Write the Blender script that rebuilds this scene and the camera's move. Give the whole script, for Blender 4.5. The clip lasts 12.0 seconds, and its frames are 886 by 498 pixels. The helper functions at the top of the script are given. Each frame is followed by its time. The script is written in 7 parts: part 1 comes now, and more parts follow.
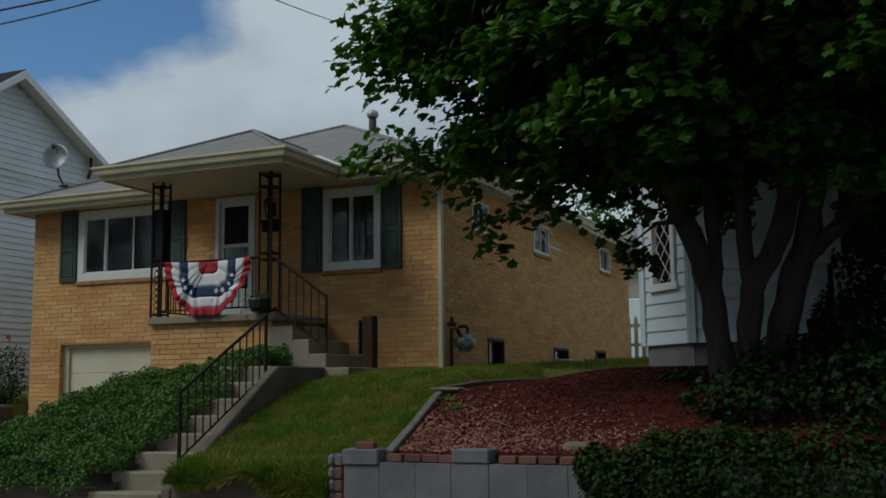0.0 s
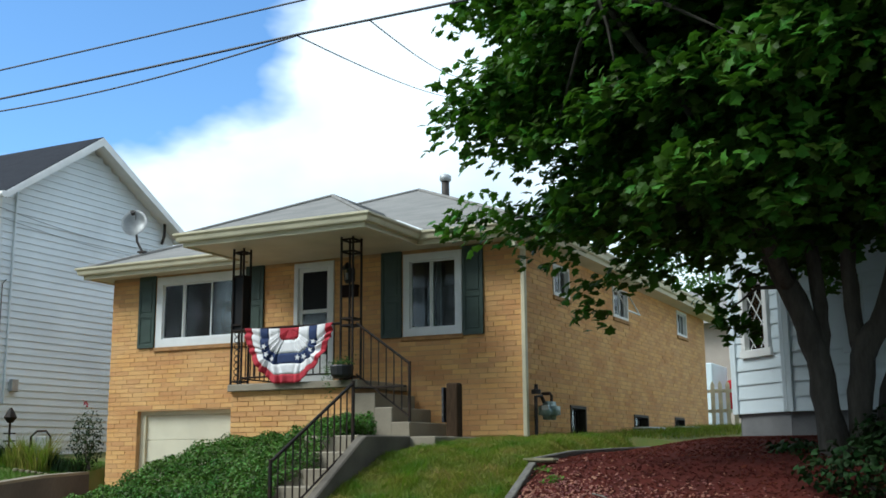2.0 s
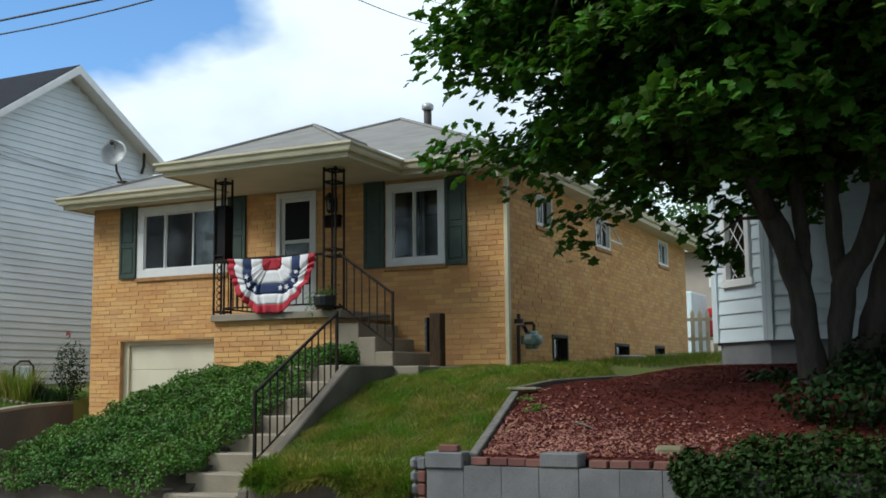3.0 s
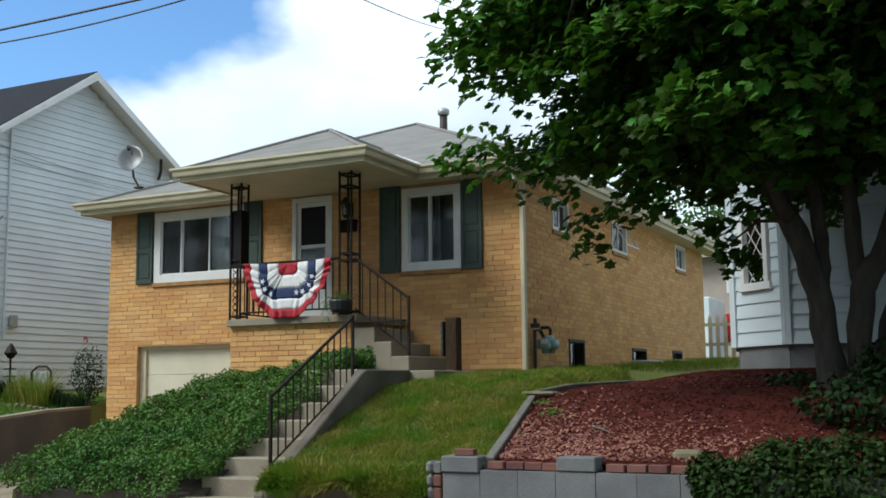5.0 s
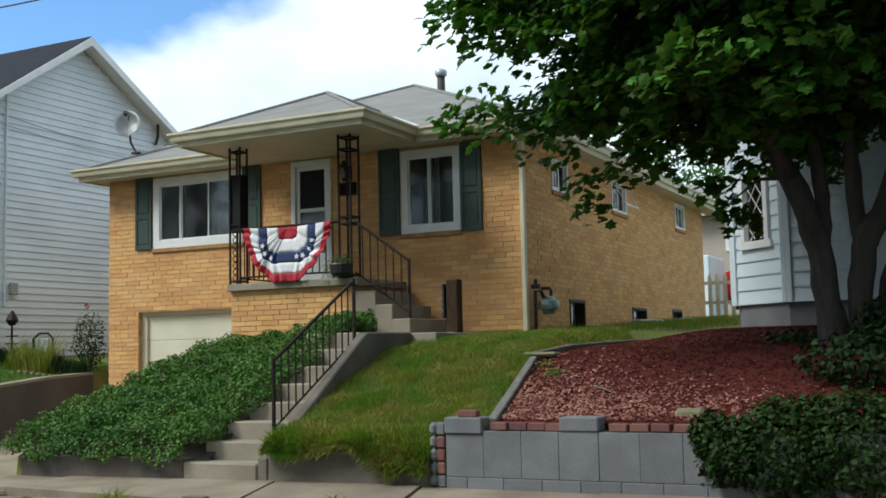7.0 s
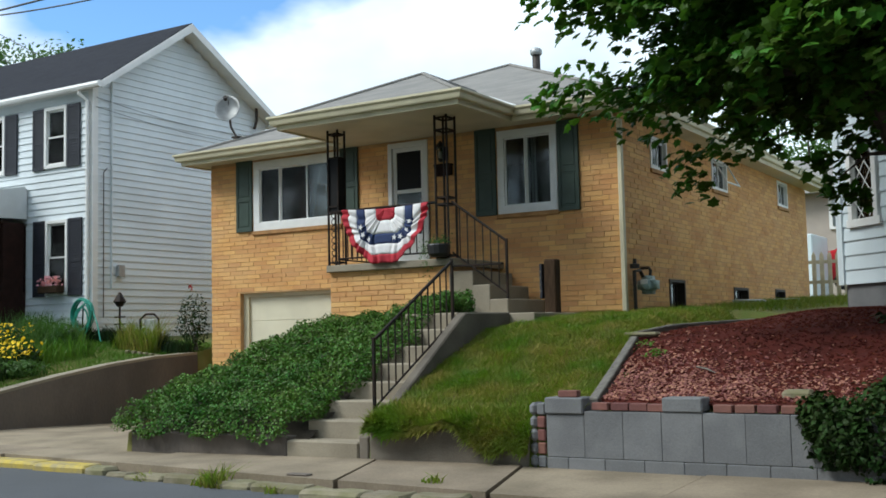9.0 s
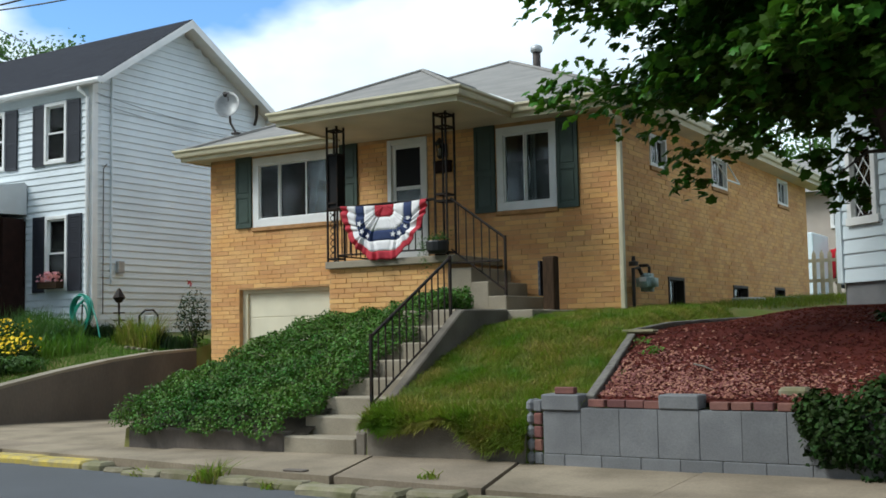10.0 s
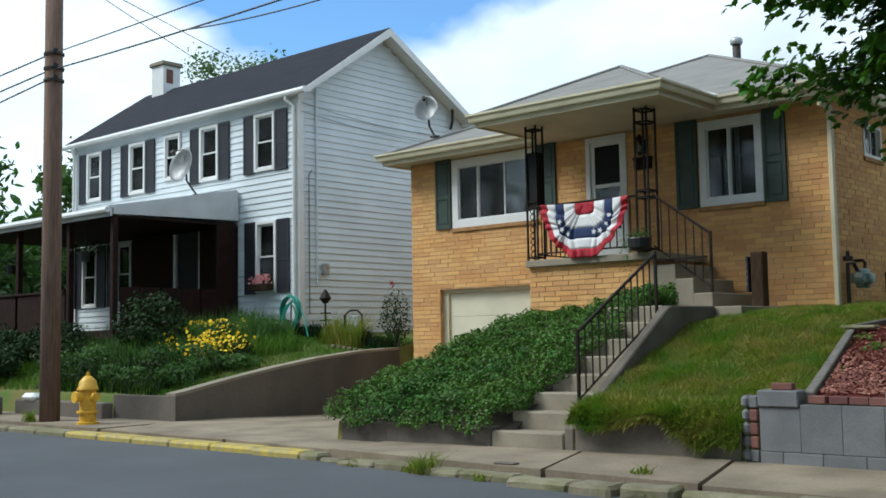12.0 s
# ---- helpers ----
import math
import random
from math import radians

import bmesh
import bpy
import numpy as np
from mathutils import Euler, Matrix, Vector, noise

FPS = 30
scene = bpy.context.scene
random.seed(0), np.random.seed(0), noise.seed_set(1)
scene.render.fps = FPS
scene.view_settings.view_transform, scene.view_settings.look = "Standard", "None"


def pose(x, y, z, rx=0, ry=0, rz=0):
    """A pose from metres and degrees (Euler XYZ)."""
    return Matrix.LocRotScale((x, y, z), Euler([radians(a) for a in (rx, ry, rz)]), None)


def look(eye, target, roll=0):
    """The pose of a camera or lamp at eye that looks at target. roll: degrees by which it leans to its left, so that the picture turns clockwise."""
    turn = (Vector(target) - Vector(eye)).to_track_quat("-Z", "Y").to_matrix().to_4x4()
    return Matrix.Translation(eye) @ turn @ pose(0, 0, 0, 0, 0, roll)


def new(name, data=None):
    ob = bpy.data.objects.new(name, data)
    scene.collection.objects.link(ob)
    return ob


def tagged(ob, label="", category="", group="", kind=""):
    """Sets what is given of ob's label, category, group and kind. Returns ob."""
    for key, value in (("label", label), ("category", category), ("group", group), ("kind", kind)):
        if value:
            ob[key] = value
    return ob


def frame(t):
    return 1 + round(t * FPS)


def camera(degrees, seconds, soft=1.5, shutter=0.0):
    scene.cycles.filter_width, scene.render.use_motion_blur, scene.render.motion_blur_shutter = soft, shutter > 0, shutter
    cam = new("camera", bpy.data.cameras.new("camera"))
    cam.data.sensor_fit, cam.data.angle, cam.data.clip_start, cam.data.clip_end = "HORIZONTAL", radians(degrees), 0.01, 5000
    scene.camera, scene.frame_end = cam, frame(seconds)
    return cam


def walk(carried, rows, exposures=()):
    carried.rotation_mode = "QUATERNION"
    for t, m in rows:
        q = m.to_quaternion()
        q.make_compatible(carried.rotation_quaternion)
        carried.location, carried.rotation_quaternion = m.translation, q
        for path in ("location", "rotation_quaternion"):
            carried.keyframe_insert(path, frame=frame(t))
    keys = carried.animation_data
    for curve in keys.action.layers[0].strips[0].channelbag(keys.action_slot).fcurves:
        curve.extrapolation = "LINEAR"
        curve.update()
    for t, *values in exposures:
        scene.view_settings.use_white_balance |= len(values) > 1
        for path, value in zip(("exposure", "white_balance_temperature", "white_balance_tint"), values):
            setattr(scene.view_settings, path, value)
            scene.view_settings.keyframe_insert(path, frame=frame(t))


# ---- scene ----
cam = camera(44.1, 12.0, soft=1.65)
PATH = [
    (0, (6.714, -15.069, 1.315), (5.913, -13.255, 1.575), -0.6),
    (0.5, (6.522, -15.02, 1.316), (5.754, -13.199, 1.62), -1.2),
    (1, (6.332, -14.965, 1.425), (5.646, -13.109, 1.72), -3.3),
    (1.5, (6.174, -14.949, 1.445), (5.312, -13.175, 1.776), -0.4),
    (2, (6.223, -15.037, 1.39), (5.342, -13.281, 1.764), -0.4),
    (2.5, (6.218, -15.044, 1.377), (5.41, -13.231, 1.626), -1.2),
    (3, (6.184, -15.02, 1.418), (5.324, -13.231, 1.663), -0.6),
    (3.2, (6.211, -15.028, 1.405), (5.343, -13.246, 1.672), -0.3),
    (5, (6.175, -14.985, 1.391), (5.289, -13.211, 1.648), -0.6),
    (5.5, (6.177, -14.972, 1.406), (5.291, -13.195, 1.642), -0.3),
    (6, (6.19, -14.99, 1.385), (5.317, -13.205, 1.62), -0.1),
    (6.5, (6.165, -14.975, 1.401), (5.293, -13.188, 1.615), -0.6),
    (8.3, (6.115, -14.976, 1.4), (5.179, -13.215, 1.551), -3.1),
    (8.5, (6.095, -14.99, 1.353), (5.135, -13.242, 1.502), -2.5),
    (9, (6.09, -14.975, 1.39), (5.05, -13.274, 1.547), -1.3),
    (9.5, (6.143, -14.978, 1.372), (5.084, -13.288, 1.53), -1.4),
    (10, (6.121, -14.944, 1.376), (5.078, -13.244, 1.529), -1.1),
    (10.5, (6.108, -14.964, 1.356), (5.078, -13.257, 1.517), -0.8),
    (11, (6.101, -14.96, 1.355), (5.041, -13.271, 1.516), -0.8),
    (11.5, (6.05, -14.95, 1.388), (4.89, -13.329, 1.552), -0.9),
    (12, (5.994, -15.083, 1.279), (4.676, -13.588, 1.447), -1.0),
]
EXPOSURES = [(0.0, -1.45, 6100, 6), (0.2, -0.95, 6150, 6), (0.5, -0.38, 6200, 6), (1.0, -0.12, 6150, 6), (1.5, -0.02, 6000, 5), (2.0, -0.05, 5950, 4), (2.5, -0.36, 6150, 6), (3.2, -0.26, 6150, 6), (5.5, -0.18, 6150, 6), (9.0, -0.10, 6150, 6), (11.0, -0.12, 6100, 6), (12.0, -0.18, 6000, 5)]
walk(cam, [(t, look(eye, target, roll)) for t, eye, target, roll in PATH], EXPOSURES)

# ---- light ----
SUN_ELEV, SUN_AZ = 47.0, 224.0
world = bpy.data.worlds.new("sky")
scene.world = world
world.use_nodes = True
wn, wl = world.node_tree.nodes, world.node_tree.links
wn.clear()
w_out = wn.new("ShaderNodeOutputWorld")
w_bg = wn.new("ShaderNodeBackground")
w_sky = wn.new("ShaderNodeTexSky")
w_sky.sky_type, w_sky.sun_disc = "NISHITA", False
w_sky.dust_density, w_sky.ozone_density = 0.3, 3.0
w_sky.sun_elevation, w_sky.sun_rotation = radians(SUN_ELEV), radians(SUN_AZ)
w_co = wn.new("ShaderNodeTexCoord")
w_map = wn.new("ShaderNodeMapping")
w_map.inputs["Scale"].default_value = (1.0, 1.0, 1.9)
w_map.inputs["Location"].default_value = (3.1, 1.7, 0.4)
w_noise = wn.new("ShaderNodeTexNoise")
w_noise.inputs["Scale"].default_value = 2.1
w_noise.inputs["Detail"].default_value = 6.0
w_noise.inputs["Roughness"].default_value = 0.52
w_ramp = wn.new("ShaderNodeValToRGB")
w_ramp.color_ramp.elements[0].position, w_ramp.color_ramp.elements[1].position = 0.38, 0.47
w_mix = wn.new("ShaderNodeMix")
w_mix.data_type = "RGBA"
wl.new(w_co.outputs["Generated"], w_map.inputs["Vector"])
wl.new(w_map.outputs["Vector"], w_noise.inputs["Vector"])
# the cloud cover opens towards one part of the sky
w_dot = wn.new("ShaderNodeVectorMath")
w_dot.operation = "DOT_PRODUCT"
w_dot.inputs[1].default_value = Vector((-0.66, 0.60, 0.49)).normalized()
w_open = wn.new("ShaderNodeMapRange")
w_open.inputs["From Min"].default_value, w_open.inputs["From Max"].default_value = 0.945, 0.985
w_open.inputs["To Min"].default_value, w_open.inputs["To Max"].default_value = 0.0, 0.37
w_sub = wn.new("ShaderNodeMath")
w_sub.operation = "SUBTRACT"
wl.new(w_co.outputs["Generated"], w_dot.inputs[0])
wl.new(w_dot.outputs["Value"], w_open.inputs["Value"])
wl.new(w_noise.outputs["Fac"], w_sub.inputs[0])
wl.new(w_open.outputs["Result"], w_sub.inputs[1])
w_north = wn.new("ShaderNodeVectorMath")
w_north.operation = "DOT_PRODUCT"
w_north.inputs[1].default_value = Vector((-0.52, 0.82, 0.20)).normalized()
w_bank = wn.new("ShaderNodeMapRange")
w_bank.inputs["From Min"].default_value, w_bank.inputs["From Max"].default_value = 0.35, 0.80
w_bank.inputs["To Min"].default_value, w_bank.inputs["To Max"].default_value = 0.0, 0.16
w_add = wn.new("ShaderNodeMath")
wl.new(w_co.outputs["Generated"], w_north.inputs[0])
wl.new(w_north.outputs["Value"], w_bank.inputs["Value"])
wl.new(w_sub.outputs[0], w_add.inputs[0])
wl.new(w_bank.outputs["Result"], w_add.inputs[1])
wl.new(w_add.outputs[0], w_ramp.inputs["Fac"])
wl.new(w_ramp.outputs["Color"], w_mix.inputs["Factor"])
w_gain = wn.new("ShaderNodeMix")
w_gain.data_type, w_gain.blend_type = "RGBA", "MULTIPLY"
w_gain.inputs["Factor"].default_value = 1.0
w_gain.inputs["B"].default_value = (1.80, 2.20, 2.45, 1.0)
wl.new(w_sky.outputs["Color"], w_gain.inputs["A"])
wl.new(w_gain.outputs["Result"], w_mix.inputs["A"])
# grey bellies of the clouds
w_belly = wn.new("ShaderNodeTexNoise")
w_belly.inputs["Scale"].default_value, w_belly.inputs["Detail"].default_value = 4.2, 5.0
w_tone = wn.new("ShaderNodeMix")
w_tone.data_type = "RGBA"
w_tone.inputs["A"].default_value, w_tone.inputs["B"].default_value = (9.6, 10.8, 11.8, 1.0), (13.0, 14.3, 15.3, 1.0)
w_spread = wn.new("ShaderNodeMapRange")
w_spread.inputs["From Min"].default_value, w_spread.inputs["From Max"].default_value = 0.40, 0.62
wl.new(w_map.outputs["Vector"], w_belly.inputs["Vector"])
wl.new(w_belly.outputs["Fac"], w_spread.inputs["Value"])
wl.new(w_spread.outputs["Result"], w_tone.inputs["Factor"])
wl.new(w_tone.outputs["Result"], w_mix.inputs["B"])
wl.new(w_mix.outputs["Result"], w_bg.inputs["Color"])
w_bg.inputs["Strength"].default_value = 0.094
wl.new(w_bg.outputs["Background"], w_out.inputs["Surface"])

sun = new("sun", bpy.data.lights.new("sun", "SUN"))
sun.data.energy, sun.data.angle, sun.data.color = 3.5, radians(24), (1.0, 0.98, 0.92)
_a, _e = radians(SUN_AZ), radians(SUN_ELEV)
SUN_FROM = Vector((math.sin(_a) * math.cos(_e), math.cos(_a) * math.cos(_e), math.sin(_e)))
sun.matrix_world = look(SUN_FROM * 60, (0, 0, 0))


# ---- materials ----
def material(name, base, rough=0.7, metal=0.0, vary=0.0, scale=8.0, bump=0.0, bump_scale=60.0, second=None, spots=0.0, island=0.0, objrand=0.0, stretch=(1, 1, 1), spec=0.5):
    """A principled material: two colours mixed by coarse noise, fine grain, bump, and a shift of value per object or per island."""
    m = bpy.data.materials.new(name)
    m.use_nodes = True
    n, l = m.node_tree.nodes, m.node_tree.links
    b = n["Principled BSDF"]
    b.inputs["Roughness"].default_value, b.inputs["Metallic"].default_value = rough, metal
    b.inputs["Specular IOR Level"].default_value = spec
    co = n.new("ShaderNodeTexCoord")
    mp = n.new("ShaderNodeMapping")
    mp.inputs["Scale"].default_value = stretch
    geo = n.new("ShaderNodeNewGeometry")
    l.new(geo.outputs["Position"], mp.inputs["Vector"])
    coarse = n.new("ShaderNodeTexNoise")
    coarse.inputs["Scale"].default_value, coarse.inputs["Detail"].default_value = scale, 4.0
    l.new(mp.outputs["Vector"], coarse.inputs["Vector"])
    fine = n.new("ShaderNodeTexNoise")
    fine.inputs["Scale"].default_value, fine.inputs["Detail"].default_value = bump_scale, 3.0
    l.new(mp.outputs["Vector"], fine.inputs["Vector"])
    mix = n.new("ShaderNodeMix")
    mix.data_type = "RGBA"
    mix.inputs["A"].default_value = (*base, 1)
    mix.inputs["B"].default_value = (*(second or [c * (1 - vary) for c in base]), 1)
    ramp = n.new("ShaderNodeMapRange")
    ramp.inputs["From Min"].default_value, ramp.inputs["From Max"].default_value = 0.35, 0.65
    l.new(coarse.outputs["Fac"], ramp.inputs["Value"])
    l.new(ramp.outputs["Result"], mix.inputs["Factor"])
    hsv = n.new("ShaderNodeHueSaturation")
    l.new(mix.outputs["Result"], hsv.inputs["Color"])
    add = n.new("ShaderNodeMath")
    add.operation = "MULTIPLY_ADD"
    l.new(fine.outputs["Fac"], add.inputs[0])
    add.inputs[1].default_value, add.inputs[2].default_value = spots, 1.0 - 0.5 * spots
    value = add.outputs[0]
    for amount, node, out in ((island, geo, "Random Per Island"), (objrand, n.new("ShaderNodeObjectInfo"), "Random")):
        if amount:
            more = n.new("ShaderNodeMath")
            more.operation = "MULTIPLY_ADD"
            l.new(node.outputs[out], more.inputs[0])
            more.inputs[1].default_value = amount
            less = n.new("ShaderNodeMath")
            less.operation = "SUBTRACT"
            l.new(value, less.inputs[0])
            less.inputs[1].default_value = amount / 2
            l.new(less.outputs[0], more.inputs[2])
            value = more.outputs[0]
            hue = n.new("ShaderNodeMath")
            hue.operation = "MULTIPLY_ADD"
            l.new(node.outputs[out], hue.inputs[0])
            hue.inputs[1].default_value, hue.inputs[2].default_value = 0.05 * amount, 0.5 - 0.025 * amount
            l.new(hue.outputs[0], hsv.inputs["Hue"])
    l.new(value, hsv.inputs["Value"])
    l.new(hsv.outputs["Color"], b.inputs["Base Color"])
    if bump:
        bp = n.new("ShaderNodeBump")
        bp.inputs["Strength"].default_value, bp.inputs["Distance"].default_value = bump, 0.01
        l.new(fine.outputs["Fac"], bp.inputs["Height"])
        l.new(bp.outputs["Normal"], b.inputs["Normal"])
    return m


def leafy(name, base, second, island=0.7, through_light=0.35, rough=0.45, scale=1.2):
    """Leaf: principled with some light let through."""
    m = material(name, base, rough, second=second, scale=scale, island=island, spots=0.15, spec=0.15)
    n, l = m.node_tree.nodes, m.node_tree.links
    b = n["Principled BSDF"]
    tr = n.new("ShaderNodeBsdfTranslucent")
    tr.inputs["Color"].default_value = (base[0] * 2.2, base[1] * 2.4, base[2] * 1.2, 1)
    mx = n.new("ShaderNodeMixShader")
    mx.inputs[0].default_value = through_light
    l.new(b.outputs[0], mx.inputs[1])
    l.new(tr.outputs[0], mx.inputs[2])
    l.new(mx.outputs[0], n["Material Output"].inputs["Surface"])
    return m


def glass(name, tint=(0.75, 0.8, 0.8), rough=0.06):
    m = bpy.data.materials.new(name)
    m.use_nodes = True
    n, l = m.node_tree.nodes, m.node_tree.links
    n.remove(n["Principled BSDF"])
    t = n.new("ShaderNodeBsdfTransparent")
    t.inputs["Color"].default_value = (*tint, 1)
    g = n.new("ShaderNodeBsdfGlossy")
    g.inputs["Roughness"].default_value = rough
    fr = n.new("ShaderNodeFresnel")
    fr.inputs["IOR"].default_value = 1.6
    mx = n.new("ShaderNodeMixShader")
    l.new(fr.outputs[0], mx.inputs[0])
    l.new(t.outputs[0], mx.inputs[1])
    l.new(g.outputs[0], mx.inputs[2])
    l.new(mx.outputs[0], n["Material Output"].inputs["Surface"])
    return m


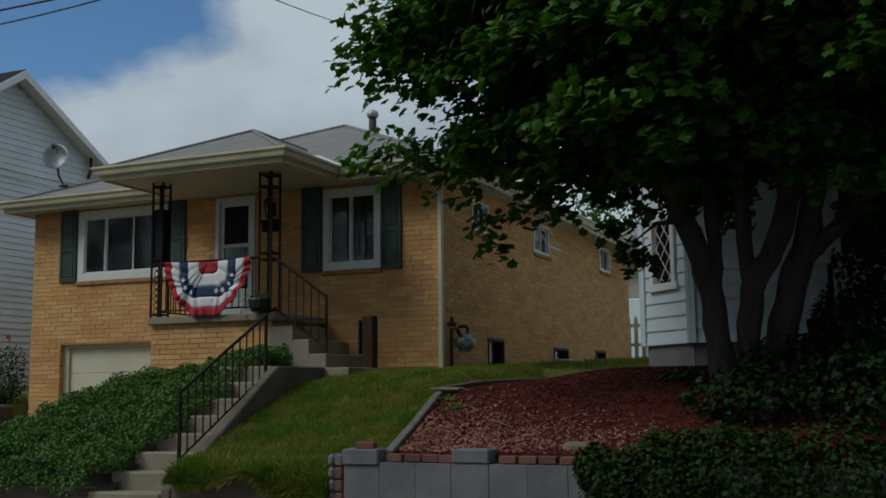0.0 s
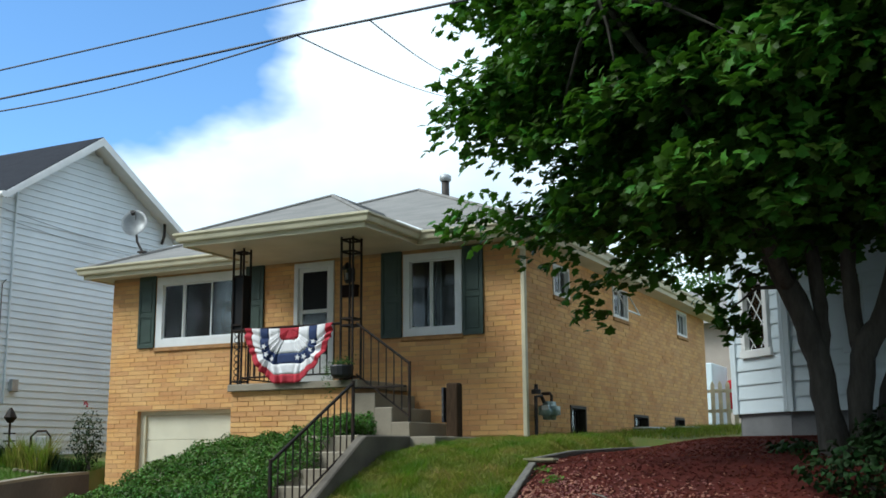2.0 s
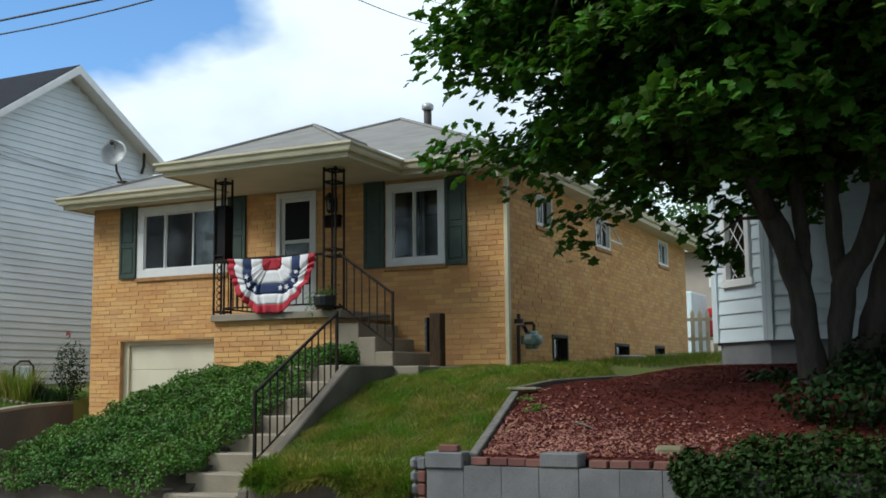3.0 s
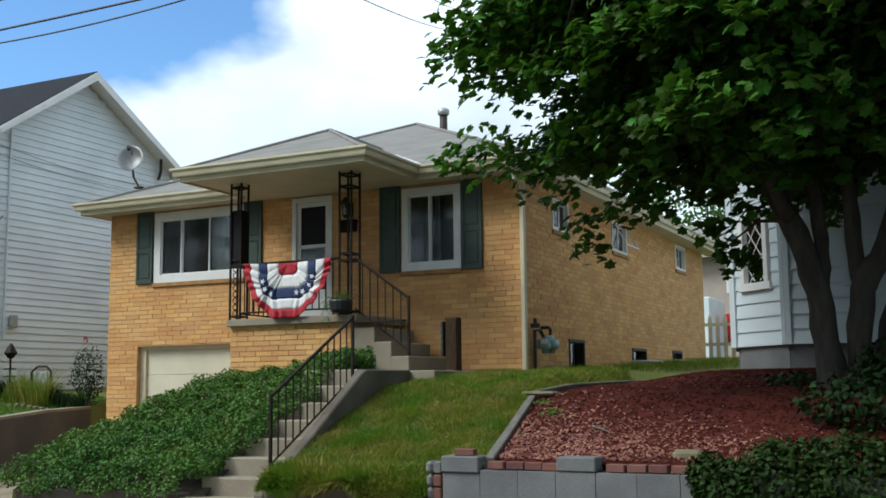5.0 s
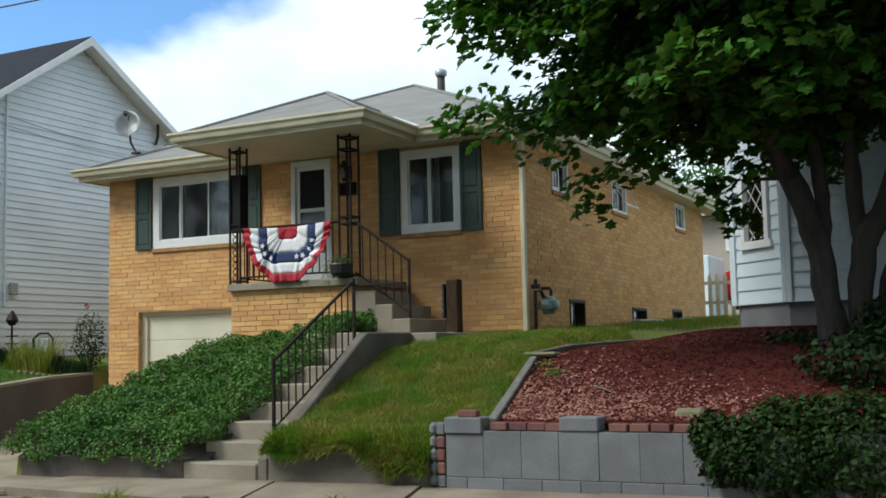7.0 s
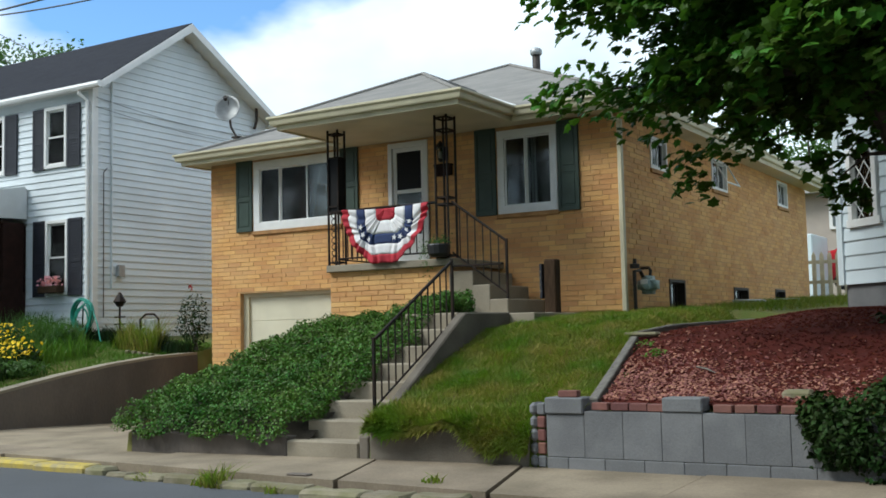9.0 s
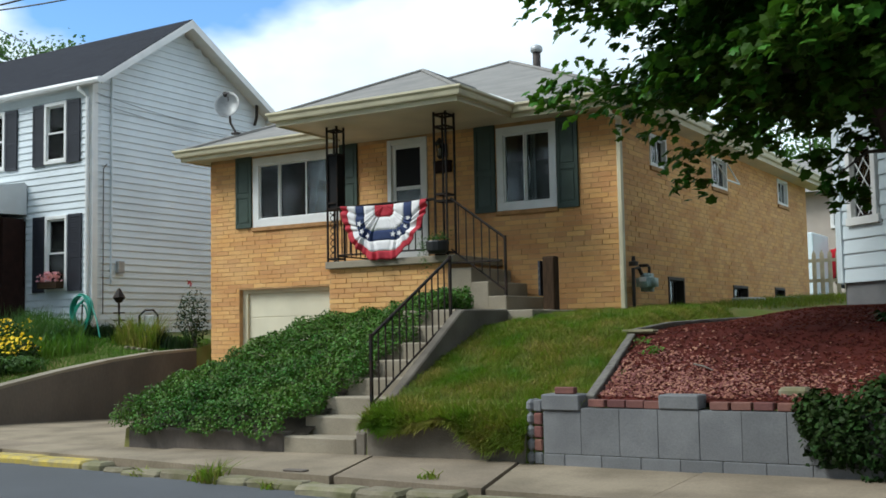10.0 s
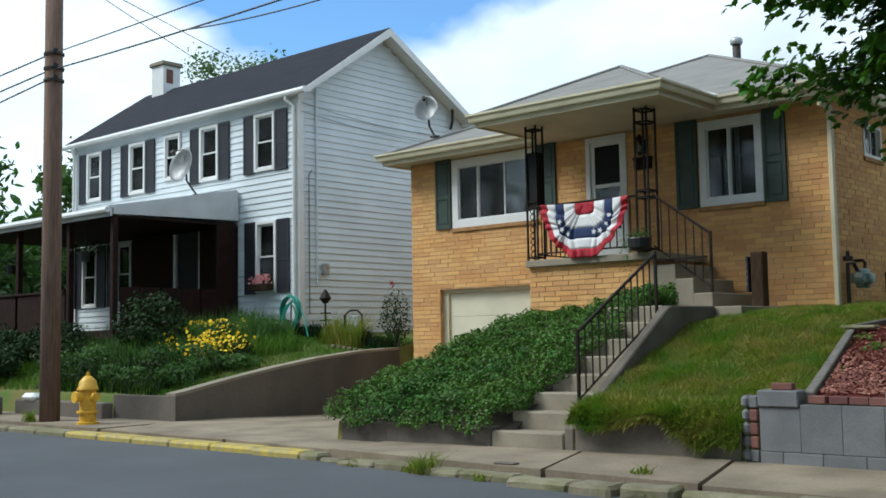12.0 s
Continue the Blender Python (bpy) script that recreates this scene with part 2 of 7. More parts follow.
M = {
    "brick": material("buff_brick", (0.60, 0.305, 0.105), 0.8, second=(0.66, 0.38, 0.150), scale=1.4, bump=0.25, bump_scale=90, spots=0.3, objrand=0.26, stretch=(1, 1, 2)),
    "brick_joined": material("buff_brick_wall", (0.60, 0.305, 0.105), 0.8, second=(0.66, 0.38, 0.150), scale=1.4, bump=0.25, bump_scale=90, spots=0.3, island=0.22, stretch=(1, 1, 2)),
    "mortar": material("mortar", (0.55, 0.335, 0.155), 0.9, vary=0.3, scale=6, bump=0.3),
    "sill_brick": material("sill_brick", (0.42, 0.22, 0.08), 0.8, vary=0.3, scale=9, bump=0.3, spots=0.3),
    "cream": material("cream_painted_metal", (0.66, 0.60, 0.42), 0.45, vary=0.12, scale=3, spots=0.08),
    "soffit": material("soffit_paint", (0.62, 0.56, 0.41), 0.6, vary=0.12, scale=2, spots=0.08),
    "shingle": material("weathered_shingle", (0.24, 0.228, 0.21), 0.95, second=(0.19, 0.182, 0.17), scale=1.6, bump=0.6, bump_scale=25, spots=0.4, stretch=(1, 3, 3)),
    "shingle_dark": material("charcoal_shingle", (0.020, 0.021, 0.027), 0.9, second=(0.026, 0.027, 0.034), scale=2, bump=0.6, bump_scale=25, spots=0.4, stretch=(1, 3, 3), spec=0.15),
    "white": material("white_trim", (0.78, 0.78, 0.76), 0.45, vary=0.08, scale=4, spots=0.06),
    "siding": material("white_siding", (0.685, 0.74, 0.765), 0.5, vary=0.12, scale=1.1, spots=0.06, objrand=0.06),
    "siding_blue": material("pale_blue_siding", (0.66, 0.74, 0.78), 0.5, vary=0.08, scale=1.1, spots=0.06, objrand=0.06),
    "shutter": material("green_shutter", (0.040, 0.066, 0.050), 0.5, vary=0.25, scale=5, spots=0.15),
    "shutter_dark": material("black_shutter", (0.022, 0.024, 0.034), 0.5, vary=0.2, scale=5, spots=0.15),
    "iron": material("black_iron", (0.011, 0.010, 0.009), 0.6, vary=0.4, scale=12, second=(0.026, 0.014, 0.009), spec=0.2),
    "concrete": material("concrete", (0.29, 0.25, 0.185), 0.9, second=(0.215, 0.18, 0.13), scale=1.5, bump=0.35, bump_scale=55, spots=0.35),
    "walk": material("sidewalk_concrete", (0.265, 0.212, 0.148), 0.92, second=(0.165, 0.130, 0.088), scale=1.5, bump=0.4, bump_scale=38, spots=0.55, objrand=0.14),
    "old_concrete": material("dark_old_concrete", (0.14, 0.115, 0.095), 0.95, second=(0.085, 0.072, 0.062), scale=1.1, bump=0.5, bump_scale=30, spots=0.4, stretch=(1, 1, 0.4)),
    "block": material("grey_concrete_block", (0.185, 0.186, 0.188), 0.95, second=(0.135, 0.136, 0.140), scale=2.2, bump=0.35, bump_scale=70, spots=0.45, objrand=0.16),
    "red_brick": material("red_brick", (0.20, 0.085, 0.065), 0.9, second=(0.15, 0.065, 0.055), scale=7, bump=0.4, spots=0.35, objrand=0.4),
    "asphalt": material("asphalt", (0.080, 0.084, 0.092), 0.9, second=(0.064, 0.068, 0.074), scale=0.6, bump=0.5, bump_scale=120, spots=0.5),
    "curb": material("worn_curb_stone", (0.22, 0.19, 0.13), 0.95, second=(0.14, 0.13, 0.065), scale=4, bump=0.5, bump_scale=30, spots=0.4, objrand=0.3),
    "yellow": material("yellow_paint", (0.46, 0.34, 0.05), 0.75, second=(0.30, 0.25, 0.12), scale=7, bump=0.4, bump_scale=30, spots=0.4),
    "hydrant": material("yellow_hydrant_paint", (0.75, 0.42, 0.03), 0.45, vary=0.25, scale=9, spots=0.15),
    "cheek": material("stained_concrete", (0.17, 0.145, 0.115), 0.95, second=(0.11, 0.092, 0.072), scale=2, bump=0.4, bump_scale=45, spots=0.35),
    "soil": material("dark_soil", (0.055, 0.042, 0.028), 0.95, vary=0.4, scale=6, bump=0.6, bump_scale=40, spots=0.5),
    "turf": material("turf", (0.075, 0.118, 0.014), 0.95, second=(0.14, 0.118, 0.03), scale=1.6, bump=0.7, bump_scale=60, spots=0.5),
    "mulch": material("red_mulch_ground", (0.095, 0.022, 0.016), 0.95, second=(0.066, 0.017, 0.013), scale=4, bump=0.8, bump_scale=45, spots=0.7, spec=0.1),
    "chip": material("wood_chip", (0.105, 0.024, 0.016), 0.95, second=(0.070, 0.018, 0.013), scale=3, island=0.5, spots=0.3, spec=0.1),
    "pale_chip": material("lit_pale_stone_chip", (0.34, 0.15, 0.115), 0.9, second=(0.19, 0.060, 0.045), scale=3, island=0.9, spots=0.3),
    "timber": material("grey_timber_edging", (0.19, 0.175, 0.15), 0.9, vary=0.35, scale=6, bump=0.5, spots=0.4, stretch=(4, 0.6, 4)),
    "dark_wood": material("dark_weathered_wood", (0.062, 0.038, 0.022), 0.9, vary=0.4, scale=8, bump=0.5, spots=0.3, stretch=(5, 5, 0.7), spec=0.15),
    "pole": material("weathered_pole_wood", (0.20, 0.125, 0.088), 0.9, second=(0.13, 0.078, 0.056), scale=5, bump=0.6, spots=0.4, stretch=(6, 6, 0.5)),
    "bark": material("maple_bark", (0.085, 0.075, 0.062), 0.95, second=(0.05, 0.043, 0.036), scale=6, bump=0.9, bump_scale=28, spots=0.5, stretch=(2, 2, 0.5)),
    "grass": leafy("grass_blade", (0.088, 0.160, 0.017), (0.275, 0.195, 0.055), 1.0, 0.30, scale=1.9),
    "lush_grass": leafy("lush_grass_blade", (0.060, 0.135, 0.016), (0.105, 0.165, 0.026), 0.8, 0.25),
    "ivy": leafy("ivy_leaf", (0.040, 0.100, 0.014), (0.085, 0.150, 0.022), 1.3, 0.10, 0.42),
    "leaf": leafy("maple_leaf", (0.042, 0.102, 0.012), (0.062, 0.138, 0.017), 1.2, 0.20),
    "far_leaf": leafy("far_foliage", (0.045, 0.10, 0.025), (0.075, 0.13, 0.04), 0.6, 0.3),
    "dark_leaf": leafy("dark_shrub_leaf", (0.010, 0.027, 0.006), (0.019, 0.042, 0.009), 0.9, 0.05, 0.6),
    "hedge_leaf": leafy("spreading_shrub_leaf", (0.012, 0.030, 0.005), (0.024, 0.046, 0.008), 0.9, 0.06, 0.6),
    "flower": leafy("yellow_petal", (0.75, 0.48, 0.01), (0.8, 0.58, 0.02), 0.3, 0.2),
    "pink": leafy("pink_petal", (0.65, 0.28, 0.33), (0.75, 0.42, 0.45), 0.3, 0.2),
    "red": material("red_cloth", (0.46, 0.022, 0.040), 0.8, vary=0.2, scale=9, spots=0.15),
    "white_cloth": material("white_cloth", (0.78, 0.76, 0.76), 0.85, vary=0.1, scale=9, spots=0.1),
    "navy": material("navy_cloth", (0.020, 0.038, 0.115), 0.85, vary=0.2, scale=9, spots=0.15),
    "glass": glass("window_glass"),
    "black_screen": material("dark_screen", (0.012, 0.012, 0.013), 0.6, vary=0.2, scale=3, spec=0.2),
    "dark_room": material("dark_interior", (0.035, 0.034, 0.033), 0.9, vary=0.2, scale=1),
    "curtain": material("pale_curtain", (0.42, 0.41, 0.40), 0.9, vary=0.2, scale=8, stretch=(8, 8, 0.5)),
    "blind": material("white_blind", (0.78, 0.78, 0.76), 0.8, vary=0.08, scale=8),
    "garage": material("cream_garage_door", (0.70, 0.65, 0.49), 0.5, vary=0.10, scale=2, spots=0.08),
    "grey_metal": material("grey_metal", (0.42, 0.43, 0.43), 0.45, metal=0.4, vary=0.2, scale=9, spots=0.15),
    "meter": material("gas_meter_paint", (0.35, 0.46, 0.44), 0.5, vary=0.3, scale=14, spots=0.3),
    "pipe": material("dark_pipe", (0.045, 0.035, 0.03), 0.6, metal=0.3, vary=0.3, scale=12),
    "hose": material("green_hose", (0.03, 0.30, 0.22), 0.4, vary=0.2, scale=12),
    "porch_dark": material("dark_red_shaded", (0.024, 0.009, 0.006), 0.75, vary=0.4, scale=6, spots=0.2, spec=0.2),
    "car_red": material("red_car_paint", (0.50, 0.02, 0.03), 0.25, vary=0.1, scale=3),
    "rubber": material("black_rubber", (0.02, 0.02, 0.02), 0.8, vary=0.2, scale=9),
    "tan_wall": material("tan_house_wall", (0.42, 0.36, 0.31), 0.8, vary=0.1, scale=2),
    "fence": material("pale_fence_wood", (0.62, 0.58, 0.44), 0.8, vary=0.2, scale=5, spots=0.2),
    "black": material("black_plastic", (0.015, 0.015, 0.016), 0.5, vary=0.2, scale=9),
    "roof_white": material("white_porch_roof_panel", (0.62, 0.64, 0.65), 0.55, vary=0.12, scale=2, spots=0.08),
    "wire": material("cable", (0.025, 0.026, 0.03), 0.6, vary=0.1, scale=5),
}

# ---- building helpers ----
rng = np.random.default_rng(7)


def box(bm, x0, y0, z0, x1, y1, z1, bevel=0.0):
    """An upright box added to bm, with softened edges where bevel is given."""
    vs = [bm.verts.new(p) for p in ((x0, y0, z0), (x1, y0, z0), (x1, y1, z0), (x0, y1, z0), (x0, y0, z1), (x1, y0, z1), (x1, y1, z1), (x0, y1, z1))]
    fs = [bm.faces.new([vs[i] for i in q]) for q in ((3, 2, 1, 0), (4, 5, 6, 7), (0, 1, 5, 4), (1, 2, 6, 5), (2, 3, 7, 6), (3, 0, 4, 7))]
    if bevel:
        bmesh.ops.bevel(bm, geom=list({e for f in fs for e in f.edges}), offset=bevel, segments=1, affect="EDGES")
    return bm


def boxes(*rows, bevel=0.0):
    bm = bmesh.new()
    for r in rows:
        box(bm, *r, bevel=bevel)
    return bm


def prism(bm, outline, axis, a, b):
    """A solid with the given outline (pairs) drawn out along an axis from a to b."""
    def at(p, s):
        return {"x": (s, p[0], p[1]), "y": (p[0], s, p[1]), "z": (p[0], p[1], s)}[axis]
    lo, hi = [bm.verts.new(at(p, a)) for p in outline], [bm.verts.new(at(p, b)) for p in outline]
    bm.faces.new(lo)
    bm.faces.new(hi[::-1])
    n = len(outline)
    for i in range(n):
        bm.faces.new((lo[i], lo[(i + 1) % n], hi[(i + 1) % n], hi[i]))
    bmesh.ops.recalc_face_normals(bm, faces=bm.faces)
    return bm


def tube(bm, points, radii, sides=8, caps=True):
    """A round bar through the points."""
    pts = [Vector(p) for p in points]
    radii = [radii] * len(pts) if isinstance(radii, (int, float)) else radii
    rings, side = [], None
    for i, p in enumerate(pts):
        d = (pts[min(i + 1, len(pts) - 1)] - pts[max(i - 1, 0)]).normalized()
        if side is None:
            side = d.orthogonal().normalized()
        side = (side - d * side.dot(d)).normalized()
        up = d.cross(side)
        rings.append([bm.verts.new(p + radii[i] * (math.cos(k * math.tau / sides) * side + math.sin(k * math.tau / sides) * up)) for k in range(sides)])
    for a, b in zip(rings, rings[1:]):
        for k in range(sides):
            bm.faces.new((a[k], a[(k + 1) % sides], b[(k + 1) % sides], b[k]))
    if caps:
        bm.faces.new(rings[0][::-1])
        bm.faces.new(rings[-1])
    return bm


def mesh_from(bm, name, mat, smooth=False):
    me = bpy.data.meshes.new(name)
    bmesh.ops.recalc_face_normals(bm, faces=bm.faces)
    bm.to_mesh(me)
    bm.free()
    me.materials.append(M[mat])
    if smooth:
        me.shade_smooth()
    return me


def part(name, bm, mat, parent, label="", smooth=False):
    if len(bm.verts):
        ob = new(name, mesh_from(bm, name, mat, smooth))
    else:
        ob = new(name)
        bm.free()
    ob.parent = parent
    if label:
        tagged(ob, label)
    return ob


def thing(name, label, category, group="", kind=""):
    return tagged(new(name), label, category, group, kind)


def solid(name, bm, mat, label, category, kind="", smooth=False, group=""):
    return tagged(new(name, mesh_from(bm, name, mat, smooth)), label, category, group, kind)


def raw(name, verts, faces, mat, smooth=False):
    me = bpy.data.meshes.new(name)
    me.from_pydata(verts, [], faces)
    me.materials.append(M[mat])
    if smooth:
        me.shade_smooth()
    return me


def smoothstep(a, b, v):
    t = min(1.0, max(0.0, (v - a) / (b - a)))
    return t * t * (3 - 2 * t)


def lerp_table(v, table):
    return float(np.interp(v, [p[0] for p in table], [p[1] for p in table]))


LEAF_SHAPES = {
    "maple": [(0, -0.5), (0.20, -0.36), (0.46, -0.30), (0.38, -0.06), (0.50, 0.18), (0.25, 0.22), (0.0, 0.56), (-0.25, 0.22), (-0.50, 0.18), (-0.38, -0.06), (-0.46, -0.30), (-0.20, -0.36)],
    "ivy": [(0, -0.4), (0.42, -0.25), (0.28, 0.05), (0, 0.5), (-0.28, 0.05), (-0.42, -0.25)],
    "oval": [(0, -0.5), (0.22, -0.1), (0.16, 0.25), (0, 0.5), (-0.16, 0.25), (-0.22, -0.1)],
    "tuft": [(0, -0.5), (0.06, -0.1), (0.04, 0.25), (0, 0.5), (-0.04, 0.25), (-0.06, -0.1)],
    "blade": [(-0.06, 0), (0.06, 0), (0.035, 0.55), (0.0, 1.0), (-0.035, 0.55)],
}


def leaves(name, places, normals, sizes, shape, mat, droop=0.12):
    """Many small leaves in one mesh: each a folded outline round its middle, facing its normal, turned by chance."""
    out = np.array(LEAF_SHAPES[shape], float)
    n, k = len(places), len(out)
    nrm = normals / np.linalg.norm(normals, axis=1, keepdims=True)
    other = rng.normal(size=(n, 3))
    u = np.cross(nrm, other)
    u /= np.linalg.norm(u, axis=1, keepdims=True)
    v = np.cross(nrm, u)
    s = np.asarray(sizes)[:, None, None]
    bend = -droop * (np.abs(out[:, 0]) + np.abs(out[:, 1]))
    rim = places[:, None] + s * (out[None, :, :1] * u[:, None] + out[None, :, 1:] * v[:, None] + bend[None, :, None] * nrm[:, None])
    verts = np.concatenate([places[:, None], rim], 1).reshape(-1, 3)
    base = np.arange(n)[:, None] * (k + 1)
    i = np.arange(k)
    tri = np.stack([base + 0 * i, base + 1 + i, base + 1 + (i + 1) % k], -1).reshape(-1, 3)
    return raw(name, verts.tolist(), tri.tolist(), mat)


def blades(name, places, height, width, lean, mat):
    """Upright grass blades, each a tapering bent strip."""
    n = len(places)
    a = rng.uniform(0, math.tau, n)
    side = np.stack([np.cos(a), np.sin(a), 0 * a], 1)
    tip = rng.normal(size=(n, 3)) * lean
    tip[:, 2] = 1.0
    tuft = np.array([1 + 0.55 * noise.noise((p[0] * 2.4, p[1] * 2.4, 4.0)) + 0.45 * noise.noise((p[0] * 6.5, p[1] * 6.5, 8.0)) for p in places])
    comb = np.array([(noise.noise((p[0] * 3.1, p[1] * 3.1, 11.0)), noise.noise((p[0] * 3.1, p[1] * 3.1, 17.0)), 0.0) for p in places])
    tip += 1.6 * lean * comb
    h = (height * tuft * rng.uniform(0.5, 1.3, n))[:, None]
    mid = places + h * 0.55 * (tip * (0.45, 0.45, 1))
    end = places + h * tip
    w = width * rng.uniform(0.6, 1.3, n)[:, None]
    verts = np.stack([places - side * w, places + side * w, mid + side * w * 0.7, end, mid - side * w * 0.7], 1).reshape(-1, 3)
    base = np.arange(n)[:, None] * 5
    tri = (base[:, None] + np.array([(0, 1, 2), (0, 2, 4), (4, 2, 3)])[None]).reshape(-1, 3)
    return raw(name, verts.tolist(), tri.tolist(), mat)


# ---- the lie of the land ----
WALK_Z, ROAD_Z, WALL_Y = 0.10, -0.03, -5.65
LAWN = [(-5.62, 0.40), (-5.45, 0.54), (-5.1, 0.68), (-4.4, 0.96), (-3.3, 1.37), (-2.4, 1.53), (-1.2, 1.60), (0.0, 1.64), (11.0, 2.05), (60.0, 3.0)]
MULCH = [(-5.6, 0.70), (-4.6, 0.93), (-3.3, 1.32), (-2.0, 1.40), (1.0, 1.46), (11.0, 2.05), (60.0, 3.0)]
IVY = [(-5.62, 0.32), (-5.1, 0.53), (-4.2, 0.79), (-3.5, 0.99), (-2.36, 1.30), (-1.4, 1.53), (0, 1.6)]
BANK = [(-4.8, 0.46), (-4.2, 0.60), (-2.0, 0.93), (0.0, 1.16), (1.0, 1.34), (12.0, 1.9), (60.0, 3.0)]
FLOWER_BANK = [(-4.8, 0.46), (-4.0, 0.80), (-2.6, 1.25), (-0.5, 1.42), (12.0, 1.9), (60.0, 3.0)]


STEPS = [(-5.62, 0.24), (-5.3, 0.40), (-3.3, 1.62), (-1.4, 1.68), (0.0, 1.7)]


def ivy_height(x, y):
    """The ivy bank: an even slope by the driveway, as steep as the steps beside them."""
    k = smoothstep(-2.7, -1.5, x)
    return (1 - k) * lerp_table(y, IVY) + k * lerp_table(y, STEPS)


def mulch_height(x, y):
    """The planted bed: it rises from its timber edge towards the tree."""
    return lerp_table(y, MULCH) + 0.17 * smoothstep(1.7, 3.2, x) * smoothstep(-4.4, -1.2, y) * (1 - smoothstep(1.5, 9.0, y))


def land(x, y):
    if y < -5.62:
        return -0.12
    if x > -0.62:
        k = smoothstep(1.15, 1.5, x) if y < 1 else smoothstep(1.2, 3.0, x)
        return (1 - k) * lerp_table(y, LAWN) + k * mulch_height(x, y) - 0.02 - (0.04 * smoothstep(1.45, 1.6, x) if y < 1 else 0.0)
    if x > -4.15 and y < -1.3:
        return ivy_height(x, y) - (0.75 if x > -1.75 and y < -3.2 else 0.02)
    if x > -8.61:
        return -0.05 if y < 11.4 else lerp_table(y, LAWN)
    if y < -4.85:
        return -0.12
    k = min(1.0, max(0.0, (-8.9 - x) / 2.2))
    return (1 - k) * lerp_table(y, BANK) + k * lerp_table(y, FLOWER_BANK) - 0.02


def sheet(name, xs, ys, height, mat, wobble=0.0, smooth=True):
    verts = [(x, y, height(x, y) + wobble * (noise.noise((x * 2.3, y * 2.3, 0.3)) + 0.5 * noise.noise((x * 6, y * 6, 2.0)))) for y in ys for x in xs]
    w = len(xs)
    faces = [(j * w + i, j * w + i + 1, (j + 1) * w + i + 1, (j + 1) * w + i) for j in range(len(ys) - 1) for i in range(w - 1)]
    return raw(name, verts, faces, mat, smooth)


gx = sorted({-900, -300, -120, -60, -40, *np.arange(-30, -8.6, 0.8).tolist(), -8.72, -8.62, -8.60, -6, -4.17, -4.14, *np.arange(-4, -0.6, 0.4).tolist(), -0.64, -0.61, *np.arange(-0.3, 3.2, 0.2).tolist(), *np.arange(3.4, 12, 0.6).tolist(), 16, 24, 40, 60, 120, 300, 900})
gy = sorted({-900, -300, -100, -40, -20, -10, -8, -5.64, -5.61, *np.arange(-5.5, 2.0, 0.25).tolist(), *np.arange(2, 13, 1.0).tolist(), -4.87, -4.83, -1.31, -1.28, 11.39, 11.41, 16, 22, 30, 45, 60, 120, 300, 900})
tagged(new("ground", sheet("ground", gx, gy, land, "turf", 0.012)), "short green and yellowing lawn on sloping ground", "ground", kind="structure")



def curb_y(x):
    """The street side of the sidewalk; it bends back a little down the street."""
    return -7.15 + 0.12 * min(max(1.0 - x, 0.0), 5.5) + 0.02 * min(max(-4.5 - x, 0.0), 9.0)


def walk_top(x, y):
    """The sidewalk's surface: it climbs a little along the street and drains to the curb."""
    return WALK_Z + 0.04 * smoothstep(-3.0, 1.5, x) - 0.05 * smoothstep(-5.7, -7.6, y)


def road_top(x, y):
    return ROAD_Z + 0.02 * math.exp(-(((y + 12.5) / 3) ** 2))


road = sheet("road", [-900, -200, -60, -30, -20, -12, -6, 0, 6, 12, 30, 60, 200, 900], np.arange(-17.5, -5.8, 0.8).tolist(), road_top, "asphalt", 0.006)
tagged(new("road", road), "grey worn asphalt street", "road", kind="structure")

# sidewalk in slabs, cracked and uneven
pavement = tagged(new("pavement", mesh_from(boxes((-60, -6.20, -0.1, 60, -5.66, 0.03), (0.0, -6.85, -0.1, 60, -6.20, 0.03), (-60, -5.67, -0.1, -8.6, -4.85, 0.03)), "pavement", "soil")), "tan cracked concrete sidewalk", "pavement", kind="structure")
SLAB_X = [-40, -30, -22, -17, -13.6, -10.6, -8.5, -5.5, -3.3, -0.35, 1.33, 3.0, 4.7, 6.4, 8.2, 10, 14, 20, 30, 50]
for i, (a, b) in enumerate(zip(SLAB_X, SLAB_X[1:])):
    skew_a, skew_b = 0.30 * (a == -0.35) + 0.28 * (a == 1.33), 0.30 * (b == -0.35) + 0.28 * (b == 1.33)
    near = 0.10 + 0.04 * math.sin(i * 2.1)
    far = WALL_Y if a >= -8.5 else -4.88
    dz = 0.012 * math.sin(i * 1.7)
    bm = prism(bmesh.new(), [(a + 0.012 - skew_a * 0.4, far), (b - 0.012 - skew_b * 0.4, far), (b - 0.012 + skew_b, curb_y(b) + near), (a + 0.012 + skew_a, curb_y(a) + near)], "z", 0.0, WALK_Z + dz)
    for vtx in bm.verts:
        if vtx.co.z > 0.05:
            vtx.co.z = dz + walk_top(vtx.co.x, vtx.co.y) + 0.012 * noise.noise((vtx.co.x * 0.8, vtx.co.y * 0.8, 1.0))
    part("paving_slab", bm, "walk", pavement)

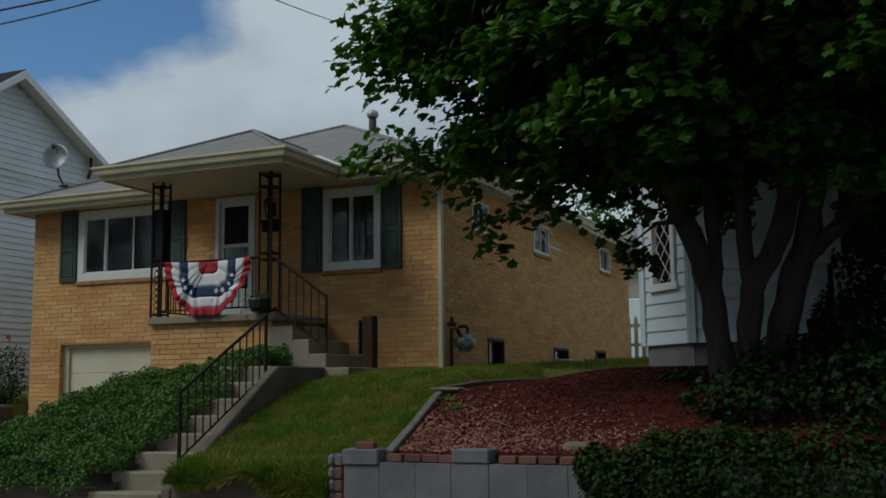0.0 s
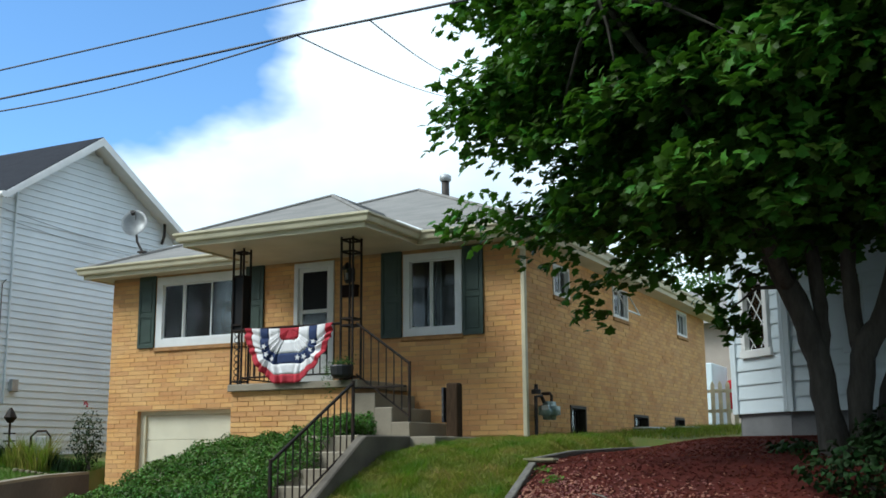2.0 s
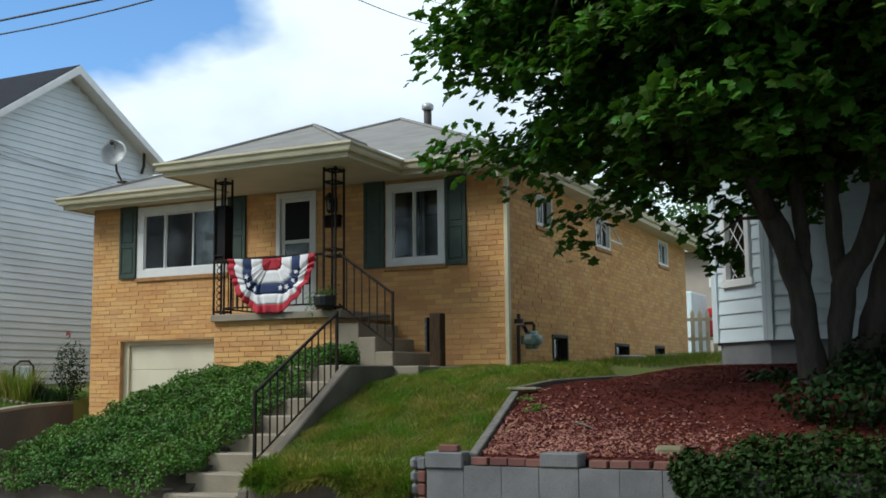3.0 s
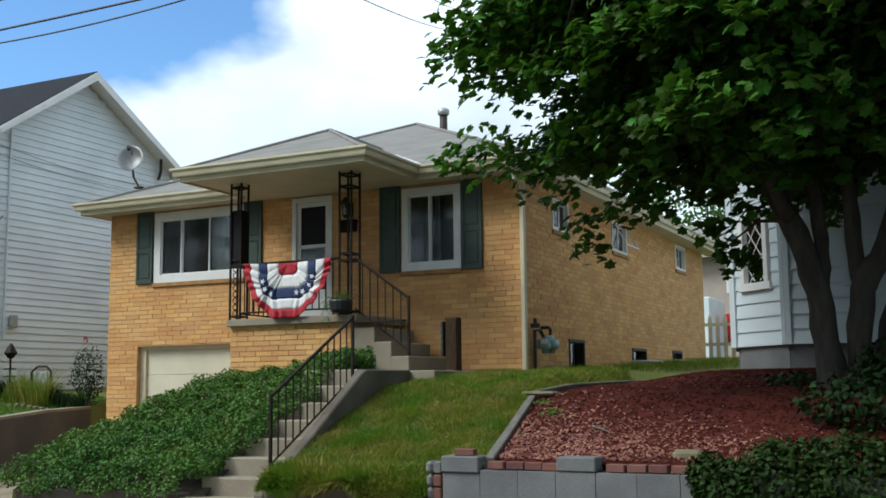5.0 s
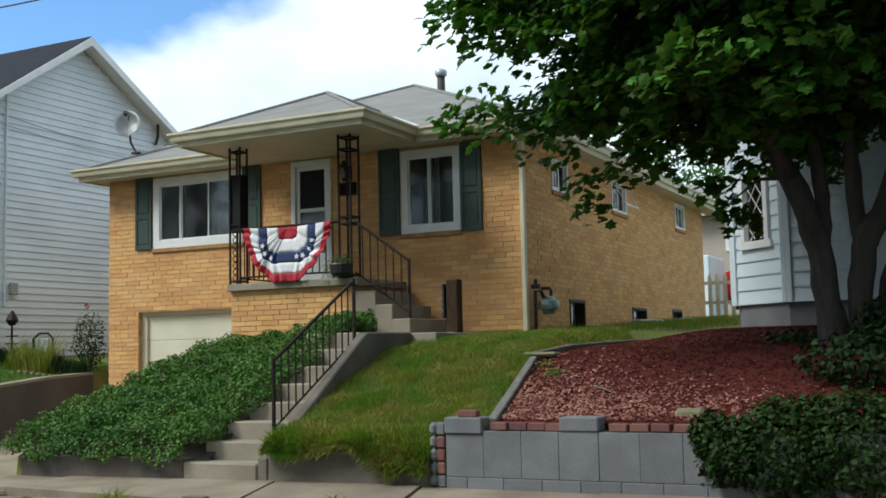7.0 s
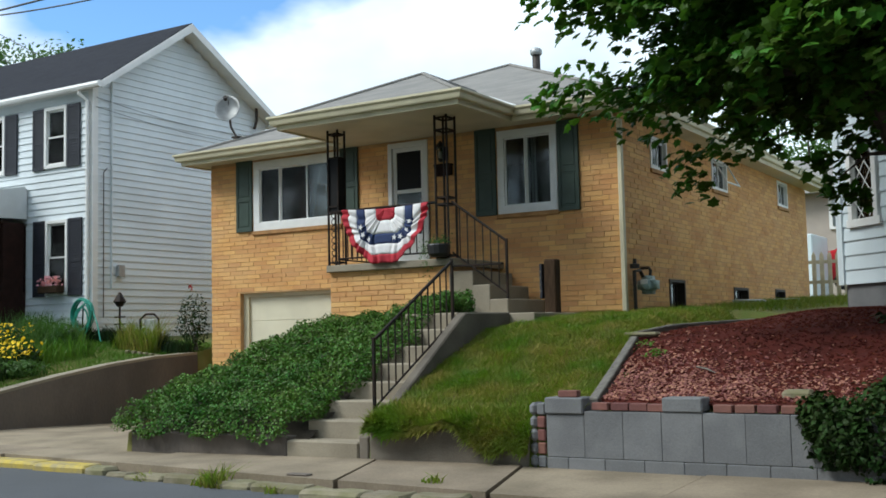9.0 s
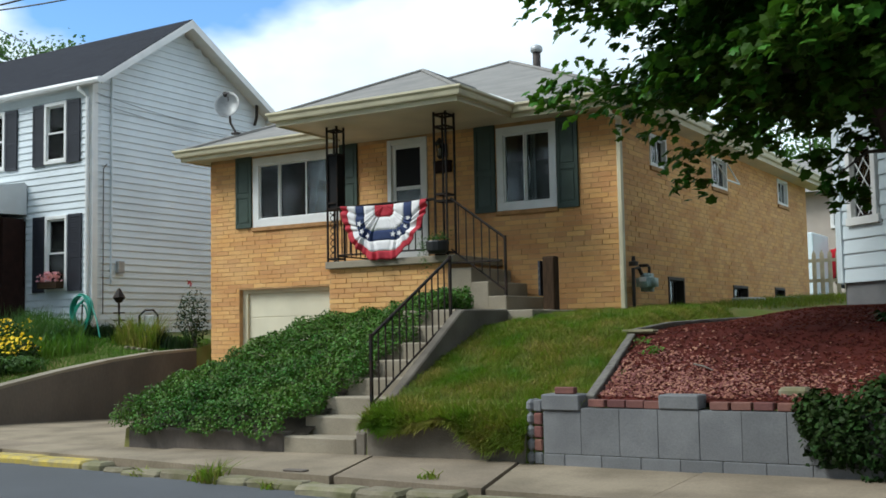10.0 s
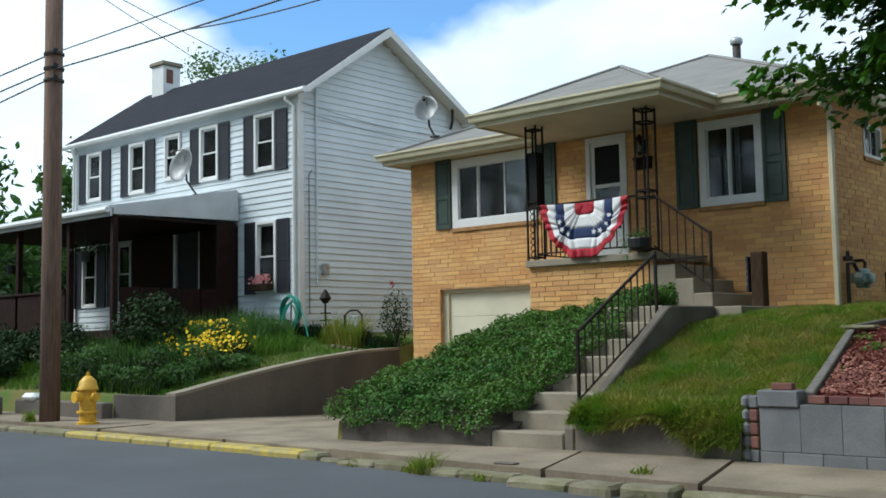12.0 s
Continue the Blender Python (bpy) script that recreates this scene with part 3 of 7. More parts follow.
# curb: painted stretch and broken stones
curb = tagged(new("curb", mesh_from(boxes((-60, -6.40, -0.12, -12, -6.25, -0.02), (1.0, -7.22, -0.12, 60, -7.0, -0.02)), "curb", "soil")), "broken concrete curb, partly painted yellow", "curb", kind="structure")
x = -36.0
while x < 30:
    solid_stretch = x < -4.0 or x > 9
    w = 0.9 if solid_stretch else float(rng.uniform(0.35, 1.1))
    if -4.2 < x < -3.0:
        w = 0.4
    lift = 0.0 if solid_stretch else float(rng.uniform(-0.035, 0.0))
    d = 0.0 if solid_stretch else float(rng.uniform(-0.05, 0.07))
    bm = boxes((x + 0.01, -7.93 + d, -0.08, x + w - (0.012 if solid_stretch else float(rng.uniform(0.02, 0.07))), -7.64 - (0 if solid_stretch else float(rng.uniform(0, 0.06))), WALK_Z - 0.005 + lift), bevel=0.03)
    if not solid_stretch:
        bmesh.ops.subdivide_edges(bm, edges=bm.edges[:], cuts=2, use_grid_fill=True)
        for vtx in bm.verts:
            vtx.co += Vector((noise.noise(vtx.co * 5), 1.4 * noise.noise(vtx.co * 5 + Vector((9, 0, 0))), 0.7 * noise.noise(vtx.co * 6))) * 0.026
    bm.transform(Matrix.Translation((0, curb_y(x + w / 2) + 7.74, -0.045 + 0.04 * smoothstep(-3.0, 1.5, x))))
    part("curb_stone", bm, "yellow" if -9.2 < x < -4.1 else "curb", curb)
    x += w

# driveway
drive = sheet("driveway", np.linspace(-8.52, -4.0, 9).tolist(), np.linspace(-5.72, 0.35, 13).tolist(), lambda x, y: (0.07 if y < -5.7 else 0.112) - 0.12 * smoothstep(-5.0, -0.2, y), "walk", 0.004)
tagged(new("driveway", drive), "worn concrete driveway sloping to a garage", "driveway", kind="structure")

# ---- brick house ----
HX0, HX1, HY1, SOFFIT, GUTTER = -8.09, 0.0, 11.3, 4.62, 4.785
COURSE, LONG = 0.0775, 0.30


def cells(u0, u1, v0, v1, holes):
    """Rectangles that fill (u0..u1, v0..v1) but for the holes."""
    us = sorted({u0, u1, *[h[0] for h in holes], *[h[1] for h in holes]})
    for a, b in zip(us, us[1:]):
        cut = sorted((h[2], h[3]) for h in holes if h[0] < b - 1e-6 and h[1] > a + 1e-6)
        v = v0
        for lo, hi in cut:
            if lo > v + 1e-6:
                yield a, b, v, lo
            v = max(v, hi)
        if v1 > v + 1e-6:
            yield a, b, v, v1


def brick_rows(u0, u1, v0, v1, holes):
    """Running bond: (start, end, bottom) of each brick, cut at the openings."""
    row = 0
    while v0 + (row + 1) * COURSE <= v1 + 0.02:
        z = v0 + row * COURSE
        mid = z + COURSE / 2
        gaps = sorted((h[0], h[1]) for h in holes if h[2] < mid < h[3])
        spans, a = [], u0
        for lo, hi in gaps:
            spans.append((a, lo))
            a = hi
        spans.append((a, u1))
        for lo, hi in spans:
            u = u0 - LONG + (row % 2) * LONG / 2 + 0.03 * math.sin(row * 2.3)
            while u < hi:
                s, e = max(u, lo), min(u + LONG, hi)
                if e - s > 0.05:
                    yield s, e, z
                u += LONG
        row += 1


FRONT_HOLES = [(-7.05, -5.10, 3.33, 4.585), (-4.10, -3.32, 2.50, 4.59), (-2.03, -1.00, 3.25, 4.56), (-7.39, -4.85, -0.1, 2.22)]
SIDE_HOLES = [(1.30, 2.05, 3.94, 4.46), (4.38, 5.30, 3.93, 4.50), (8.93, 9.77, 4.02, 4.58), (1.94, 2.70, 1.66, 2.21), (5.44, 6.40, 1.80, 2.17), (8.40, 9.20, 1.92, 2.20)]
T = 0.22
house = thing("house", "yellow buff brick bungalow with hipped roof and porch", "house")


def pierced(u0, u1, v0, v1, holes, at, d0, d1):
    """One closed wall with its openings cut through; at(u, d, v) gives the place."""
    us = sorted({u0, u1, *[h[0] for h in holes], *[h[1] for h in holes]})
    vs = sorted({v0, v1, *[min(max(c, v0), v1) for h in holes for c in h[2:4]]})
    bm, made = bmesh.new(), {}

    def vert(i, j, d):
        if (i, j, d) not in made:
            made[i, j, d] = bm.verts.new(at(us[i], d, vs[j]))
        return made[i, j, d]

    def full(i, j):
        if not (0 <= i < len(us) - 1 and 0 <= j < len(vs) - 1):
            return False
        u, v = (us[i] + us[i + 1]) / 2, (vs[j] + vs[j + 1]) / 2
        return not any(h[0] < u < h[1] and h[2] < v < h[3] for h in holes)

    for i in range(len(us) - 1):
        for j in range(len(vs) - 1):
            if not full(i, j):
                continue
            ring = [(i, j), (i + 1, j), (i + 1, j + 1), (i, j + 1)]
            bm.faces.new([vert(*c, d0) for c in ring])
            bm.faces.new([vert(*c, d1) for c in ring[::-1]])
            for k, (di, dj) in enumerate(((0, -1), (1, 0), (0, 1), (-1, 0))):
                if not full(i + di, j + dj):
                    p, q = ring[k], ring[(k + 1) % 4]
                    bm.faces.new((vert(*p, d0), vert(*p, d1), vert(*q, d1), vert(*q, d0)))
    return bm


front_wall = part("wall", pierced(HX0 + 0.008, HX1 - 0.008, -0.1, SOFFIT, FRONT_HOLES, lambda u, d, v: (u, d, v), 0.0055, T), "mortar", house, "buff brick front wall")
bm = pierced(T, HY1, -0.1, SOFFIT, SIDE_HOLES, lambda u, d, v: (-d, u, v), 0.0055, T)
side_wall = part("wall", bm, "mortar", house, "shaded brick side wall")
part("wall", boxes((HX0 + 0.008, T, -0.1, HX0 + T, HY1, SOFFIT)), "brick_joined", house)
part("wall", boxes((HX0 + 0.008, HY1, -0.1, HX1 - 0.008, HY1 + T, SOFFIT)), "brick_joined", house)
# dark rooms behind the windows: a floor and a partition, lack of light put into near-black colour
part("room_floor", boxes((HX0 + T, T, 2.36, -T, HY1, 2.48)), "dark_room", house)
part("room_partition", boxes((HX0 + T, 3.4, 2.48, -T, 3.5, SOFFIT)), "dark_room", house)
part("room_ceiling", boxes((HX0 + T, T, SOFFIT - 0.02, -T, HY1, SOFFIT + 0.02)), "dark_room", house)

# roof: hipped main roof and the hipped porch roof that runs into it
EX0, EX1, EY0, EY1 = -8.38, 0.42, -0.47, HY1 + 0.75
RX, RY0, RY1, RZ = -4.02, 4.32, EY1 - 4.6, 6.79
bm = bmesh.new()
e = [bm.verts.new(p) for p in ((EX0, EY0, GUTTER), (EX1, EY0, GUTTER), (EX1, EY1, GUTTER), (EX0, EY1, GUTTER))]
r = [bm.verts.new((RX, RY0, RZ)), bm.verts.new((RX, RY1, RZ))]
for q in ((e[0], e[1], r[0]), (e[1], e[2], r[1], r[0]), (e[2], e[3], r[1]), (e[3], e[0], r[0], r[1])):
    bm.faces.new(q)
roof = part("roof", bm, "shingle", house, "weathered grey-tan asphalt shingles")
PX0, PX1, PY = -4.77, -1.51, -2.06
PRX, PRY, PRZ = -3.20, -0.26, 5.60
bm = bmesh.new()
e = [bm.verts.new(p) for p in ((PX0, PY, GUTTER + 0.004), (PX1, PY, GUTTER + 0.004), (PX1, -0.3, GUTTER + 0.01), (PX0, -0.3, GUTTER + 0.01))]
pk, back = bm.verts.new((PRX, PRY, PRZ)), bm.verts.new((PRX, 2.2, PRZ))
kr, kl = bm.verts.new((PX1, 0.3, GUTTER + 0.004)), bm.verts.new((PX0, 0.3, GUTTER + 0.004))
bm.faces.new((e[0], e[1], pk))
bm.faces.new((e[1], e[2], kr, back, pk))
bm.faces.new((e[3], e[0], pk, back, kl))
porch_roof = part("porch_roof", bm, "shingle", house, "weathered porch roof shingles")
# ridge and hip caps
for a, b in (((EX0, EY0, GUTTER), (RX, RY0, RZ)), ((EX1, EY0, GUTTER), (RX, RY0, RZ)), ((RX, RY0, RZ), (RX, RY1, RZ)), ((EX1, EY1, GUTTER), (RX, RY1, RZ))):
    part("ridge_cap", tube(bmesh.new(), [a, b], 0.045, 6), "shingle", roof)
for a, b in (((PX0, PY, GUTTER), (PRX, PRY, PRZ)), ((PX1, PY, GUTTER), (PRX, PRY, PRZ)), ((PRX, PRY, PRZ), (PRX, 1.4, PRZ))):
    part("ridge_cap", tube(bmesh.new(), [a, b], 0.04, 6), "shingle", porch_roof)
# white metal in the valley between the two roofs
bm = bmesh.new()
box(bm, -0.06, 0.0, 0.0, 0.06, 1.45, 0.02)
bm.transform(Matrix.Translation((PX1 + 0.02, EY0 + 0.0, GUTTER + 0.035)) @ Vector((-0.70, 0.70, 0.31)).to_track_quat("Y", "Z").to_matrix().to_4x4())
part("flashing", bm, "white", roof, "white metal valley flashing")

# soffits, one course of gutter all round
for a, b, front in ((EX0 + 0.02, PX0, EY0), (PX0, PX1, PY), (PX1, EX1 - 0.02, EY0)):
    part("soffit", boxes((a, front + 0.02, SOFFIT, b, 0.02, SOFFIT + 0.02)), "soffit", house, "cream painted soffit")
part("soffit", boxes((0.0, 0.02, SOFFIT, EX1 - 0.02, EY1, SOFFIT + 0.02)), "soffit", house)
part("soffit", boxes((EX0 + 0.02, 0.02, SOFFIT, HX0, EY1, SOFFIT + 0.02)), "soffit", house)
GPROF = [(0.0, -0.12), (0.065, -0.12), (0.075, -0.10), (0.085, -0.05), (0.115, -0.02), (0.115, 0.01), (0.10, 0.01), (0.0, 0.0)]


EAVE = [(EX0, EY1), (EX0, EY0), (PX0, EY0), (PX0, PY), (PX1, PY), (PX1, EY0), (EX1, EY0), (EX1, EY1)]
EAVE_OUT = [(-1, 0), (0, -1), (-1, 0), (0, -1), (1, 0), (0, -1), (1, 0)]


def mitred(i, depth, z0):
    """Two rings of one straight length of eave, cut at 45 degrees where it meets its neighbours."""
    rings = []
    for k, j in ((i, i - 1), (i + 1, i + 1)):
        ox, oy = EAVE_OUT[i]
        if 0 <= j < len(EAVE_OUT):
            ox, oy = ox + EAVE_OUT[j][0], oy + EAVE_OUT[j][1]
        rings.append([(EAVE[k][0] + ox * u, EAVE[k][1] + oy * u, z0 + v) for u, v in depth])
    bm = bmesh.new()
    a, b = [[bm.verts.new(p) for p in ring] for ring in rings]
    n = len(a)
    for k in range(n):
        bm.faces.new((a[k], a[(k + 1) % n], b[(k + 1) % n], b[k]))
    bm.faces.new(a)
    bm.faces.new(b[::-1])
    bmesh.ops.recalc_face_normals(bm, faces=bm.faces[:])
    return bm


for i in range(len(EAVE_OUT)):
    part("gutter", mitred(i, GPROF, GUTTER), "cream", house)
    part("fascia", mitred(i, [(-0.025, SOFFIT - 0.03 - GUTTER), (-0.001, SOFFIT - 0.03 - GUTTER), (-0.001, -0.002), (-0.025, -0.002)], GUTTER), "cream", house)
part("downspout", boxes((0.015, -0.10, 1.62, 0.085, -0.02, 4.5), (0.02, -0.36, 4.44, 0.08, -0.02, 4.5), (0.02, -0.42, 4.44, 0.08, -0.35, 4.68), bevel=0.01), "cream", house, "cream downspout at the corner")

# porch: brick base, slab, steps
porch = thing("porch", "brick porch with concrete slab and iron posts", "porch")
SLAB_Y, SLX0, SLX1 = -1.51, -4.27, -1.98
part("brick_base", boxes((-4.33 + 0.09, -1.42, 0.0, -2.06, 0.0, 2.40)), "mortar", porch)
part("slab", boxes((SLX0, SLAB_Y, 2.39, SLX1 + 0.02, 0.005, 2.50), bevel=0.012), "concrete", porch, "worn concrete porch slab")
for i, (x1, z1) in enumerate(((-1.66, 2.30), (-1.39, 2.09), (-1.11, 1.88), (-0.45, 1.67))):
    part("step", boxes((-2.06, -1.50 + 0.003 * i, 1.35, x1, -0.30 + 0.006 * i, z1), bevel=0.012), "concrete", porch, "" if i else "concrete side steps")
part("step_plate", boxes((-1.98, -1.56, 2.36, -1.16, -1.50, 2.385), bevel=0.004), "iron", porch, "dark rusted iron rail foot")


# ---- windows, doors and shutters of the brick house ----
def on_front(u, d, v):
    return (u, d, v)


def on_side(u, d, v):
    """u runs along the side wall, d goes inwards, v is up."""
    return (-d, u, v)


def plate(bm, at, u0, u1, d0, d1, v0, v1, bevel=0.0):
    a, b = at(u0, d0, v0), at(u1, d1, v1)
    return box(bm, min(a[0], b[0]), min(a[1], b[1]), min(a[2], b[2]), max(a[0], b[0]), max(a[1], b[1]), max(a[2], b[2]), bevel)


def window(parent, at, u0, u1, v0, v1, lights, frame_w=0.10, mat="white", sill=True, depth=0.06, sill_mat="sill_brick", label=""):
    """A framed window in an opening: frame, a sash to each light, panes and a sill."""
    w = part("window", bmesh.new(), mat, parent, label or "white framed window")
    bm = bmesh.new()
    for r in ((u0, u1, v0, v0 + frame_w), (u0, u1, v1 - frame_w, v1), (u0, u0 + frame_w, v0 + frame_w, v1 - frame_w), (u1 - frame_w, u1, v0 + frame_w, v1 - frame_w)):
        plate(bm, at, r[0], r[1], -0.015, depth + 0.05, r[2], r[3], 0.004)
    part("window_frame", bm, mat, w)
    a, b, lo, hi = u0 + frame_w, u1 - frame_w, v0 + frame_w, v1 - frame_w
    edges = [a + (b - a) * f for f in lights]
    s = 0.022
    for i, (p, q) in enumerate(zip(edges, edges[1:])):
        off = depth * (0.3 + 0.45 * (i % 2))
        bm = bmesh.new()
        for r in ((p, q, lo, lo + s), (p, q, hi - s, hi), (p, p + s, lo + s, hi - s), (q - s, q, lo + s, hi - s)):
            plate(bm, at, r[0], r[1], off, off + 0.03, r[2], r[3])
        part("sash", bm, mat, w)
        pane = part("pane", plate(bmesh.new(), at, p + s, q - s, off + 0.012, off + 0.016, lo + s, hi - s), "glass", w)
        pane.visible_shadow = False
    if sill:
        bm = plate(bmesh.new(), at, u0 - 0.02, u1 + 0.02, -0.035, 0.08, v0 - 0.07, v0 - 0.003, 0.006)
        part("window_sill", bm, sill_mat, w)
    return w


def sash_window(parent, at, u0, u1, v0, v1, mat="white", frame_w=0.07, label=""):
    """A double-hung window with an upper and a lower sash, standing proud of its wall."""
    w = part("window", bmesh.new(), mat, parent, label or "white double-hung window")
    bm = bmesh.new()
    for r in ((u0, u1, v0, v0 + frame_w), (u0, u1, v1 - frame_w, v1), (u0, u0 + frame_w, v0 + frame_w, v1 - frame_w), (u1 - frame_w, u1, v0 + frame_w, v1 - frame_w)):
        plate(bm, at, r[0], r[1], -0.05, 0.05, r[2], r[3], 0.004)
    part("window_frame", bm, mat, w)
    a, b, lo, hi = u0 + frame_w, u1 - frame_w, v0 + frame_w, v1 - frame_w
    mid = (lo + hi) / 2
    for i, (p, q) in enumerate(((lo, mid + 0.02), (mid - 0.02, hi))):
        off = -0.02 + 0.03 * i
        bm = bmesh.new()
        for r in ((a, b, p, p + 0.035), (a, b, q - 0.035, q), (a, a + 0.03, p, q), (b - 0.03, b, p, q)):
            plate(bm, at, r[0], r[1], off, off + 0.028, r[2], r[3])
        part("sash", bm, mat, w)
        part("pane", plate(bmesh.new(), at, a + 0.03, b - 0.03, off + 0.012, off + 0.016, p + 0.035, q - 0.035), "glass", w).visible_shadow = False
        if i:
            part("blind", plate(bmesh.new(), at, a + 0.02, b - 0.02, off + 0.035, off + 0.04, p + 0.02, q), "blind", w, "pale drawn blind")
    return w


def shutter(parent, at, u0, u1, v0, v1, mat, louvres=False):
    """A panelled shutter: two raised panels in a frame."""
    s = part("shutter", bmesh.new(), mat, parent)
    bm = bmesh.new()
    plate(bm, at, u0, u1, -0.03, -0.002, v0, v1, 0.004)
    part("board", bm, mat, s)
    st, mid = 0.05, v0 + 0.45 * (v1 - v0)
    bm = bmesh.new()
    for r in ((u0, u1, v0, v0 + 0.07), (u0, u1, v1 - 0.07, v1), (u0, u0 + st, v0 + 0.07, v1 - 0.07), (u1 - st, u1, v0 + 0.07, v1 - 0.07), (u0 + st, u1 - st, mid - 0.035, mid + 0.035)):
        plate(bm, at, r[0], r[1], -0.042, -0.030, r[2], r[3], 0.003)
    part("shutter_frame", bm, mat, s)
    if louvres:
        for lo, hi in ((v0 + 0.07, mid - 0.035), (mid + 0.035, v1 - 0.07)):
            v = lo + 0.01
            while v < hi - 0.03:
                part("slat", plate(bmesh.new(), at, u0 + st, u1 - st, -0.037, -0.030, v, v + 0.028), mat, s)
                v += 0.055
    else:
        for lo, hi in ((v0 + 0.10, mid - 0.065), (mid + 0.065, v1 - 0.10)):
            part("panel", plate(bmesh.new(), at, u0 + st + 0.02, u1 - st - 0.02, -0.038, -0.030, lo, hi, 0.006), mat, s)
    return s


window(house, on_front, -7.05, -5.10, 3.33, 4.585, (0, 0.27, 0.63, 1.0), 0.14, label="white framed three-light picture window")
window(house, on_front, -2.03, -1.00, 3.25, 4.56, (0, 0.46, 1.0), 0.12, label="white framed sliding window")
part("curtain", boxes(*[(-1.62 + 0.055 * i, 0.24 + 0.012 * (i % 2), 3.3, -1.585 + 0.055 * i, 0.25 + 0.012 * (i % 2), 4.5) for i in range(3)]), "curtain", house, "pale lace curtain behind glass")
for u0, u1, v0, v1 in ((-7.44, -7.07, 3.33, 4.62), (-5.08, -4.71, 3.45, 4.615), (-2.42, -2.05, 3.24, 4.615), (-0.98, -0.63, 3.22, 4.60)):
    shutter(house, on_front, u0, u1, v0, v1, "shutter")
for u0, u1, v0, v1 in SIDE_HOLES[:3]:
    window(house, on_side, u0, u1, v0, v1, (0, 0.5, 1.0), 0.05)
for u0, u1, v0, v1 in SIDE_HOLES[3:]:
    w = window(house, on_side, u0, u1, v0, v1, (0, 0.5, 1.0), 0.05, "pipe", False, 0.16, label="small dark recessed basement window")
# awning sash of the middle side window, tilted out
bm = boxes((0.0, 4.45, -0.50, 0.02, 5.25, -0.47), (0.0, 4.45, -0.03, 0.02, 5.25, 0.0), (0.0, 4.45, -0.47, 0.02, 4.48, -0.03), (0.0, 5.22, -0.47, 0.02, 5.25, -0.03))
part("awning_sash", bm, "white", house, "white awning sash propped open").matrix_basis = pose(0.02, 0, 4.46, 0, -28, 0)
# half-round corrugated wells before the basement windows
for y0, y1, zt in ((5.35, 6.6, 1.95), (8.3, 9.4, 2.02)):
    bm = bmesh.new()
    for k in range(4):
        tube(bm, [(0.42 * math.sin(a) * 0.95, (y0 + y1) / 2 - (y1 - y0) / 2 * math.cos(a), zt - 0.045 - 0.06 * k) for a in np.linspace(0, math.pi, 9)], 0.028, 6)
    part("window_well", bm, "grey_metal", house, "corrugated metal window well")

# front door
door = part("door", bmesh.new(), "white", house, "white storm door with dark screen")
bm = bmesh.new()
for r in ((-4.10, -4.02, 2.5, 4.585), (-3.40, -3.32, 2.5, 4.585), (-4.02, -3.40, 4.50, 4.585)):
    box(bm, r[0], -0.02, r[2], r[1], 0.09, r[3], 0.004)
part("door_frame", bm, "white", door)
bm = bmesh.new()
for r in ((-4.02, -3.95, 2.52, 4.50), (-3.47, -3.40, 2.52, 4.50), (-3.95, -3.47, 4.43, 4.50), (-3.95, -3.47, 3.74, 3.80), (-3.95, -3.47, 2.52, 3.05)):
    box(bm, r[0], 0.02, r[2], r[1], 0.055, r[3], 0.004)
part("storm_frame", bm, "white", door)
part("screen", boxes((-3.95, 0.035, 3.80, -3.47, 0.039, 4.43)), "black_screen", door, "dark screen pane")
part("pane", boxes((-3.95, 0.035, 3.05, -3.47, 0.039, 3.74)), "glass", door).visible_shadow = False
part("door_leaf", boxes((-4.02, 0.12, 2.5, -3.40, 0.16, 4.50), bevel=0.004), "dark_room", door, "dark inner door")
part("handle", tube(bmesh.new(), [(-3.45, 0.0, 3.50), (-3.45, -0.03, 3.50), (-3.45, -0.03, 3.62), (-3.45, 0.0, 3.62)], 0.009, 6), "grey_metal", door, "metal pull handle")

# garage door
garage = part("garage_door", boxes((-7.39, 0.16, -0.05, -4.85, 0.20, 2.22)), "garage", house, "cream panelled garage door")
for k in range(5):
    part("panel", boxes((-7.27, 0.135, 0.0 + 0.43 * k, -4.9, 0.162, 0.425 + 0.43 * k), bevel=0.006), "garage", garage)
part("jamb", boxes((-7.388, 0.09, -0.05, -7.27, 0.158, 2.218), (-7.27, 0.09, 2.15, -4.86, 0.158, 2.218)), "cream", garage, "cream wooden jamb")

# roof vent and dish
vent = thing("roof_vent", "dark metal flue pipe with a cap on the roof", "vent")
vx, vy = -4.16, 5.8
part("pipe", tube(bmesh.new(), [(vx, vy, 6.6), (vx, vy, 7.36)], 0.085, 14), "pipe", vent, smooth=True)
part("collar", tube(bmesh.new(), [(vx, vy, 6.68), (vx, vy, 6.84), (vx, vy, 6.86)], [0.13, 0.11, 0.09], 14), "pipe", vent, smooth=True)
part("cap", tube(bmesh.new(), [(vx, vy, 7.33), (vx, vy, 7.36), (vx, vy, 7.44), (vx, vy, 7.47), (vx, vy, 7.50)], [0.11, 0.13, 0.13, 0.10, 0.03], 14), "grey_metal", vent, "grey metal cap", smooth=True)


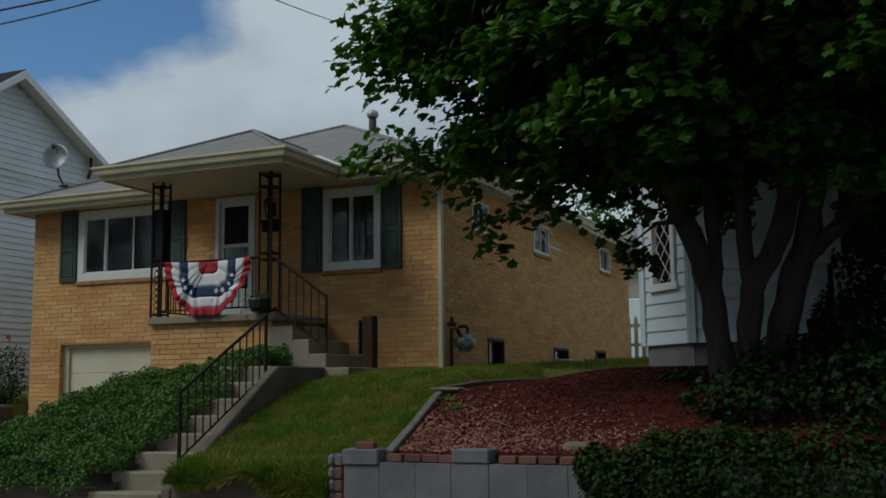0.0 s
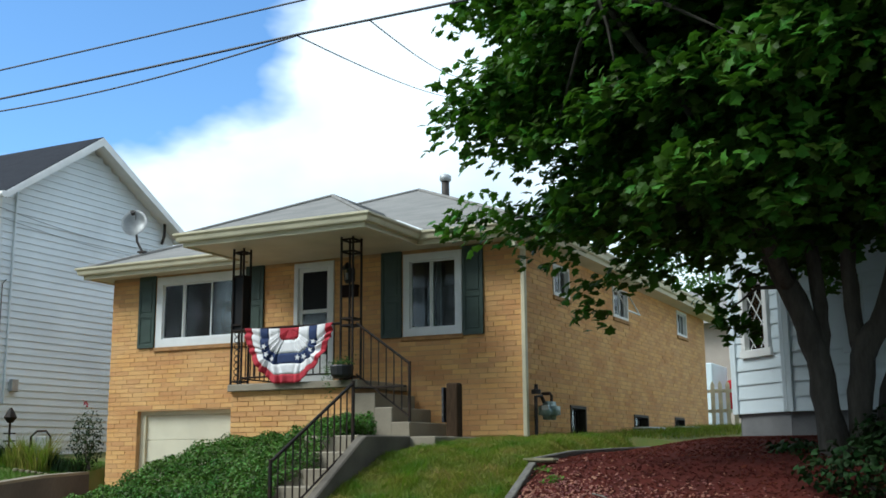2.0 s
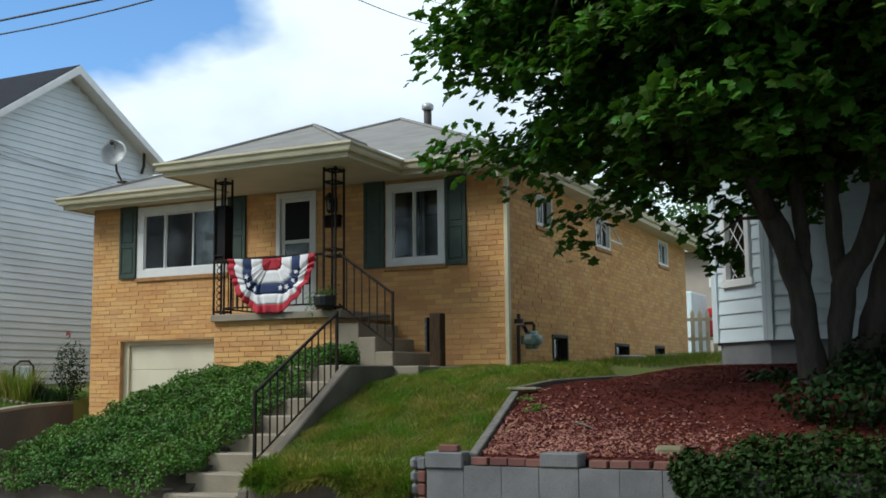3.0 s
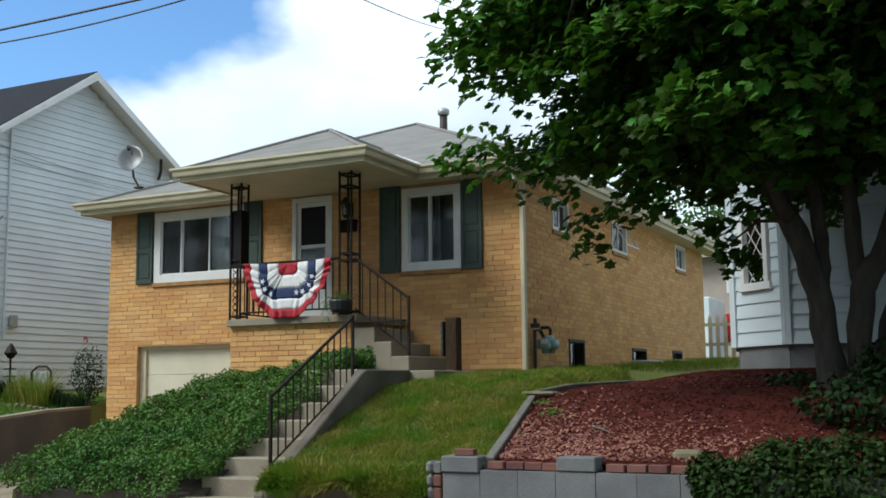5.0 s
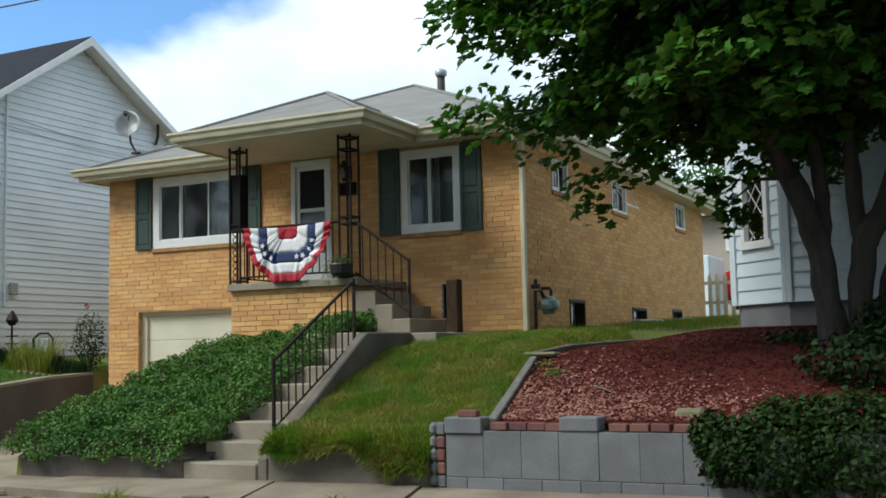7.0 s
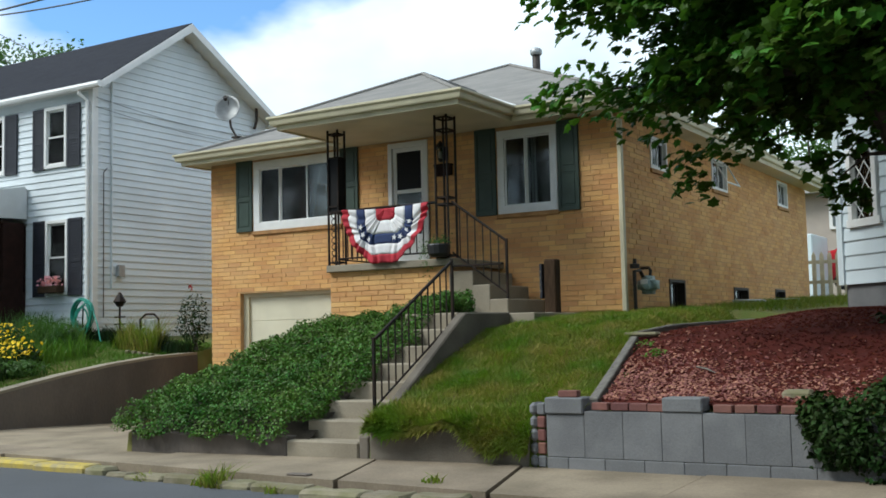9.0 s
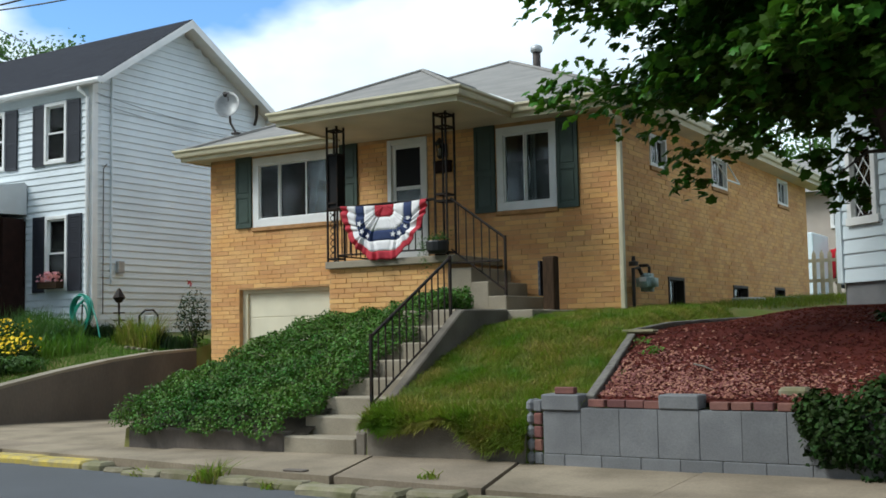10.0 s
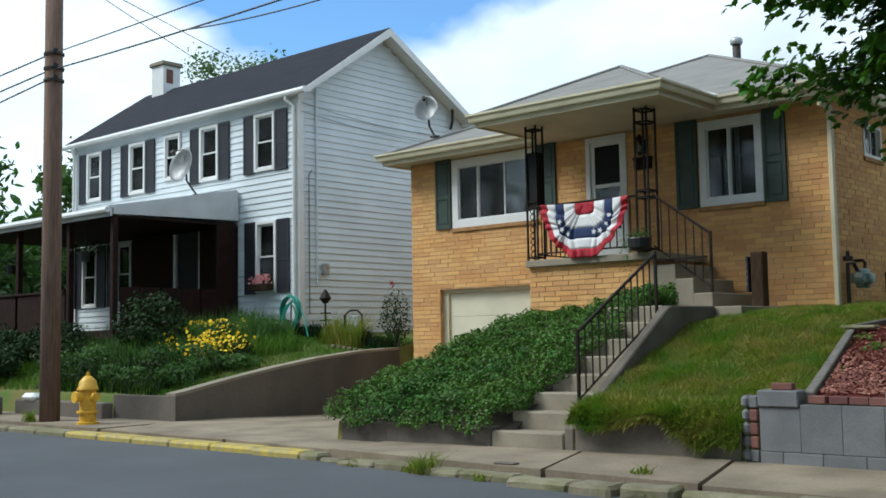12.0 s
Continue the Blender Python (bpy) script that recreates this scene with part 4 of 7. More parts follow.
def satellite_dish(x, y, z, foot, radius, aim, name_label):
    """An offset dish on a bent mast, with its feed arm."""
    d = thing("satellite_dish", name_label, "satellite dish", "satellite dishes")
    bm = bmesh.new()
    rings = []
    for i in range(7):
        r = radius * i / 6
        rings.append([bm.verts.new((r * math.cos(a), 1.12 * r * math.sin(a), 0.32 * r * r / radius)) for a in np.linspace(0, math.tau, 24, endpoint=False)])
    for a, b in zip(rings, rings[1:]):
        for k in range(24):
            if a is rings[0]:
                if k == 0:
                    bm.faces.new(b)
                continue
            bm.faces.new((a[k], a[(k + 1) % 24], b[(k + 1) % 24], b[k]))
    bmesh.ops.solidify(bm, geom=bm.faces[:], thickness=0.012)
    m = look((x, y, z), aim) @ pose(0, 0, 0, 180, 0, 0)
    bm.transform(m)
    part("reflector", bm, "grey_metal", d, "light grey reflector", True)
    feed = m @ Vector((0, -0.55 * radius, 1.15 * radius))
    low = m @ Vector((0, -1.05 * radius, 0.2 * radius))
    part("feed_arm", tube(bmesh.new(), [m @ Vector((0, 0, -0.03)), low, feed], 0.014, 6), "pipe", d)
    part("feed_horn", tube(bmesh.new(), [feed, feed + (m.translation - feed) * 0.25], [0.045, 0.03], 8), "pipe", d, "dark feed horn")
    back = m @ Vector((0, 0, -0.06))
    part("mast", tube(bmesh.new(), [back, (x + 0.02, y + 0.05, z - 0.32), foot], 0.022, 8), "pipe", d)
    part("foot", boxes((foot[0] - 0.08, foot[1] - 0.06, foot[2] - 0.02, foot[0] + 0.08, foot[1] + 0.06, foot[2] + 0.015), bevel=0.005), "pipe", d)
    return d


satellite_dish(-7.87, 0.24, 5.70, (-7.72, 0.30, 5.17), 0.235, (-3.0, -9.0, 8.6), "grey satellite dish on the brick house roof")

# ---- porch ironwork ----


def square_post(name, x0, x1, y0, y1, z0, z1, label, panels, scrolls=True):
    """An open iron post: four corner bars, rings and a scroll panel."""
    p = part(name, bmesh.new(), "iron", porch, label)
    r = 0.013
    for x in (x0, x1):
        for y in (y0, y1):
            part("bar", boxes((x - r, y - r, z0, x + r, y + r, z1)), "iron", p)
    for z in panels:
        part("ring", boxes((x0, y0 - r, z - r, x1, y0 + r, z + r), (x0, y1 - r, z - r, x1, y1 + r, z + r), (x0 - r, y0, z - r, x0 + r, y1, z + r), (x1 - r, y0, z - r, x1 + r, y1, z + r)), "iron", p)
    xm = (x0 + x1) / 2
    for lo, hi in zip(panels, panels[1:]):
        if hi - lo < 0.3 or not scrolls or lo > 3.3:
            continue
        bm = bmesh.new()
        tube(bm, [(xm + 0.045 * math.sin(k * 1.05), y0, lo + (hi - lo) * k / 24) for k in range(25)], 0.008, 5)
        tube(bm, [(xm - 0.045 * math.sin(k * 1.05), y0, lo + (hi - lo) * k / 24) for k in range(25)], 0.008, 5)
        part("scroll", bm, "iron", p)
    return p


square_post("post", -4.26, -4.07, -1.44, -1.26, 2.50, 4.62, "open black iron porch post", (2.55, 3.33, 3.42, 4.18, 4.56))
square_post("post", -2.285, -2.085, -1.44, -1.20, 2.50, 4.62, "open black iron porch post with scrolls", (2.55, 3.30, 3.40, 4.40, 4.58), False)


part("panel", boxes((-4.265, -1.425, 3.31, -4.065, -1.275, 4.19), bevel=0.01), "black_screen", porch, "dark mesh panel filling a porch post")


def railing(parent, p, q, height, gap=0.115, label="", name="railing", ends=(True, True), low=0.10):
    """A sloping or level rail with balusters between two end posts; p and q are the feet."""
    p, q = Vector(p), Vector(q)
    r = part(name, bmesh.new(), "iron", parent, label)
    up = Vector((0, 0, height))
    d = q - p
    part("top_rail", tube(bmesh.new(), [p + up, q + up], 0.020, 6), "iron", r)
    part("bottom_rail", tube(bmesh.new(), [p + Vector((0, 0, low)), q + Vector((0, 0, low))], 0.013, 6), "iron", r)
    n = max(1, int(math.hypot(d.x, d.y) / gap))
    for k in range(1, n):
        f = p + d * (k / n)
        part("baluster", boxes((f.x - 0.007, f.y - 0.007, f.z + low, f.x + 0.007, f.y + 0.007, f.z + height)), "iron", r)
    for f, on in zip((p, q), ends):
        if on:
            part("end_post", boxes((f.x - 0.017, f.y - 0.017, f.z - 0.06, f.x + 0.017, f.y + 0.017, f.z + height + 0.03), bevel=0.004), "iron", r)
    return r


railing(porch, (-4.07, -1.44, 2.50), (-2.28, -1.44, 2.50), 0.83, label="black iron porch railing", ends=(False, False))
railing(porch, (-2.02, -1.44, 2.48), (-1.14, -1.44, 1.855), 0.84, label="black iron stair railing", ends=(False, True))
railing(porch, (-4.20, -1.28, 2.50), (-4.20, -0.04, 2.50), 0.83, ends=(False, True))

# lower flight of steps with cheek wall and rail
stairs = thing("front_stairs", "worn concrete garden steps up a bank", "stairs")
RISE, TREAD = 0.195, 0.30
for i in range(8):
    y0 = WALL_Y + TREAD * i
    x0 = -1.66 + 0.06 * min(i, 3)
    part("step", boxes((x0, y0, WALK_Z - 0.05 if i == 0 else WALK_Z + RISE * i - 0.06, -0.705, y0 + TREAD + 0.06 if i < 7 else -1.51, WALK_Z + RISE * (i + 1)), bevel=0.014), "concrete", stairs)
bm = prism(bmesh.new(), [(-5.64, 0.0), (-5.64, 0.36), (-5.42, 0.44), (-5.24, 0.58), (-3.68, 1.60), (-3.56, 1.655), (-2.45, 1.665), (-2.45, 1.2), (-4.5, 0.2), (-5.2, -0.05)], "x", -0.70, -0.575)
bmesh.ops.bevel(bm, geom=bm.edges[:], offset=0.015, segments=1, affect="EDGES")
part("cheek_wall", bm, "cheek", stairs, "sloping concrete cheek wall")
railing(stairs, (-0.735, -5.29, 0.57), (-0.735, -3.62, 1.50), 0.78, 0.13, "black iron handrail", low=0.06)
path = tagged(new("garden_path", mesh_from(boxes((-0.70, -2.448, 1.5, -0.22, -0.32, 1.655), bevel=0.01), "garden_path", "concrete")), "concrete garden path to the porch", "path", kind="structure")

# low walls along the sidewalk
ivy_wall = tagged(new("retaining_wall", mesh_from(boxes((-4.05, WALL_Y, -0.1, -1.66, -5.45, 0.33), (-4.06, WALL_Y + 0.006, -0.1, -3.9, -1.45, 0.30), bevel=0.012), "retaining_wall", "old_concrete")), "low dark stained concrete retaining wall", "wall", kind="structure")
lawn_wall = tagged(new("retaining_wall", mesh_from(boxes((-0.572, WALL_Y + 0.004, -0.1, 1.29, -5.47, 0.47), bevel=0.03), "retaining_wall", "cheek")), "low crumbling concrete wall under the lawn", "wall", kind="structure")

# driveway wall with its rising top
bm = bmesh.new()
top = [(0.05, 1.13), (-1.0, 1.08), (-2.0, 0.98), (-3.0, 0.84), (-4.0, 0.67), (-4.8, 0.52), (-5.0, 0.49)]
ring = []
for y, z in top:
    ring.append([bm.verts.new(p) for p in ((-8.50, y, -0.2), (-8.50, y, z), (-8.70, y, z + 0.01), (-8.70, y, -0.2))])
for a, b in zip(ring, ring[1:]):
    for k in range(4):
        bm.faces.new((a[k], a[(k + 1) % 4], b[(k + 1) % 4], b[k]))
bm.faces.new(ring[0])
bm.faces.new(ring[-1][::-1])
bm2 = boxes((-10.25, -5.0, -0.1, -8.70, -4.82, 0.485))
me2 = bpy.data.meshes.new("tmp")
bm2.to_mesh(me2)
bm.from_mesh(me2)
tagged(new("driveway_wall", mesh_from(bm, "driveway_wall", "old_concrete")), "dark stained concrete wall rising beside the driveway", "wall", kind="structure")
bm = prism(bmesh.new(), [(y, z + 0.004) for y, z in top] + [(y, z + 0.05) for y, z in reversed(top)], "x", -8.76, -8.505)
part("coping", bm, "concrete", bpy.data.objects["driveway_wall"], "pale worn concrete coping")
tagged(new("garden_wall", mesh_from(boxes((-40, -5.62, -0.1, -13.2, -5.42, 0.42), (-13.2, -5.2, -0.1, -10.25, -5.0, 0.36), bevel=0.02), "garden_wall", "old_concrete")), "low dark brick-red garden wall by the street", "wall", kind="structure")

# grey block wall of the mulch bed
block_wall = tagged(new("block_wall", mesh_from(boxes((1.50, WALL_Y + 0.05, -0.1, 9.0, -5.40, 0.62)), "block_wall", "soil")), "grey concrete block retaining wall with loose bricks on top", "wall", kind="structure")
x = 1.48
joint = [1.866, 2.245, 2.61, 2.984, 3.357, 3.735, 4.12, 4.6, 5.0, 5.4, 5.8, 6.2, 6.6, 7.0, 7.4, 7.8, 8.2, 8.6, 9.0]
for a, b in zip([1.48] + joint, joint):
    j = float(rng.uniform(-0.006, 0.006))
    part("block", boxes((a + 0.0015, WALL_Y + j, 0.236, b - 0.0015, -5.40, 0.662 if a > 1.5 else 0.63), bevel=0.004), "block", block_wall)
for a, b in zip([1.48, 1.70] + [v + 0.2 for v in joint[:-1]], [1.70] + [v + 0.2 for v in joint]):
    part("block", boxes((a + 0.0015, WALL_Y - 0.006, 0.02, b - 0.0015, -5.42, 0.232), bevel=0.006), "block", block_wall)
part("block", boxes((1.475, WALL_Y - 0.02, 0.634, 1.862, -5.42, 0.785), bevel=0.012), "block", block_wall)
part("block", boxes((2.625, WALL_Y - 0.015, 0.666, 2.99, -5.43, 0.795), bevel=0.012), "block", block_wall)
for k in range(5):
    z0 = 0.13 + 0.122 * k
    part("edging_stone", boxes((1.30 + 0.006 * (k % 2), WALL_Y - 0.012, z0, 1.384, -5.45, z0 + 0.116), bevel=0.03), "block", block_wall, "" if k else "rounded grey edging stone")
    part("brick", boxes((1.388, WALL_Y - 0.008, z0 + 0.004, 1.468, -5.45, z0 + 0.112), bevel=0.01), "red_brick" if k in (1, 2, 3) else "block", block_wall)
for a in [1.94, 2.13, 2.31, 2.48, 3.08, 3.27, 3.46, 3.66, 3.86]:
    b = part("brick", boxes((0, 0, 0, 0.165, 0.10, 0.068), bevel=0.006), "red_brick", block_wall)
    b.matrix_basis = pose(a, WALL_Y + 0.01, 0.664 + float(rng.uniform(0, 0.012)), 0, 0, float(rng.uniform(-6, 6)))
b = part("brick", boxes((0, 0, 0, 0.19, 0.10, 0.062), bevel=0.006), "red_brick", block_wall)
b.matrix_basis = pose(1.60, WALL_Y + 0.02, 0.787, 0, 0, 4)


def bed(x, y):
    return mulch_height(x, y) + 0.005


bed_x, bed_y = np.linspace(1.5, 9.0, 40).tolist(), np.linspace(-5.5, 1.2, 36).tolist()
tagged(new("mulch_bed", sheet("mulch_bed", bed_x, bed_y, lambda x, y: bed(x, y) - (0.12 if x < 1.92 - 0.19 * (y + 5.5) and y < -3.3 else 0.0), "mulch", 0.02)), "raised bed of dark red mulch", "garden bed", kind="structure")

# timber edging of the bed
edging = thing("bed_edging", "weathered grey timber edging round a bed", "edging")
for p, q, w in (((1.90, -5.50), (1.68, -4.45), 0.09), ((1.68, -4.45), (1.50, -3.42), 0.09), ((1.46, -3.36), (1.50, -2.2), 0.07), ((1.50, -2.2), (1.56, -0.9), 0.07), ((1.56, -0.9), (1.63, 0.9), 0.07)):
    p3, q3 = [Vector((u, v, bed(u, v) + (0.02 if v > -3.4 else 0.0))) for u, v in (p, q)]
    d = (q3 - p3)
    m = Matrix.Translation(p3) @ d.to_track_quat("X", "Z").to_matrix().to_4x4()
    part("timber", boxes((0.005, -w / 2, -0.09, d.length - 0.005, w / 2, 0.045), bevel=0.01), "timber", edging).matrix_basis = m
for i, (u, v) in enumerate(((1.72, 0.7), (1.95, 1.2), (2.2, 1.5), (1.55, -3.3))):
    solid("flat_stone", boxes((u - 0.2, v - 0.08, bed(u, v) + 0.0, u + 0.2, v + 0.08, bed(u, v) + 0.05), bevel=0.02), "curb", "flat pale stone at the edge of a mulch bed", "stone", group="edge stones")

# chips of the bed
n = 15000
cx, cy = rng.uniform(1.55, 8.5, n), rng.uniform(-5.5, 1.1, n)
keep = cx > np.where(cy < -3.3, 1.95 - 0.2 * (cy + 5.5), 1.62)
cx, cy = cx[keep], cy[keep]
cz = np.array([bed(a, b) for a, b in zip(cx, cy)]) + 0.015


def chips(name, px, py, pz, size, mat):
    """Small flat angular chips lying on a slope."""
    n = len(px)
    c = np.stack([px, py, pz], 1)
    q = rng.normal(size=(n, 3)) * (0.35, 0.35, 0) + (0, -0.2, 1)
    q /= np.linalg.norm(q, axis=1, keepdims=True)
    u = np.cross(q, rng.normal(size=(n, 3)))
    u /= np.linalg.norm(u, axis=1, keepdims=True)
    v = np.cross(q, u)
    a, b, h = [size * rng.uniform(lo, hi, n)[:, None] for lo, hi in ((0.5, 1.3), (0.25, 0.7), (0.12, 0.3))]
    corner = np.stack([c - u * a - v * b, c + u * a - v * b * 0.7, c + u * a * 0.8 + v * b, c - u * a * 0.7 + v * b], 1)
    verts = np.concatenate([corner - (q * h)[:, None], corner + (q * h)[:, None]], 1).reshape(-1, 3)
    base = np.arange(n)[:, None, None] * 8
    faces = (base + np.array([(4, 5, 6, 7), (0, 1, 5, 4), (1, 2, 6, 5), (2, 3, 7, 6), (3, 0, 4, 7)])[None]).reshape(-1, 4)
    return raw(name, verts.tolist(), faces.tolist(), mat)


tagged(new("mulch_chips", chips("mulch_chips", cx, cy, cz, 0.017, "chip")), "scattered dark red wood chips on a bed", "mulch", kind="stuff")
# pale chips thin out towards the tree, painting in the light beyond its shade
n = 11000
px, py = rng.uniform(1.7, 6.0, n), np.abs(rng.normal(0, 1.1, n)) - 5.45
keep = (px > 1.98 - 0.2 * (py + 5.5)) & (py < -2.6) & (rng.uniform(size=n) < np.clip(0.95 - 0.30 * (px - 1.7) - 0.42 * (py + 4.7).clip(0, 3), 0.02, 1))
px, py = px[keep], py[keep]
tagged(new("stone_chips", chips("stone_chips", px, py, np.array([bed(a, b) for a, b in zip(px, py)]) + 0.02, 0.0165, "pale_chip")), "pale pink stone and bark chips near the wall, daylight put into their tone", "gravel", kind="stuff")

twig = [(2.55, -4.45), (2.68, -4.52), (2.80, -4.64)]
solid("fallen_twig", tube(bmesh.new(), [(u, v, bed(u, v) + 0.045) for u, v in twig], [0.009, 0.008, 0.004], 6), "timber", "thin pale fallen twig on red mulch", "twig")
for u, v, n in ((1.98, -4.05, 46), (1.78, -3.75, 30)):
    p = np.stack([rng.normal(u, 0.05, n), rng.normal(v, 0.05, n), np.full(n, bed(u, v)) + rng.uniform(0.02, 0.10, n)], 1)
    tagged(new("weed", leaves("weed", p, rng.normal(size=(n, 3)) * 0.5 + (0, -0.3, 0.9), rng.uniform(0.025, 0.05, n), "ivy", "lush_grass")), "small green weed growing in red mulch", "weed", kind="stuff")
solid("flat_stone", boxes((3.58, -5.32, 0.755, 3.84, -5.12, 0.85), bevel=0.03), "curb", "flat tan stone on the end of a block wall", "stone", group="edge stones")

# ---- ivy bank ----
tagged(new("ivy_soil", sheet("ivy_soil", np.linspace(-4.03, -1.45, 13).tolist(), np.linspace(-5.55, -1.44, 20).tolist(), ivy_height, "soil", 0.02)), "dark soil under ivy", "ground", kind="structure")
n = 92000
ix, iy = rng.uniform(-4.26, -0.90, n), rng.uniform(-5.80, -1.46, n)
keep = ix < np.interp(iy, [-5.8, -5.2, -4.6, -3.9, -3.2, -2.4, -1.4], [-1.60, -1.42, -1.22, -1.05, -0.98, -1.15, -1.8]) + 0.07 * np.sin(iy * 9)
ix, iy = ix[keep], iy[keep]
hump = np.array([noise.noise((a * 1.7, b * 1.7, 5.0)) * 0.12 + noise.noise((a * 5.0, b * 5.0, 1.0)) * 0.10 for a, b in zip(ix, iy)])
edge = np.minimum(np.minimum((ix + 4.26) / 0.16, (iy + 5.82) / 0.16), 1.0).clip(0, 1)
iz = np.array([ivy_height(a, b) for a, b in zip(ix, iy)]) + 0.04 + (0.17 + 0.10 * np.exp(-(iy + 5.7).clip(0, 9) / 0.45) + 0.06 * np.exp(-(ix + 4.16).clip(0, 9) / 0.4)) * np.where(edge < 1, np.sqrt(edge) * rng.uniform(0.0, 1.0, len(ix)), 1.0) + hump + rng.uniform(-0.11, 0.05, len(ix))
iz = np.where((iy < -5.45) | (ix < -4.0), np.maximum(iz, 0.33 + 0.05 * np.sin(ix * 7.3) + 0.03 * np.sin(ix * 17 + iy * 11) + rng.uniform(-0.03, 0.05, len(ix))), iz)
nrm = rng.normal(size=(len(ix), 3)) * 0.75 + (-0.05, -0.45, 0.9)
nrm[:, 0] -= 0.9 * (1 - edge) * (ix < -3.9)
nrm[:, 1] -= 0.9 * (1 - edge)
tagged(new("ivy", leaves("ivy", np.stack([ix, iy, iz], 1), nrm, rng.uniform(0.023, 0.047, len(ix)), "ivy", "ivy")), "dense glossy green ivy covering a bank", "ivy", kind="stuff")

# ---- grass ----


def grass_patch(name, n, x0, x1, y0, y1, height, ok, label, mat="grass"):
    a, b = rng.uniform(x0, x1, n), rng.uniform(y0, y1, n)
    keep = np.array([ok(u, v) for u, v in zip(a, b)])
    a, b = a[keep], b[keep]
    z = np.array([land(u, v) for u, v in zip(a, b)])
    tagged(new(name, blades(name, np.stack([a, b, z], 1), height, 0.0048, 0.5, mat)), label, "grass", kind="stuff")


grass_patch("lawn_grass", 120000, -0.575, 1.9, -5.62, 1.0, 0.068, lambda u, v: u < (1.85 - 0.2 * (v + 5.5) if v < -3.3 else 1.46 + 0.04 * (v + 3.3)) and not (-0.72 < u < -0.22 and -2.5 < v < -0.3), "short green lawn with dry yellow patches")
# the foot of the bank: turf that rolls over the low wall, with long grass hanging from it


HEM = [(-0.5, 0.12), (-0.1, 0.12), (0.15, 0.05), (0.35, -0.02), (0.55, 0.06), (0.8, 0.24), (1.0, 0.27), (1.34, 0.20)]


def brow(u, s):
    """A point of the rounded grass edge: s runs from the lawn (0) to its lowest hem (1)."""
    drop = lerp_table(u, HEM) + 0.05 * noise.noise((u * 5.1, 2.5, 0)) + 0.03 * noise.noise((u * 13.0, 1.5, 0))
    q = s * math.pi / 2
    return (u, -5.30 - 0.42 * math.sin(q) + 0.03 * noise.noise((u * 4, s, 3.0)), lerp_table(-5.30, LAWN) - 0.06 * s - drop * (1 - math.cos(q)) + 0.04 * noise.noise((u * 2.6, s * 2, 7.0)))


us, ss = np.linspace(-0.575, 1.31, 40), np.linspace(0, 1, 9)
verts = [brow(u, s) for s in ss for u in us]
faces = [(r * 40 + k, r * 40 + k + 1, r * 40 + k + 41, r * 40 + k + 40) for r in range(8) for k in range(39)]
tagged(new("turf_edge", raw("turf_edge", verts, faces, "turf", True)), "rounded turf edge rolling over a low wall", "ground", kind="structure")
n = 26000
a, s = rng.uniform(-0.575, 1.31, n), rng.uniform(0, 1, n)
root = np.array([brow(u, v) for u, v in zip(a, s)])
tip = rng.normal(size=(n, 3)) * 0.45 + np.stack([0 * s, -0.15 - 0.55 * s, 0.75 - 1.25 * s], 1)
h = rng.uniform(0.05, 0.12, n)[:, None]
ang = rng.uniform(-0.6, 0.6, n)
side = np.stack([np.cos(ang), np.sin(ang), 0 * ang], 1) * 0.006
mid, end = root + h * 0.5 * tip, root + h * tip * (1, 1, 0.8)
verts = np.stack([root - side, root + side, mid + side * 0.7, end, mid - side * 0.7], 1).reshape(-1, 3)
tri = (np.arange(n)[:, None, None] * 5 + np.array([(0, 1, 2), (0, 2, 4), (4, 2, 3)])[None]).reshape(-1, 3)
tagged(new("hanging_grass", raw("hanging_grass", verts.tolist(), tri.tolist(), "grass")), "long dry-tipped grass hanging over a low wall", "grass", kind="stuff")
grass_patch("side_grass", 14000, 0.02, 3.4, 0.0, 12.0, 0.09, lambda u, v: u < 1.6 + 0.1 * v and u > 0.03, "green grass strip beside the house")
grass_patch("neighbour_grass", 26000, -12.5, -8.62, -4.7, 1.0, 0.07, lambda u, v: u > -9.9 - 0.4 * (v + 4.7), "green lawn above a driveway wall", "lush_grass")

# ---- white neighbour house ----
NX0, NX1, NY0, NY1, NEAVE = -20.65, -11.58, 0.25, 5.62, 6.75
NPY, NPZ = 2.70, 8.44
neighbour = thing("neighbour_house", "white clapboard two-storey house with black shutters", "house")
N_UP = [(-13.05, -12.35), (-15.07, -14.36), (-18.03, -17.32), (-20.02, -19.31)]
N_HOLES = [(a, b, 5.08, 6.38) for a, b in N_UP] + [(-16.51, -15.84, 5.27, 6.38), (-13.0, -12.31, 2.40, 3.97), (-16.0, -15.1, 1.7, 4.0), (-18.6, -17.9, 2.3, 3.9), (-20.2, -19.5, 2.3, 3.9)]


def n_front(u, d, v):
    return (u, NY0 + d, v)


part("wall", pierced(NX0, NX1, 0.3, NEAVE, N_HOLES, lambda u, d, v: (u, NY0 + d, v), 0.02, 0.2), "siding", neighbour)
bm = prism(bmesh.new(), [(NY0 + 0.02, 0.3), (NY1, 0.3), (NY1, NEAVE), (NPY, NPZ - 0.12), (NY0 + 0.02, NEAVE)], "x", NX1 - 0.2, NX1 - 0.02)
part("wall", bm, "siding", neighbour, "white gable wall")
bm = prism(bmesh.new(), [(NY0 + 0.02, 0.3), (NY1, 0.3), (NY1, NEAVE), (NPY, NPZ - 0.12), (NY0 + 0.02, NEAVE)], "x", NX0, NX0 + 0.2)
part("wall", bm, "siding", neighbour)
part("wall", boxes((NX0, NY1 - 0.2, 0.3, NX1 - 0.02, NY1, NEAVE)), "siding", neighbour)
